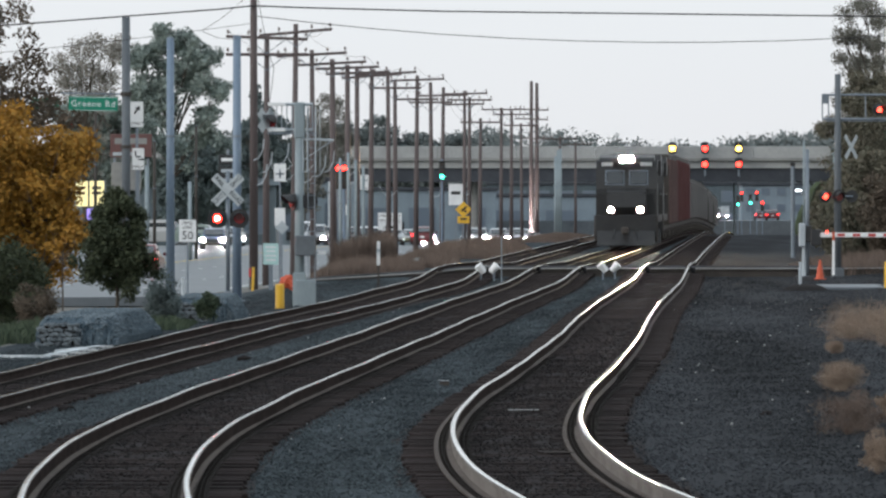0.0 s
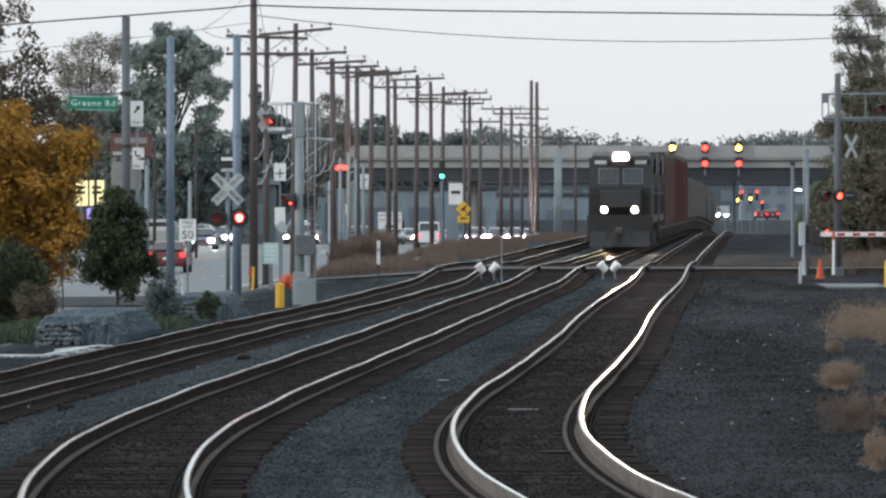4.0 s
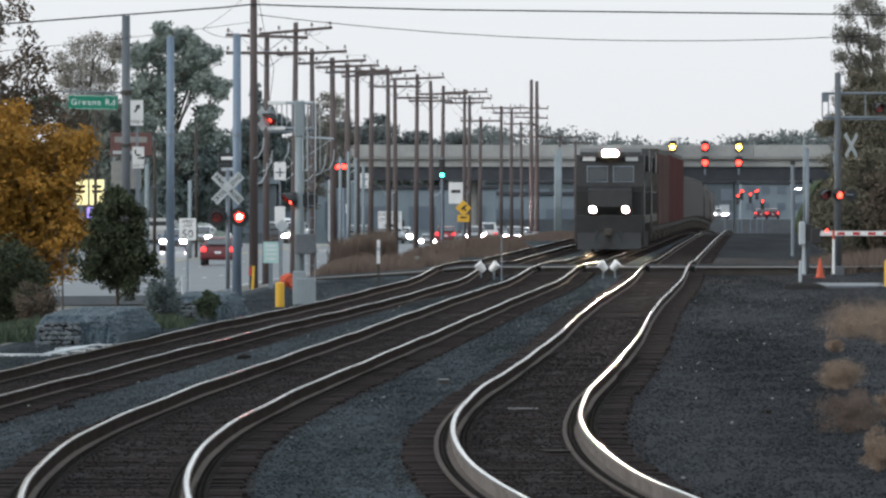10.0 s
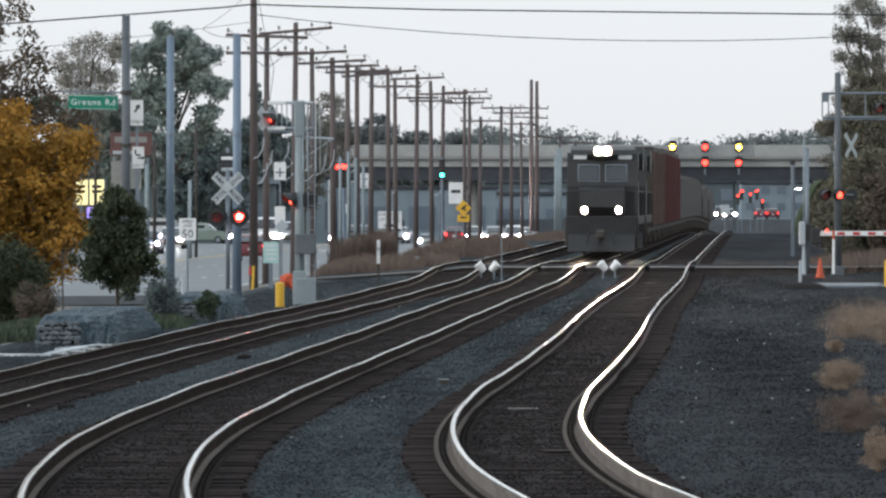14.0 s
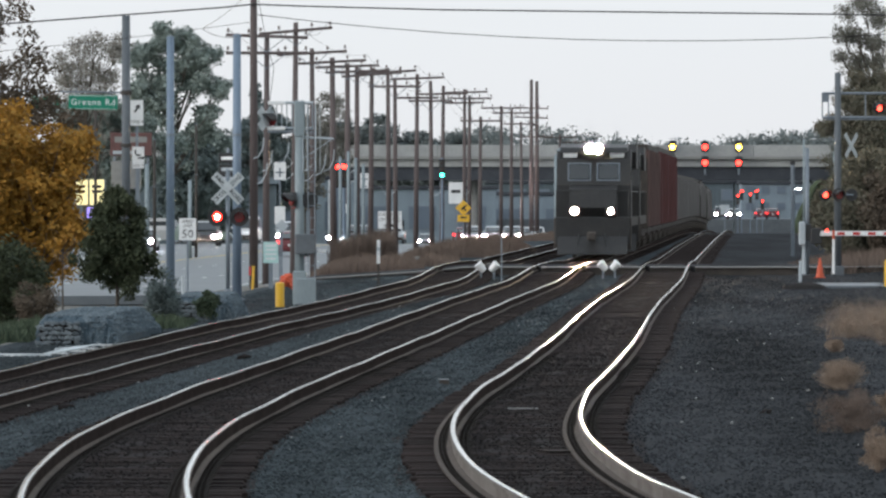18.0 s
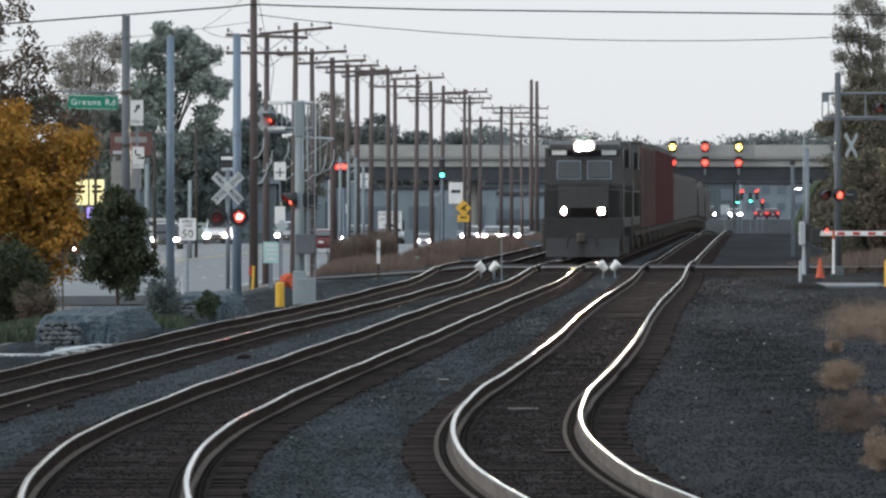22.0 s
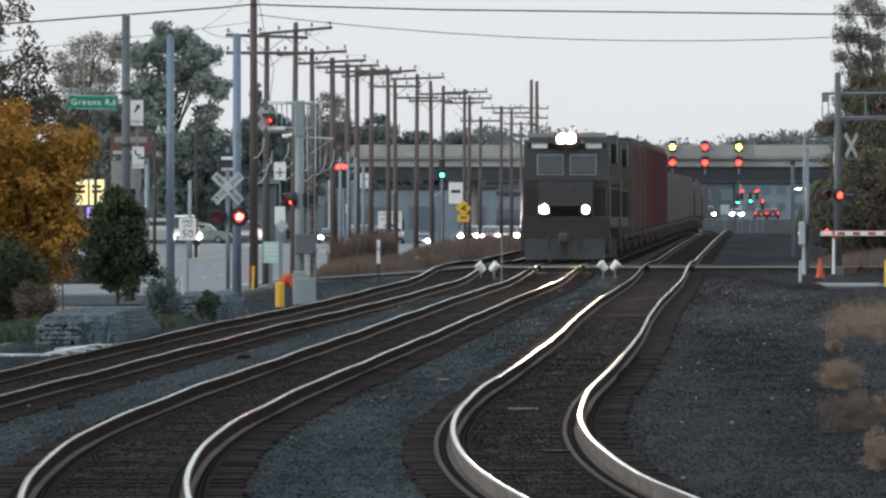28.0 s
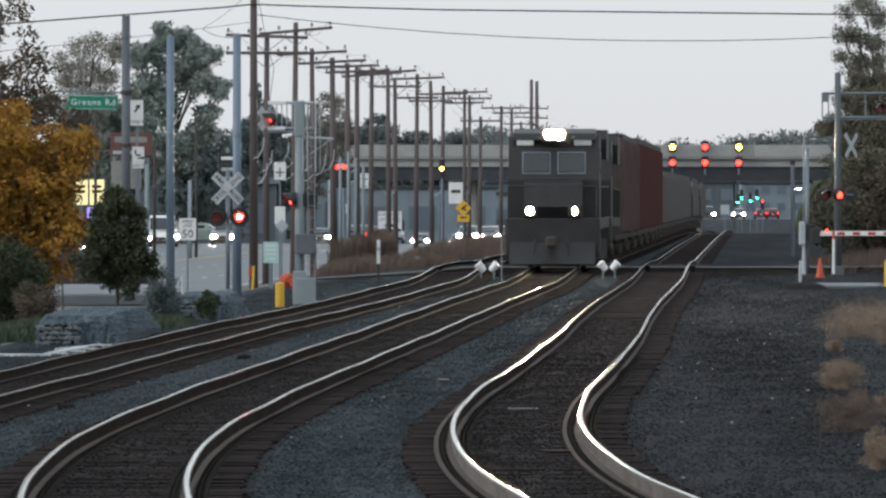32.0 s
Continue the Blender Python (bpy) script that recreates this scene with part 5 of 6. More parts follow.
thicket("weeds", "dry brown weeds on the bank", "weeds", 12.5, 20, 300, 330, 0.3, 0.8, 14000, REED, 8, 0.012)
# dry weeds on the gravel beside the main track
for x, y, r, h, n, m_, sd in [(5.89, 133.2, 0.27, 0.38, 60, DRYGRASS, 1), (4.93, 109.7, 0.28, 0.54, 40, REED, 2), (5.19, 111.3, 0.21, 0.41, 24, REED, 3), (7.94, 176.3, 0.52, 0.62, 80, DRYGRASS, 4), (8.78, 173.5, 0.95, 0.55, 150, DRYGRASS, 5), (7.03, 162.2, 0.18, 0.25, 20, DRYGRASS, 6), (4.58, 95.1, 0.17, 0.49, 34, DRYGRASS, 7), (9.55, 182.8, 0.95, 0.55, 130, DRYGRASS, 8), (5.78, 117.3, 0.15, 0.34, 22, DRYGRASS, 9), (8.30, 166.0, 0.31, 0.26, 24, DRYGRASS, 10)]:
    rs = np.random.default_rng(100 + sd)
    cen = [(rs.normal(0, 0.5) * r, rs.normal(0, 0.8) * r, abs(rs.normal(0.5, 0.22)) * h) for _ in range(n)]
    w = thing("dry_weed", "tangled dry tan weed on the gravel", "weed", pose(x, y, ground_z(x - middle_x(y), y)), group="dry weeds by the track")
    bm = B()
    for k in range(16):
        a, q = rs.uniform(0, 6.28), rs.uniform(0.3, 1.0)
        rod(bm, (0, 0, -0.05), (math.cos(a) * r * q, math.sin(a) * r * q, h * rs.uniform(0.5, 1.0)), 0.006, 0.003, 4)
    part("stems", bm, REED, w)
    part("foliage", leafmesh("foliage", leaves(cen, 150, r * 0.5, 0.024, rs, 0.7, 0.1), m_), m_, w)

# ---- rock walls ----


def rock_mesh(seed):
    rs = random.Random(seed)
    bm = B()
    bmesh.ops.create_icosphere(bm, subdivisions=1, radius=0.5)
    for v in bm.verts:
        v.co *= rs.uniform(0.6, 1.2)
        v.co.x = max(-0.45, min(0.45, v.co.x)) * 1.3
        v.co.z = max(-0.3, min(0.3, v.co.z))
    return mesh_of("rock", bm, BRICKISH)


ROCKS = [rock_mesh(i) for i in range(6)]


def rock_wall(label, x0, x1, y, z0, h, n, seed, stone_to=0.55, back=14.0, skew=0.03):
    """A stone-faced end with a long gravel bank that runs back from it beside the track."""
    rs = random.Random(seed)
    t = thing("rock_wall", label, "rock wall", pose((x0 + x1) / 2, y, z0))
    half = (x1 - x0) / 2
    bm = B()
    seg = 30
    prof = [(-0.3, -0.15), (-0.28, h * 0.3), (-0.2, h * 0.78), (0.25, h * 0.97), (back * 0.35, h * 1.04), (back * 0.8, h * 1.05), (back, h * 0.7), (back + 0.6, -0.15)]
    k = len(prof)
    vs = []
    for i in range(seg + 1):
        x = -half + 2 * half * i / seg
        u = min(i, seg - i) / seg
        e = min(1.0, (0.35 + 7 * u) ** 0.5) if i < seg / 2 else min(1.0, (0.1 + 6 * u) ** 0.6)
        for a, b in prof:
            vs.append(bm.verts.new((x + skew * max(a, 0), a + rs.uniform(-0.04, 0.04), b * e + rs.uniform(-0.025, 0.025) * (b > 0))))
    for i in range(seg):
        for j in range(k - 1):
            a = i * k + j
            bm.faces.new((vs[a], vs[a + k], vs[a + k + 1], vs[a + 1]))
    bm.faces.new([vs[j] for j in range(k)])
    bm.faces.new([vs[seg * k + j] for j in range(k - 1, -1, -1)])
    bmesh.ops.subdivide_edges(bm, edges=bm.edges, cuts=2, use_grid_fill=True)
    for v in bm.verts:
        v.co += Vector((rs.uniform(-1, 1), rs.uniform(-1, 1), rs.uniform(-1, 1))) * 0.014
    bmesh.ops.recalc_face_normals(bm, faces=bm.faces)
    part("mound", bm, WALLGRAVEL, t, "grey gravel bank behind the stones")
    # a dark sheet stands in for the shade in the gaps between stones
    part("backing", box(B(), -half * 0.9, -half + 2 * half * (stone_to - 0.05), -0.33, -0.29, 0, h * 0.7), FOULED, t, "dark sheet for the shade between the stones")
    courses = 5
    across = n // courses
    for c in range(courses):
        for q in range(across):
            ob = new("rock", ROCKS[rs.randrange(6)])
            ob.parent = t
            v = (q + rs.uniform(0.2, 0.8) + 0.5 * (c % 2)) / (across + 0.5)
            sc = 2 * half * stone_to / across * rs.uniform(0.95, 1.3)
            ob.matrix_basis = pose(-half + 2 * half * (0.02 + (stone_to - 0.02) * v), -0.37 + 0.02 * c, (c + 0.45) * h * 0.165 * min(1.0, 0.6 + 4 * v), rs.uniform(-18, 18), rs.uniform(-25, 25), rs.uniform(-30, 30)) @ Matrix.Scale(sc, 4)
    # loose gravel over the bank
    gravel = []
    while len(gravel) < 2600:
        a = back * rs.random() ** 1.5 - 0.28
        x = -half + 2 * half * rs.random()
        if a < 0.2 and x < -half + 2 * half * stone_to:
            continue
        u = min(x + half, half - x) / (2 * half)
        e = min(1.0, (0.35 + 7 * u) ** 0.5) if x < 0 else min(1.0, (0.1 + 6 * u) ** 0.6)
        zz = float(np.interp(a, [q[0] for q in prof], [q[1] for q in prof])) * e
        if a < -0.2:
            zz = rs.uniform(0, 0.78) * h * e
        gravel.append((x + skew * max(a, 0), a - 0.02, zz))
    gv_, gf_ = [], []
    for x, a, zz in gravel:
        o, r_ = len(gv_), rs.uniform(0.02, 0.045)
        gv_ += [(x + r_ * dx * rs.uniform(0.6, 1.3), a + r_ * dy * rs.uniform(0.6, 1.3), zz + r_ * dz * rs.uniform(0.5, 1.1)) for dx, dy, dz in ((1, 0, 0), (-1, 0, 0), (0, 1, 0), (0, -1, 0), (0, 0, 1), (0, 0, -1))]
        gf_ += [(o + p0, o + p1, o + p2) for p0, p1, p2 in ((0, 2, 4), (2, 1, 4), (1, 3, 4), (3, 0, 4), (2, 0, 5), (1, 2, 5), (3, 1, 5), (0, 3, 5))]
    tagged(part("gravel", raw("gravel", gv_, gf_, BANKSTONE), BANKSTONE, t, "loose bluish gravel"), "loose bluish gravel", kind="stuff")
    return t


BANKSTONE = mat("bank_gravel_stone", (0.05, 0.068, 0.082), (0.17, 0.205, 0.23), 0.5, 0.95, spread=0.6, spec=0.05)
WALLGRAVEL = mat("bank_gravel", (0.052, 0.078, 0.1), (0.12, 0.158, 0.185), 2.2, 0.95, bump=0.9, fine=0.5, spec=0.05, stain=0.3)
rock_wall("low retaining wall of rough grey stones and gravel", -8.0, -6.4, 178, -0.47, 0.57, 35, 1)
rock_wall("low retaining wall of rough grey stones beside the crossing", -6.2, -4.78, 208, -0.42, 0.58, 35, 2, 0.6, 6.0)
PALESLAB = mat("bleached_concrete", (0.62, 0.66, 0.68), (0.45, 0.49, 0.51), 1.5, 0.8, bump=0.2, spec=0.1)
for x0, y0, x1, y1, w, sd in ((-8.6, 165.8, -7.2, 165.8, 0.3, 1), (-7.35, 166.2, -6.72, 177.5, 0.22, 2), (-7.35, 171.2, -6.7, 176.0, 0.16, 3)):
    rs = random.Random(sd)
    bm = B()
    n = 18
    rim = []
    for k in range(n):
        a = 2 * math.pi * k / n
        u, v = 0.5 + 0.5 * math.cos(a), math.sin(a) * rs.uniform(0.55, 1.0)
        rim.append((x0 + (x1 - x0) * u + w * v * 0.5, y0 + (y1 - y0) * u + v * w, ground_z(x0 - middle_x(y0), y0) + 0.05))
    top = [bm.verts.new(p) for p in rim]
    low = [bm.verts.new((p[0], p[1], p[2] - 0.1)) for p in rim]
    bm.faces.new(top)
    for k in range(n):
        bm.faces.new((top[k], low[k], low[(k + 1) % n], top[(k + 1) % n]))
    bmesh.ops.recalc_face_normals(bm, faces=bm.faces)
    tagged(new("concrete_strip", mesh_of("concrete_strip", bm, PALESLAB)), "bleached broken concrete strip beside the loop track", "concrete", kind="structure")
slabs = thing("broken_concrete", "pale broken concrete pieces beside the loop track", "rubble")
for x, y, w in ((-7.3, 167, 0.35), (-7.0, 169.5, 0.3), (-6.95, 172, 0.4), (-6.75, 176, 0.3), (-7.6, 165.8, 0.25)):
    g = ground_z(x - middle_x(y), y)
    part("piece", box(B(), x, x + w, y, y + 1.0, g - 0.05, g + 0.03, 0.02), CONCRETE, slabs)

# ---- small things by the crossing ----
for x, y, z, h, r in ((-4.06, 225, -0.3, 0.58, 0.11), (12.6, 256, -0.1, 0.72, 0.1)):
    bl = thing("bollard", "yellow painted steel bollard with a rounded cap", "bollard", pose(x, y, z))
    part("tube", rod(B(), (0, 0, 0), (0, 0, h), r, n=16), YELLOW, bl, smooth=False)
    part("cap", ball(B(), (0, 0, h), r, 1, 1, 0.35, 12), YELLOW, bl, smooth=True)
yp = thing("marker_post", "thin yellow marker post with a red tag", "marker post", pose(-5.52, 262, -0.3))
part("shaft", rod(B(), (0, 0, 0), (0.03, 0, 0.74), 0.04, n=8), YELLOW, yp)
part("tag", box(B(), -0.11, -0.04, -0.02, 0.0, 0.46, 0.72, 0.01), REDPAINT, yp)
for x, y, h in ((-6.9, 240, 0.62), (10.9, 276, 0.5), (11.15, 282, 0.65)):
    wp = thing("marker_post", "short white marker post", "marker post", pose(x, y, ground_z(x - middle_x(y), y)))
    part("shaft", rod(B(), (0, 0, 0), (0, 0, h), 0.045, n=8), PALEPAINT, wp)
    part("cap", ball(B(), (0, 0, h), 0.046, 1, 1, 0.4, 8), PALEPAINT, wp)
mp_ = thing("marker_post", "white reflective post beside the loop track", "marker post", pose(-1.9, 266, -0.25))
part("shaft", box(B(), -0.05, 0.05, -0.02, 0.02, 0.72, 1.42, 0.01), WHITE, mp_)
part("stake", box(B(), -0.03, 0.03, -0.015, 0.015, 0, 0.715, 0.005), GRIME, mp_, "dark steel stake")
part("band", box(B(), -0.052, 0.052, -0.023, -0.021, 1.1, 1.2), PALEPAINT, mp_)
tp = thing("marker_post", "thin grey steel post between the tracks", "marker post", pose(1.75, 270, -0.2))
part("shaft", rod(B(), (0, 0, 0), (0, 0, 1.5), 0.022, n=6), GALV, tp)
part("foot", box(B(), -0.1, 0.1, -0.1, 0.1, 0, 0.04), GALV, tp)
net = thing("orange_netting", "crumpled orange safety netting on the gravel", "netting", pose(-4.34, 256, -0.25))
rs = random.Random(3)
for k in range(9):
    bm = B()
    bmesh.ops.create_icosphere(bm, subdivisions=2, radius=0.13)
    for v in bm.verts:
        v.co *= rs.uniform(0.6, 1.25)
    ob = part("fold", bm, ORANGE, net)
    ob.matrix_basis = pose(rs.uniform(-0.17, 0.15), rs.uniform(-0.1, 0.1), 0.1 + 0.42 * rs.random())
cone = thing("traffic_cone", "faded orange traffic cone by the crossing gate", "traffic cone", pose(11.8, 283, -0.1))
part("body", rod(B(), (0, 0, 0.03), (0, 0, 0.62), 0.13, 0.03, 14), ORANGE, cone)
part("base", box(B(), -0.18, 0.18, -0.18, 0.18, 0, 0.03, 0.01), ORANGE, cone)
mound = B()
bmesh.ops.create_uvsphere(mound, u_segments=16, v_segments=8, radius=1)
for v in mound.verts:
    v.co = (v.co.x * 0.75 + 0.05 * math.sin(v.co.y * 9), v.co.y * 1.6, v.co.z * 0.3 - 0.05)
gm_ = tagged(new("gravel_mound", mesh_of("gravel_mound", mound, FOULED)), "small dark heap of gravel at the road edge", "gravel heap")
gm_.matrix_basis = pose(10.5, 262, -0.28)
part("loose_stone", box(B(), 0.6, 0.72, 0.2, 0.3, 0.0, 0.12, 0.02), PALEPAINT, gm_)
tagged(new("pavement", mesh_of("pavement", box(B(), 10.6, 30, 262, 272, -0.4, -0.14, 0.04), ASPHALT)), "pale worn concrete apron beside the crossing", "pavement", kind="structure")
for x, y, s in ((1.2, 286, -1), (1.62, 287, 1), (5.15, 291, -1), (5.55, 292, 1)):
    ss = thing("switch_lamp", "small white hooded lamp on a short stand between tracks", "track lamp", pose(x, y, -0.2))
    part("stand", rod(B(), (0, 0, 0), (0, 0, 0.3), 0.03, n=8), GALV, ss)
    bm = rod(B(), (-0.1 * s, 0, 0.3), (0.1 * s, -0.05, 0.52), 0.1, 0.14, 12)
    part("hood", bm, WHITE, ss)
for x, y, s in ((-5.25, 125.9, 0.15), (-5.58, 107.8, 0.11), (4.26, 119.3, 0.09), (5.57, 111.3, 0.11), (-3.44, 156.5, 0.13)):
    bm = B()
    bmesh.ops.create_icosphere(bm, subdivisions=1, radius=s)
    for v in bm.verts:
        v.co *= random.Random(int(v.index + 40 * s * 100)).uniform(0.7, 1.2)
        v.co.z = max(-0.03, v.co.z * 0.6)
    cl_ = tagged(new("clod", mesh_of("clod", bm, FOULED)), "dark lump of old tar on the ballast", "rubble")
    cl_.matrix_basis = pose(x, y, ground_z(x - middle_x(y), y) + 0.02)
scrap = tagged(new("plate", mesh_of("plate", box(B(), -0.16, 0.16, -0.3, 0.3, 0, 0.012, 0.003), PLATE)), "flat rusty plate lying between the rails", "scrap")
scrap.matrix_basis = pose(1.25, 100.3, level(100.3) - 0.17, 0, 0, 12)
box_ = thing("litter", "small dark tin on the ballast", "litter", pose(0.02, 136, ground_z(0.02 - middle_x(136), 136)))
part("tin", box(B(), -0.07, 0.07, -0.05, 0.05, 0, 0.08, 0.01), GRIME, box_)
part("lid", box(B(), -0.07, 0.07, -0.05, 0.05, 0.081, 0.09), PALEPAINT, box_)
stick = tagged(new("plank", mesh_of("plank", box(B(), -0.2, 0.2, -0.06, 0.05, 0, 0.012, 0.003), CONCRETE)), "pale splintered plank between the rails", "plank")
stick.matrix_basis = pose(1.06, 119.6, level(119.6) - 0.185, 0, 0, 3)


def sign(label, x, y, z0, z1, w, h, panel, bars, post_r=0.03, words=(), ink=None, name="road_sign", turn=0, sway=0, arrows=()):
    """A sign panel on a post; bars are (x, z, half width, half height) of unreadable writing."""
    g = min(ground_z(x - middle_x(y), y), z0)
    t = thing(name, label, "road sign", pose(x, y, g))
    part("post", box(B(), -post_r, post_r, 0.0, 2 * post_r, 0, z1 - g - 0.02), GALV, t)
    cz = (z0 + z1) / 2 - g
    p = part("panel", box(B(), -w / 2, w / 2, -0.02, -0.004, -h / 2, h / 2, 0.004), panel, t)
    p.matrix_basis = pose(0, 0, cz, 0, turn, 0)
    for bx, bz, bw, bh in bars:
        part("text_bar", box(B(), bx - bw, bx + bw, -0.024, -0.021, bz - bh, bz + bh), ink or BLACK, p)
    for ax, az, size, spin in arrows:
        bm = B()
        outline = [(-0.035, -0.16), (0.035, -0.16), (0.035, 0.03), (0.1, 0.03), (0.0, 0.17), (-0.1, 0.03), (-0.035, 0.03)]
        c_, s_ = math.cos(radians(spin)), math.sin(radians(spin))
        pts = [(ax + size * (u * c_ + v * s_), az + size * (v * c_ - u * s_)) for u, v in outline]
        front = [bm.verts.new((u, -0.025, v)) for u, v in pts]
        back = [bm.verts.new((u, -0.021, v)) for u, v in pts]
        bm.faces.new(front)
        for k in range(7):
            bm.faces.new((front[k], back[k], back[(k + 1) % 7], front[(k + 1) % 7]))
        bmesh.ops.recalc_face_normals(bm, faces=bm.faces)
        part("arrow", bm, ink or BLACK, p)
    for wd, sz, wz in words:
        letters(p, wd, sz, 0, -0.023, wz, ink or BLACK)
    return t


sign("white speed limit sign reading 50 beside the road", -9.04, 320, 0.9, 1.68, 0.6, 0.78, WHITE, [], 0.035, [("SPEED", 0.15, 0.27), ("LIMIT", 0.15, 0.11), ("50", 0.42, -0.18)])
sign("pale teal notice on a wooden post beside the crossing", -5.03, 264, 0.5, 1.13, 0.44, 0.62, TEALSIGN, [(0, 0.2, 0.16, 0.03), (0, 0.08, 0.14, 0.025), (0, -0.05, 0.16, 0.025), (0, -0.18, 0.15, 0.03)], 0.06, ink=WHITE)
sign("small white notice board on a post", -5.05, 280, 1.58, 2.15, 0.33, 0.55, WHITE, [], 0.03)
sign("small white diamond sign back", -4.9, 275, 1.35, 1.75, 0.3, 0.3, PALEPAINT, [], 0.02, turn=45)
sign("white lane sign with a black arrow and the word only", -10.9, 322, 4.95, 5.9, 0.46, 0.9, WHITE, [], 0.05, [("ONLY", 0.17, -0.32)], arrows=[(0.0, 0.16, 1.0, 35)])
sign("white lane sign with black arrows and the word only", -10.82, 321, 3.45, 4.22, 0.42, 0.76, WHITE, [(-0.1, 0.2, 0.03, 0.08), (0.0, 0.08, 0.09, 0.03)], 0.05, [("ONLY", 0.15, -0.28)], arrows=[(0.1, -0.02, 0.7, 90)])
sign("white square sign with a dark plane symbol", -5.5, 305, 3.0, 3.62, 0.4, 0.6, WHITE, [(0, -0.05, 0.15, 0.025), (0, -0.05, 0.025, 0.15)], 0.03, ink=GALV)
sign("white lane sign with a black cross mark", -4.19, 482, 2.85, 3.71, 0.45, 0.81, WHITE, [(0, 0.1, 0.16, 0.035), (0, 0.1, 0.035, 0.25), (0, -0.3, 0.15, 0.035)], 0.04, ink=GALV)
sign("white sign board reading emergency stopping", -3.13, 533, 0.55, 1.58, 1.4, 1.02, WHITE, [(0, -0.34, 0.3, 0.09)], 0.05, [("EMERGENCY", 0.23, 0.32), ("STOPPING", 0.27, 0.02)])
sign("yellow diamond warning sign with a black symbol", 1.29, 571, 1.35, 2.1, 0.72, 0.72, YELLOW, [(0, 0.05, 0.06, 0.22), (0.08, 0.0, 0.16, 0.06)], 0.04, turn=45)
sign("yellow plate below a warning sign", 1.29, 570.6, 0.85, 1.3, 0.75, 0.45, YELLOW, [(0, 0.05, 0.2, 0.06)], 0.04)
sign("large pale panel sign beyond the pole row", 0.81, 576, 2.04, 3.30, 0.90, 1.35, WHITE, [(0, 0.1, 0.3, 0.1)], 0.06)
sign("small white road sign beyond the pole row", -4.50, 420, 1.66, 2.11, 0.30, 0.45, WHITE, [], 0.03)
sign("pale shield-shaped road sign beneath the overpass", 29.0, 930, 0.6, 1.6, 0.9, 1.0, PALEPAINT, [], 0.05)

# roadside business signs, their names as bars
SIGNYELLOW = glow("yellow_sign_light", (1.0, 0.88, 0.45), 0.75)
SIGNPURPLE = glow("violet_board_light", (0.4, 0.3, 1.0), 1.0)
PANELRED = mat("dark_red_sign_panel", (0.13, 0.055, 0.05), (0.095, 0.045, 0.042), 2, 0.6)
ys = thing("business_sign", "lit pale yellow business sign above a violet message board", "sign", pose(-26.96, 688, -2.13) @ Matrix.Scale(1.29, 4))
for s in (-0.95, 0.95):
    part("post", rod(B(), (s, 0.1, 0), (s, 0.1, 4.6), 0.07, n=8), GALV, ys)
for a, b in ((-0.9, -0.06), (0.06, 0.9)):
    pn = part("lit_panel", box(B(), a, b, -0.1, 0.05, 3.05, 4.55, 0.02), SIGNYELLOW, ys)
    for k in range(2):
        part("text_bar", box(B(), a + 0.12, b - 0.15, -0.106, -0.101, 3.75 - k * 0.0 + 0.3 * k, 3.93 + 0.3 * k), GRIME, pn)
vb = part("message_board", box(B(), -0.1, 0.75, -0.1, 0.05, 2.3, 2.9, 0.02), SIGNPURPLE, ys)
for k in range(3):
    part("text_bar", box(B(), 0.05, 0.6, -0.106, -0.101, 2.4 + 0.15 * k, 2.46 + 0.15 * k), WHITE, vb)
rs_ = thing("business_sign", "dark red pylon sign with pale lettering bars", "sign", pose(-23.8, 690, -2.04) @ Matrix.Scale(1.266, 4))
for s in (-1.0, 1.0):
    part("post", rod(B(), (s, 0.15, 0), (s, 0.15, 7.4), 0.08, n=8), GALV, rs_)
pn = part("panel", box(B(), -1.25, 1.25, -0.1, 0.1, 6.0, 7.4, 0.03), PANELRED, rs_)
part("text_bar", box(B(), -1.0, 0.95, -0.106, -0.101, 6.8, 7.15), DARKCONC, pn)
part("text_bar", box(B(), -1.1, 0.6, -0.106, -0.101, 6.1, 6.3), PALEPAINT, pn)
part("lower_panel", box(B(), -1.2, 0.6, -0.08, 0.08, 4.0, 5.7, 0.02), DARKCONC, rs_)
bs = thing("business_sign", "black stacked business sign with pale bars", "sign", pose(-12.6, 530, -1.1))
part("post", rod(B(), (0.0, 0.1, 0), (0, 0.1, 6.4), 0.09, n=8), GALV, bs)
for k, (m_, z_) in enumerate(((WHITE, 5.75), (PALEPAINT, 5.1), (PALEPAINT, 4.55))):
    pn = part("panel", box(B(), -0.55, 0.75, -0.08, 0.08, z_ - 0.26, z_ + 0.34, 0.02), BLACK, bs)
    part("text_bar", box(B(), -0.4, 0.6, -0.086, -0.081, z_ - 0.05, z_ + 0.14), m_, pn)


# ---- traffic lights ----
SWITCHED = []


def traffic_light(label, x, y, z, shows):
    # shows: for each lens, the spans of seconds in which its lamp is turned to the road
    """A three-lamp head hung from a span wire post."""
    t = thing("traffic_light", label, "traffic light", pose(x, y, z))
    g = ground_z(x - middle_x(y), y) - z
    part("post", rod(B(), (0, 0.35, g), (0, 0.35, 0.7), 0.07 if y < 900 else 0.035, n=8), BLUESTEEL, t)
    part("bracket", rod(B(), (0, 0.35, 0.6), (0, 0, 0.6), 0.03, n=6), GALV, t)
    part("housing", box(B(), -0.19, 0.19, -0.12, 0.12, -0.55, 0.62, 0.03), BLACK, t)
    for k, zz in enumerate((0.42, 0.04, -0.34)):
        lens = part("lens", rod(B(), (0, -0.15, zz), (0, -0.12, zz), 0.13, n=12), GRIME, t)
        if k in shows:
            bulb = part("bulb", reflector(rod(B(), (0, -0.003, 0), (0, 0.003, 0), 0.125, n=12), (REDLIT, AMBERLIT, GREENLIT)[k], GRIME), REDLIT, lens)
            bulb.matrix_basis = pose(0, -0.1535, zz)
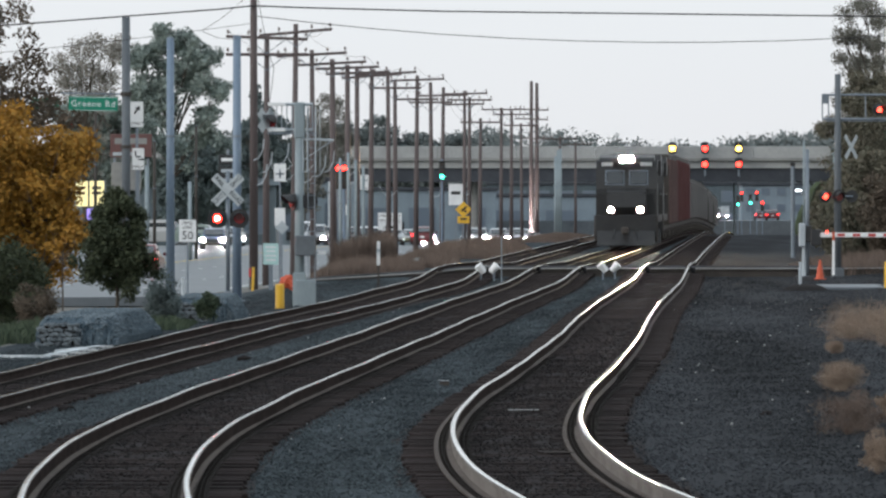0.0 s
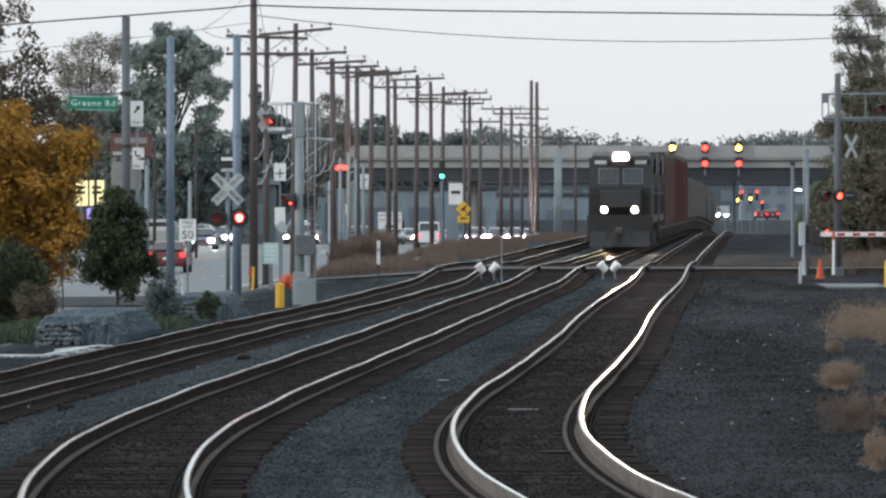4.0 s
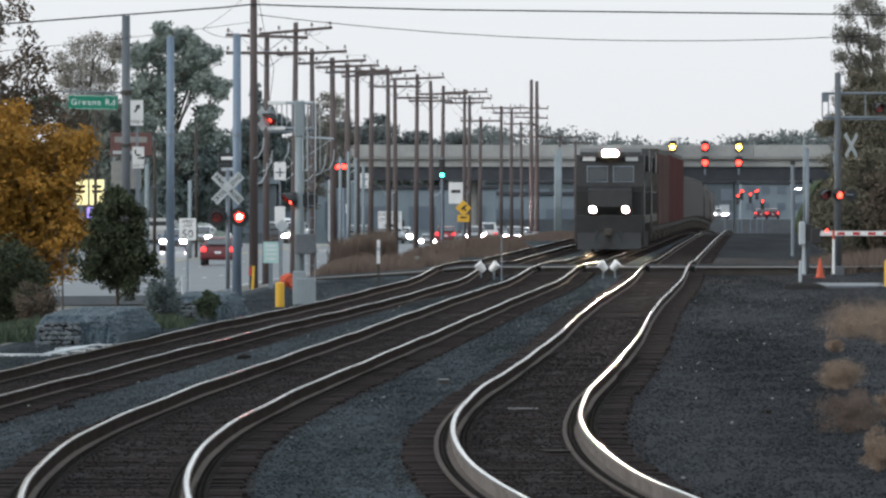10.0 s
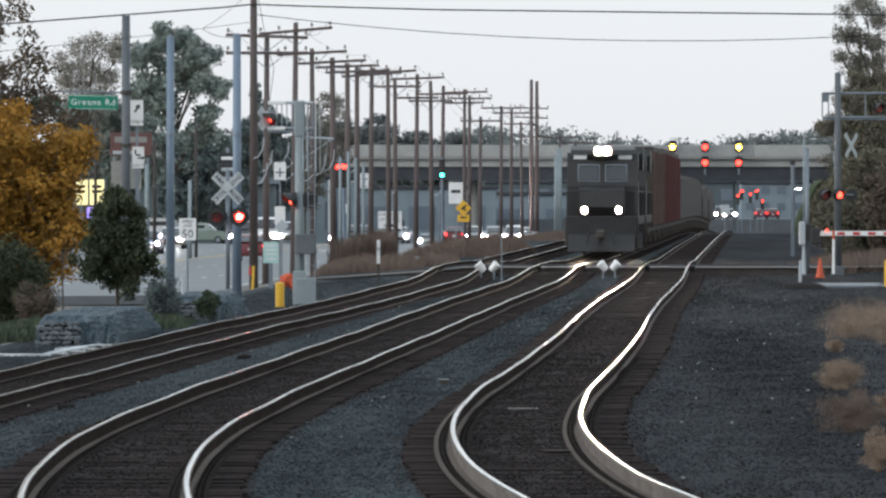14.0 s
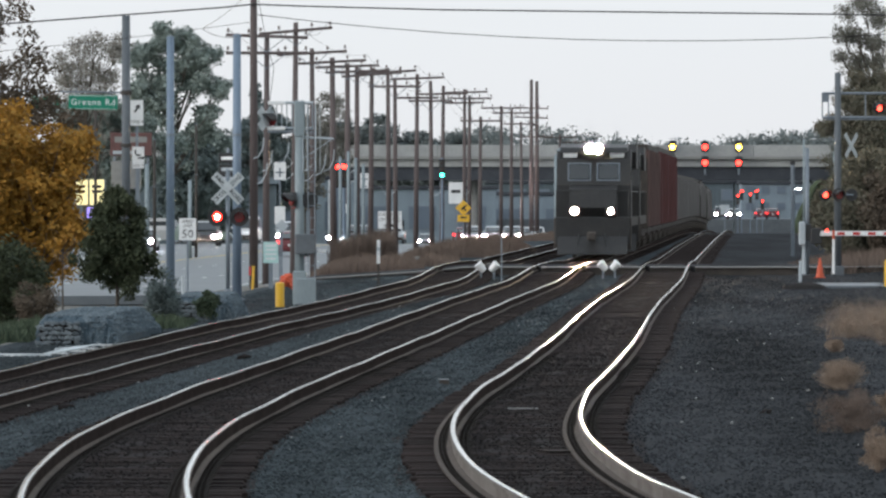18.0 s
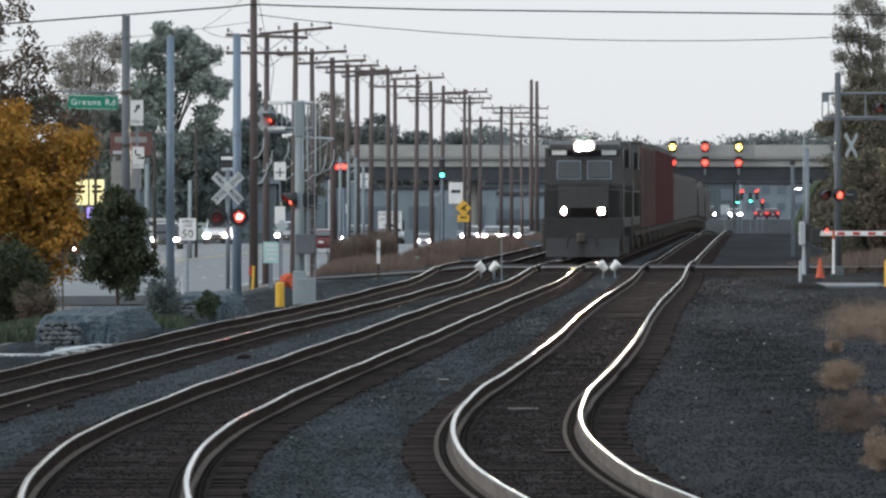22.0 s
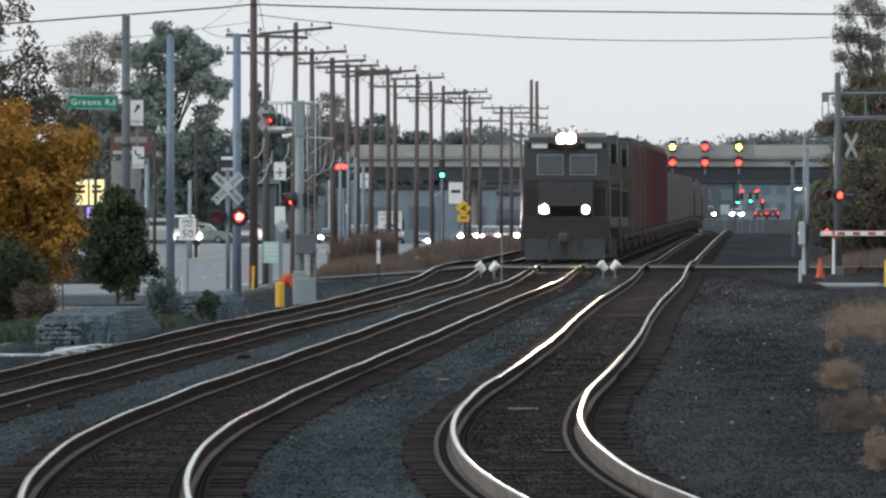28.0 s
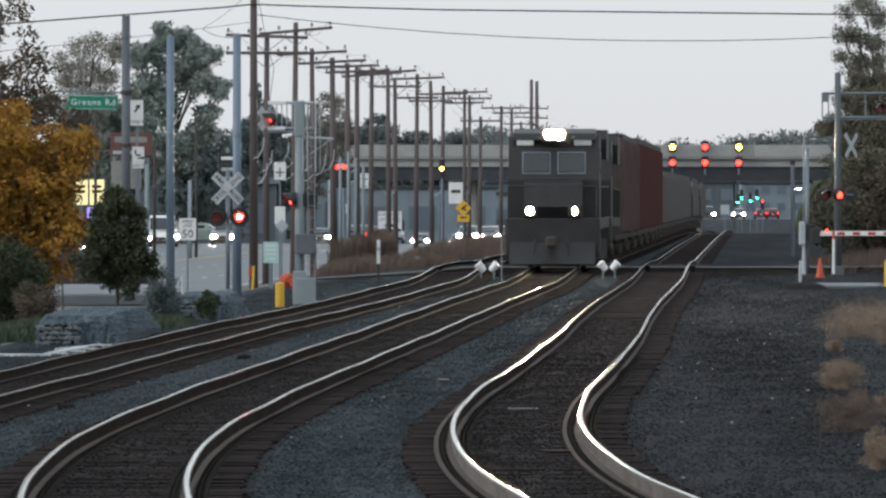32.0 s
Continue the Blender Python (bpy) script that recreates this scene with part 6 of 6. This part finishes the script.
            if shows[k]:
                SWITCHED.append((bulb, zz, shows[k]))
        part("visor", rod(B(), (0, -0.3, zz + 0.13), (0, -0.12, zz + 0.14), 0.05, n=6), BLACK, t)
    return t


traffic_light("traffic light showing red beside the road", -4.51, 412, 3.40, {0: []})
traffic_light("traffic light showing red beside the road", -4.87, 414, 3.40, {0: []})
traffic_light("traffic light showing green among the poles", -0.06, 545, 4.08, {1: [(31.3, 40)], 2: [(-9, 31.3)]})
for x, z in ((32.95, 2.1), (34.34, 2.25)):
    traffic_light("distant traffic light changing from red to green beyond the overpass", x, 1010, z, {0: [(4.1, 19.8)], 1: [(2.5, 4.1)], 2: [(-9, 2.5), (19.8, 40)]})
for x, z in ((33.4, 2.6), (35.1, 2.65)):
    traffic_light("distant traffic light changing from red to green beyond the overpass", x, 1011, z, {0: [(-9, 29.2)], 2: [(29.2, 40)]})
traffic_light("distant traffic light showing red beyond the overpass", 35.75, 1012, 1.5, {0: []})

# ---- cables ----


def cable(name, label, pts, r, material=WIRE, sag=0.0, category="cable"):
    """A hanging tube through the points."""
    bm = B()
    path = []
    for i in range(len(pts) - 1):
        a, b = Vector(pts[i]), Vector(pts[i + 1])
        n = 10
        for k in range(n):
            u = k / n
            p = a.lerp(b, u)
            p.z -= sag * 4 * u * (1 - u)
            path.append(p)
    path.append(Vector(pts[-1]))
    rings = []
    for i, p in enumerate(path):
        d = (path[min(i + 1, len(path) - 1)] - path[max(i - 1, 0)]).normalized()
        side = d.cross(Vector((0.13, 0.21, 0.97))).normalized()
        up = side.cross(d)
        rings.append([bm.verts.new(p + (side * math.cos(k * 1.2566) + up * math.sin(k * 1.2566)) * r) for k in range(5)])
    for a, b in zip(rings, rings[1:]):
        for k in range(5):
            bm.faces.new((a[k], a[(k + 1) % 5], b[(k + 1) % 5], b[k]))
    return tagged(new(name, mesh_of(name, bm, material)), label, category)


cable("overhead_cable", "thick black overhead cable strung across the tracks", [(-24, 266, 6.85), (-13, 266, 7.52), (-6.6, 266, 8.0), (-5.57, 265.85, 8.1), (-4.2, 266, 8.05), (0, 266, 7.94), (13, 266, 7.79), (26, 266, 7.68)], 0.024)
cable("overhead_cable", "thin black overhead cable sagging across the tracks", [(x, 266, 7.05 - 0.0743 * (x - 4.6) + 0.00508 * (x - 4.6) * (x + 5.5)) for x in (-5.5, -4, -2, 0, 2, 4, 6, 8, 10, 12, 14, 18, 22)], 0.013)
cable("overhead_cable", "thin service cable on the pole beside the road", [(-24, 268, 6.2), (-5.57, 266.2, 7.6)], 0.008, sag=0.3)
cable("overhead_cable", "thin service cable to the steel mast", [(-5.57, 266, 8.6), (-6.4, 240, 6.9), (-5.2, 229.1, 6.5)], 0.008, sag=0.1)
cable("overhead_cable", "drop cable hanging from the wooden pole", [(-5.45, 266, 8.4), (-4.9, 262, 6.2), (-5.1, 258, 4.4)], 0.01, sag=0.2)
span = [p for p in POLES if p[0] in (353, 374, 410, 449, 472, 509, 551, 594, 628, 680, 709)]
for (d0, h0, a0), (d1, h1, a1) in zip(span, span[1:]):
    for q in (-0.95, 0.95):
        z0_, z1_ = a0[0][0] + 0.27 + q * a0[0][1] * math.sin(radians(a0[0][2])), a1[0][0] + 0.27 + q * a1[0][1] * math.sin(radians(a1[0][2]))
        cable("line_wire", "thin wire strung between two poles", [(line_x(d0) + q * a0[0][1], d0, z0_), (line_x(d1) + q * a1[0][1], d1, z1_)], 0.007, sag=0.35)
for x, y, z in ((-4.5, 215, 3.7), (-4.3, 215, 3.4), (-4.42, 215, 3.1), (-3.9, 215, 3.6), (-3.0, 213, 3.3), (-2.8, 213, 3.4)):
    loop = cable("conduit_loop", "pale looped conduit", [(x, y, z - 0.35), (x + 0.12, y, z - 0.3), (x + 0.22, y, z - 0.1), (x + 0.24, y, z + 0.15)], 0.014, PALEPAINT)
    loop.parent = cant
    loop.matrix_parent_inverse = pose(-3.36, 212, -0.25).inverted()
    loop.pop('category', None)

# ---- buildings beyond the road ----
CLAD = mat("bluegrey_cladding", (0.085, 0.112, 0.13), (0.06, 0.08, 0.095), 0.5, 0.7, stretch=(3, 3, 0.3))
PALEBLUE = mat("pale_blue_wall", (0.2, 0.25, 0.29), (0.15, 0.19, 0.225), 0.4, 0.7)
TINROOF = mat("weathered_tin_roof", (0.11, 0.135, 0.15), (0.08, 0.1, 0.112), 0.5, 0.6, stretch=(3, 0.3, 1))


def building(label, x, y, z, w, d, h, wall, windows, storeys=1, pitched=False, columns=0):
    t = thing("building", label, "building", pose(x, y, z))
    part("wall", box(B(), -w / 2, w / 2, 0, d, -1.5, h, 0.03), wall, t)
    if pitched:
        part("roof", prism(B(), [(-0.5, h), (d / 2, h + 2.2), (d + 0.5, h)], -w / 2 - 0.4, w / 2 + 0.4), TINROOF, t)
    else:
        part("roof", box(B(), -w / 2 - 0.25, w / 2 + 0.25, -0.3, d + 0.3, h, h + 0.45, 0.05), ROOFANDSHADE, t)
    for f in range(storeys):
        for k in range(windows):
            cx = -w / 2 + w * (k + 0.5) / windows
            ww = w / windows * 0.28
            z0 = 0.9 + f * h / storeys
            win = part("window", box(B(), cx - ww, cx + ww, -0.06, 0.02, z0, z0 + h / storeys * 0.5, 0.01), GALV, t)
            part("pane", box(B(), cx - ww + 0.08, cx + ww - 0.08, -0.08, -0.062, z0 + 0.08, z0 + h / storeys * 0.5 - 0.08), HAZEPANE, win)
    for k in range(columns):
        cx = -w / 2 + w * (k + 0.5) / columns
        part("column", rod(B(), (cx, -1.2, -1.5), (cx, -1.2, h), 0.22, n=10), PALEPAINT, t)
    door = part("door", box(B(), -0.9, 0.9, -0.07, 0.0, 0, 2.1, 0.01), BLACK, t)
    part("handle", box(B(), 0.7, 0.75, -0.12, -0.071, 0.95, 1.15), GALV, door)
    return t


building("low blue-grey clad warehouse with a pitched roof", -30.0, 920, -2.15, 26, 30, 5.9, CLAD, 6, pitched=True)
building("low dark clad shop behind the roadside signs", -36, 640, -1.0, 18, 25, 4.6, CLAD, 5)
building("pale blue panelled building with a columned front", -16.6, 1010, -2.3, 14, 24, 6.6, PALEBLUE, 3, columns=7)
building("long pale blue commercial building beyond the overpass", -6, 1190, -2.8, 26, 30, 6.2, PALEBLUE, 4)
building("dark blue commercial building beyond the overpass", 16, 1230, -2.8, 22, 30, 5.4, PALEBLUE, 3)
building("pale tower block beyond the overpass", 47.5, 1300, -2.8, 9, 14, 7.0, PALEBLUE, 4, 3)
building("blue-grey depot beneath the overpass end", 58, 1260, -2.8, 14, 20, 5.6, PALEBLUE, 5, 2)
building("long grey warehouse far beyond the street", 30, 1500, -2.8, 46, 30, 7.4, CLAD, 12, 2)
street = tagged(new("far_street", mesh_of("far_street", box(B(), -10, 120, 1225, 1250, -3.2, -0.62), ASPHALT)), "raised grey cross street beyond the overpass", "road", kind="structure")
# pale steel posts among the pole row
for x, y, h in ((-4.56, 401, 4.18), (-4.28, 408, 4.46), (-4.01, 415, 4.18), (-3.67, 416, 3.91), (8.9, 700, 6.1), (9.25, 712, 6.3), (8.6, 690, 5.6), (-14.28, 510, 3.35), (-15.4, 470, 4.1), (41.5, 1040, 9.0), (37.0, 1150, 4.2)):
    g = ground_z(x - middle_x(y), y)
    plain_mast("slender pale steel post beside the road", x, y, g, h, 0.075 if y < 430 else 0.12, MASTGREY, "steel_post")
for x, y, z1 in ((-15.0, 470, 5.4), (-14.2, 520, 6.6), (-17.3, 450, 7.26)):
    plain_mast("dark steel lamp post beside the road", x, y, ground_z(-25, y), z1, 0.09, GRIME, "steel_post")
# slim mast with a lamp beside the far gate
lm = thing("lamp_post", "grey lamp post with a lit white lamp beside the line", "lamp post", pose(14.9, 385, -0.1))
part("shaft", rod(B(), (0, 0, 0), (0, 0, 3.9), 0.09, n=10), GALV, lm)
part("arm", rod(B(), (0, 0, 2.85), (0.22, 0, 2.9), 0.03, n=6), GALV, lm)
part("lamp", box(B(), 0.12, 0.36, -0.05, 0.05, 2.84, 2.9, 0.02), WHITELIT, lm)
part("camera_box", box(B(), -0.12, 0.1, -0.1, 0.1, 3.9, 4.08, 0.03), BLACK, lm)
# ---- road vehicles ----
PAINT = {}


def paint(name, c):
    if name not in PAINT:
        m = mat(name + "_car_paint", c, tuple(v * 0.9 for v in c), 0.7, 0.28, 0.2)
        m.node_tree.nodes["Principled BSDF"].inputs["Coat Weight"].default_value = 0.6
        PAINT[name] = m
    return PAINT[name]


def car(kind, colour, rgb, label, oncoming=True, lights=True):
    """A road vehicle; its front is at -y, its origin on the road below the middle."""
    t = thing({"sedan": "sedan_car", "suv": "suv_car", "van": "van"}[kind], label, "van" if kind == "van" else "car")
    m = paint(colour, rgb)
    if kind == "sedan":
        L, h, hw = 4.6, 1.45, 0.9
        low = [(-2.3, 0.28), (-2.28, 0.62), (-2.1, 0.76), (-0.95, 0.92), (1.45, 0.98), (2.2, 0.95), (2.3, 0.6), (2.25, 0.28)]
        top = [(-0.95, 0.9), (-0.2, 1.38), (0.3, 1.45), (0.95, 1.42), (1.65, 0.96)]
    elif kind == "suv":
        L, h, hw = 4.7, 1.78, 0.95
        low = [(-2.35, 0.32), (-2.33, 0.8), (-2.15, 0.98), (-1.1, 1.1), (2.3, 1.12), (2.35, 0.6), (2.3, 0.32)]
        top = [(-1.1, 1.08), (-0.45, 1.68), (0.2, 1.78), (1.95, 1.74), (2.28, 1.1)]
    else:
        L, h, hw = 5.4, 2.2, 1.0
        low = [(-2.7, 0.32), (-2.7, 0.85), (-2.45, 1.05), (-1.75, 1.2), (2.65, 1.2), (2.7, 0.6), (2.65, 0.32)]
        top = [(-1.75, 1.18), (-1.1, 2.05), (-0.6, 2.2), (2.5, 2.18), (2.66, 1.18)]
    body = prism(B(), low, -hw, hw)
    bmesh.ops.bevel(body, geom=[e for e in body.edges if abs(e.verts[0].co.x - e.verts[1].co.x) < 0.01], offset=0.06, segments=2, affect="EDGES")
    part("body", body, m, t)
    cab = prism(B(), top, -hw * 0.86, hw * 0.86)
    for v in cab.verts:
        if v.co.z > h * 0.8:
            v.co.x *= 0.86
    part("cabin", cab, m, t)
    y0, z0, y1, z1 = top[0][0], top[0][1], top[1][0], top[1][1]
    ws = prism(B(), [(y0 + 0.03, z0 + 0.06), (y1 - 0.02, z1 - 0.04), (y1 - 0.05, z1 - 0.02), (y0 - 0.02, z0 + 0.09)], -hw * 0.72, hw * 0.72)
    part("windscreen", ws, PANE, t)
    yb, zb, yt, zt = top[-1][0], top[-1][1], top[-2][0], top[-2][1]
    rw = prism(B(), [(yb - 0.02, zb + 0.08), (yt + 0.0, zt - 0.06), (yt + 0.04, zt - 0.04), (yb + 0.03, zb + 0.1)], -hw * 0.68, hw * 0.68)
    part("rear_window", rw, PANE, t)
    for s in (-1, 1):
        sw = box(B(), s * hw * 0.8 - 0.015, s * hw * 0.8 + 0.045 * 1, y1 + 0.15, yt - 0.15, z0 + 0.08, z1 - 0.12, 0.01)
        part("side_window", sw, PANE, t)
        part("headlight", box(B(), s * (hw - 0.22) - 0.15, s * (hw - 0.22) + 0.15, low[0][0] - 0.05, low[0][0] + 0.12, 0.58, 0.73, 0.03), CARLIGHT if lights and oncoming else PALEPAINT, t)
        part("tail_light", box(B(), s * (hw - 0.18) - 0.12, s * (hw - 0.18) + 0.12, L / 2 - 0.1, L / 2 + 0.03, 0.72, 0.92, 0.02), TAILLIGHT if lights else REDOFF, t)
        part("mirror", box(B(), s * (hw + 0.1) - 0.09, s * (hw + 0.1) + 0.09, y0 + 0.3, y0 + 0.42, z0 + 0.02, z0 + 0.16, 0.02), m, t)
        for y in (low[0][0] + 0.85, L / 2 - 0.9):
            wh = part("wheel", rod(B(), (s * (hw - 0.2), y, 0.33), (s * (hw + 0.01), y, 0.33), 0.33, n=16), BLACK, t)
            part("rim", rod(B(), (s * (hw - 0.0), y, 0.33), (s * (hw + 0.02), y, 0.33), 0.2, n=12), GALV, wh)
    part("front_bumper", box(B(), -hw * 0.92, hw * 0.92, low[0][0] - 0.08, low[0][0] + 0.1, 0.3, 0.5, 0.04), GRIME, t)
    part("rear_bumper", box(B(), -hw * 0.92, hw * 0.92, L / 2 - 0.08, L / 2 + 0.07, 0.32, 0.55, 0.04), m, t)
    part("number_plate", box(B(), -0.16, 0.16, L / 2 + 0.071, L / 2 + 0.08, 0.6, 0.72), WHITE, t)
    part("grille", box(B(), -0.45, 0.45, low[0][0] - 0.03, low[0][0] + 0.05, 0.52, 0.7, 0.02), BLACK, t)
    return t


def on_road(d, s, away=False, z=None):
    slope = (middle_x(d + 1) - middle_x(d - 1)) / 2
    return pose(middle_x(d) + s, d, (ground_z(-20, d) + 0.035) if z is None else z, 0, 0, -math.degrees(math.atan(slope)) + (180 if away else 0))


RED, SILVER, WHITEP, DARKP, BLUEP, GREENP = (0.12, 0.011, 0.014), (0.35, 0.37, 0.38), (0.7, 0.71, 0.72), (0.03, 0.032, 0.036), (0.05, 0.08, 0.16), (0.2, 0.25, 0.23)
TRAFFIC = [
    (car("sedan", "silver", SILVER, "silver sedan with its headlights on"), -33, False, [(0, 670), (2, 659), (6, 653), (8, 650), (10, 634), (12, 619), (14, 604), (17, 584), (25, 511), (32, 450)]),
    (car("suv", "dark", DARKP, "dark sport utility car with bright headlights"), -33, False, [(0, 813), (2, 785), (6, 744), (10, 731), (12, 705), (16.5, 657), (17.3, 648), (18.1, 639), (18.9, 630), (19.7, 622), (21.3, 605), (22.1, 598), (23.7, 583), (25.3, 569), (32, 520)]),
    (car("sedan", "blue", BLUEP, "dark blue sedan with bright headlights"), -31, False, [(0, 617), (2, 608), (6, 602), (10, 577), (14, 551), (32, 446)]),
    (car("van", "white", WHITEP, "white van with its headlights on"), -35, False, [(0, 812), (12, 766), (17, 731), (19, 714), (21, 690), (22.1, 686), (22.9, 681), (23.7, 676), (25.3, 667), (27.5, 651), (28.1, 646), (29.3, 638), (30.5, 633), (31.1, 630), (32, 623)]),
    (car("sedan", "red", RED, "dark red sedan driving away with tail lights lit", False), -21, True, [(0, 404), (2, 413), (6, 434), (8, 447), (10, 461), (12, 476), (14, 490), (17, 519), (21, 559), (23, 570), (25, 579), (28, 600), (32, 642)]),
    (car("suv", "white", WHITEP, "white sport utility car driving away with tail lights lit", False), -17, True, [(0, 545), (2, 590), (6, 680), (12, 800), (32, 1200)]),
    (car("suv", "silver", SILVER, "silver sport utility car with its headlights on"), -32, False, [(0, 773), (17, 730), (23, 727), (25, 704), (28, 673), (31, 666), (32, 646)]),
    (car("sedan", "dark", DARKP, "dark sedan with its headlights on in far traffic"), -33, False, [(0, 844), (16, 833), (28, 815), (31, 807), (32, 802)]),
    (car("sedan", "red", RED, "red sedan driving away in the far traffic", False), -20, True, [(0, 700), (16, 780), (32, 860)]),
]
far_light = car("sedan", "silver", SILVER, "silver sedan queueing in far traffic with headlights on")
TRAFFIC.append((far_light, -25, False, [(0, 800), (16, 770), (32, 735)]))
for k, (d, s) in enumerate(((742, -17.6), (758, -16.4), (750, -14.6), (776, -14.4), (798, -15.4), (985, -27), (960, -30), (880, -32))):
    TRAFFIC.append((copy_thing(far_light, pose(0, 0, 0)), s, False, [(0, d + 14), (16, d + 3), (32, d - 10)]))
for kind, col, rgb, lab, x, y, turn in (("suv", "pale_green", GREENP, "pale green sport utility car parked beyond the road", -20.4, 768, 80), ("van", "pale_grey", (0.3, 0.31, 0.32), "pale grey van parked beyond the road", -24.2, 775, 70), ("sedan", "silver", SILVER, "silver sedan standing in the far traffic queue", -3.9, 700, 0), ("sedan", "dark", DARKP, "dark sedan standing in the far traffic queue", -6.4, 690, 0)):
    c_ = car(kind, col, rgb, lab, True, False)
    c_.matrix_basis = pose(x, y, ground_z(-20, y) + 0.035, 0, 0, turn)
CROSS = [
    (car("sedan", "silver", SILVER, "silver sedan with headlights on at the far cross street"), [(0, 36.6), (8, 37.0), (14.5, 39.1), (22, 39.7), (32, 40.2)]),
    (car("suv", "dark", DARKP, "dark sport utility car with headlights on at the far cross street"), [(0, 38.0), (18, 37.96), (22, 36.3), (32, 36.2)]),
]
tail = car("sedan", "red", RED, "red sedan waiting at the far cross street with tail lights lit", False)
tail.matrix_basis = pose(43.3, 1232, -0.62, 0, 0, 180)
waiting = car("sedan", "dark", DARKP, "dark sedan waiting before the lowered crossing gate", False)
copy_thing(tail, pose(45.0, 1236, -0.62, 0, 0, 180))

# ---- a small moth that flies past close to the lens ----
MOTHWING = mat("pale_moth_wing", (0.5, 0.42, 0.3), (0.36, 0.3, 0.2), 200, 0.8)
moth = thing("moth", "small pale tan moth in flight", "moth")
part("body", ball(B(), (0, 0, 0), 0.0028, 2.2, 0.8, 0.8, 8), BARK, moth)
for s in (-1, 1):
    wing = B()
    vs = [wing.verts.new(p) for p in ((-0.003, 0, 0), (-0.007, s * 0.006, 0.011), (0.003, s * 0.008, 0.013), (0.004, 0, 0), (-0.003, s * 0.0004, -0.0002), (-0.007, s * 0.0064, 0.0108), (0.003, s * 0.0084, 0.0128), (0.004, s * 0.0004, -0.0002))]
    for q in ((0, 1, 2, 3), (7, 6, 5, 4), (0, 4, 5, 1), (1, 5, 6, 2), (2, 6, 7, 3), (3, 7, 4, 0)):
        wing.faces.new([vs[i] for i in q])
    part("wing", wing, MOTHWING, moth)
    hind = B()
    vs = [hind.verts.new(p) for p in ((0.0, 0, 0), (0.001, s * 0.004, -0.006), (0.008, s * 0.005, -0.005), (0.005, 0, 0), (0.0, s * 0.0004, 0.0002), (0.001, s * 0.0044, -0.0058), (0.008, s * 0.0054, -0.0048), (0.005, s * 0.0004, 0.0002))]
    for q in ((0, 1, 2, 3), (7, 6, 5, 4), (0, 4, 5, 1), (1, 5, 6, 2), (2, 6, 7, 3), (3, 7, 4, 0)):
        hind.faces.new([vs[i] for i in q])
    part("hind_wing", hind, MOTHWING, moth)
MOTH = [(0.0, -0.9, 2.6), (6.9, -0.62, 2.56), (7.4, -0.352, 2.50), (7.6, -0.26, 2.474), (7.9, -0.105, 2.394), (8.0, -0.05, 2.368), (8.1, 0.006, 2.341), (8.2, 0.066, 2.317), (8.3, 0.126, 2.299), (8.4, 0.18, 2.28), (8.5, 0.225, 2.255), (8.6, 0.263, 2.232), (8.7, 0.298, 2.196), (9.2, 0.5, 2.08), (32.0, 1.6, 2.2)]


def motions():
    """All that moves."""
    for ob, back, length in TRAIN:
        walk(ob, [(t, on_track(front_at(t) + back, length)) for t in (0, 4, 8, 12, 16, 20, 24, 28, 32)])
    for ob, s, away, path in TRAFFIC:
        walk(ob, [(t, on_road(d, s, away)) for t, d in path])
    for k, (ob, path) in enumerate(CROSS):
        walk(ob, [(t, pose(x, 1231 + 5 * k, -0.62)) for t, x in path])
    walk(waiting, [(t, pose(x, 305, level(306) - 0.92 + 0.012, 0, 0, 90)) for t, x in ((0, -60), (22, -26), (26, -15), (28, -12.6), (32, -12.0))])
    # lamps that blink in turn: 1.487 s for the pair
    for bulb, phase in FLASHERS:
        rows_ = []
        for n in range(-1, 23):
            on = 1.27 + 1.487 * n + 0.7435 * phase
            off = on + 0.7435
            for t, a in ((on - 0.05, 180), (on - 0.0167, 120), (on + 0.0167, 60), (on + 0.05, 0), (off - 0.05, 0), (off - 0.0167, 60), (off + 0.0167, 120), (off + 0.05, 180)):
                if 0 < t < 32:
                    rows_.append((t, pose(0, -0.0535, 0, 0, 0, a)))
        first = rows_[0][1] if rows_ else pose(0, -0.0535, 0)
        rows_ = [(0.0, first)] + rows_ + [(32.0, rows_[-1][1])]
        walk(bulb, rows_)
    # ditch lights: steady at first, then swelling and fading in turn every 1.163 s
    for lamp, s in DITCH:
        rows_ = [(0.0, pose(s * 0.72, 0.28, 1.87)), (11.2, pose(s * 0.72, 0.28, 1.87))]
        for n in range(108):
            t = 11.4 + n * 0.19
            swell = 0.5 + 0.5 * math.cos(2 * math.pi * (t - 20.1) / 1.163) * -s
            rows_.append((t, pose(s * 0.72, 0.28, 1.87, 0, 0, 62 * (1 - swell))))
        walk(lamp, rows_ + [(32.0, rows_[-1][1])])
    for bulb, zz, spans in SWITCHED:
        rows_ = [(0.0, pose(0, -0.1535, zz, 0, 0, 0 if any(a <= 0 < b for a, b in spans) else 180))]
        for a, b in spans:
            for at_, seq in ((a, (180, 120, 60, 0)), (b, (0, 60, 120, 180))):
                if 0 < at_ < 32:
                    rows_ += [(at_ + 0.0334 * (k - 1.5), pose(0, -0.1535, zz, 0, 0, v)) for k, v in enumerate(seq)]
        walk(bulb, rows_ + [(32.0, rows_[-1][1])])
    walk(moth, [(t, pose(x, 8.0, zz, 0, 25 * math.sin(t * 40), 0)) for t, x, zz in MOTH])


motions()
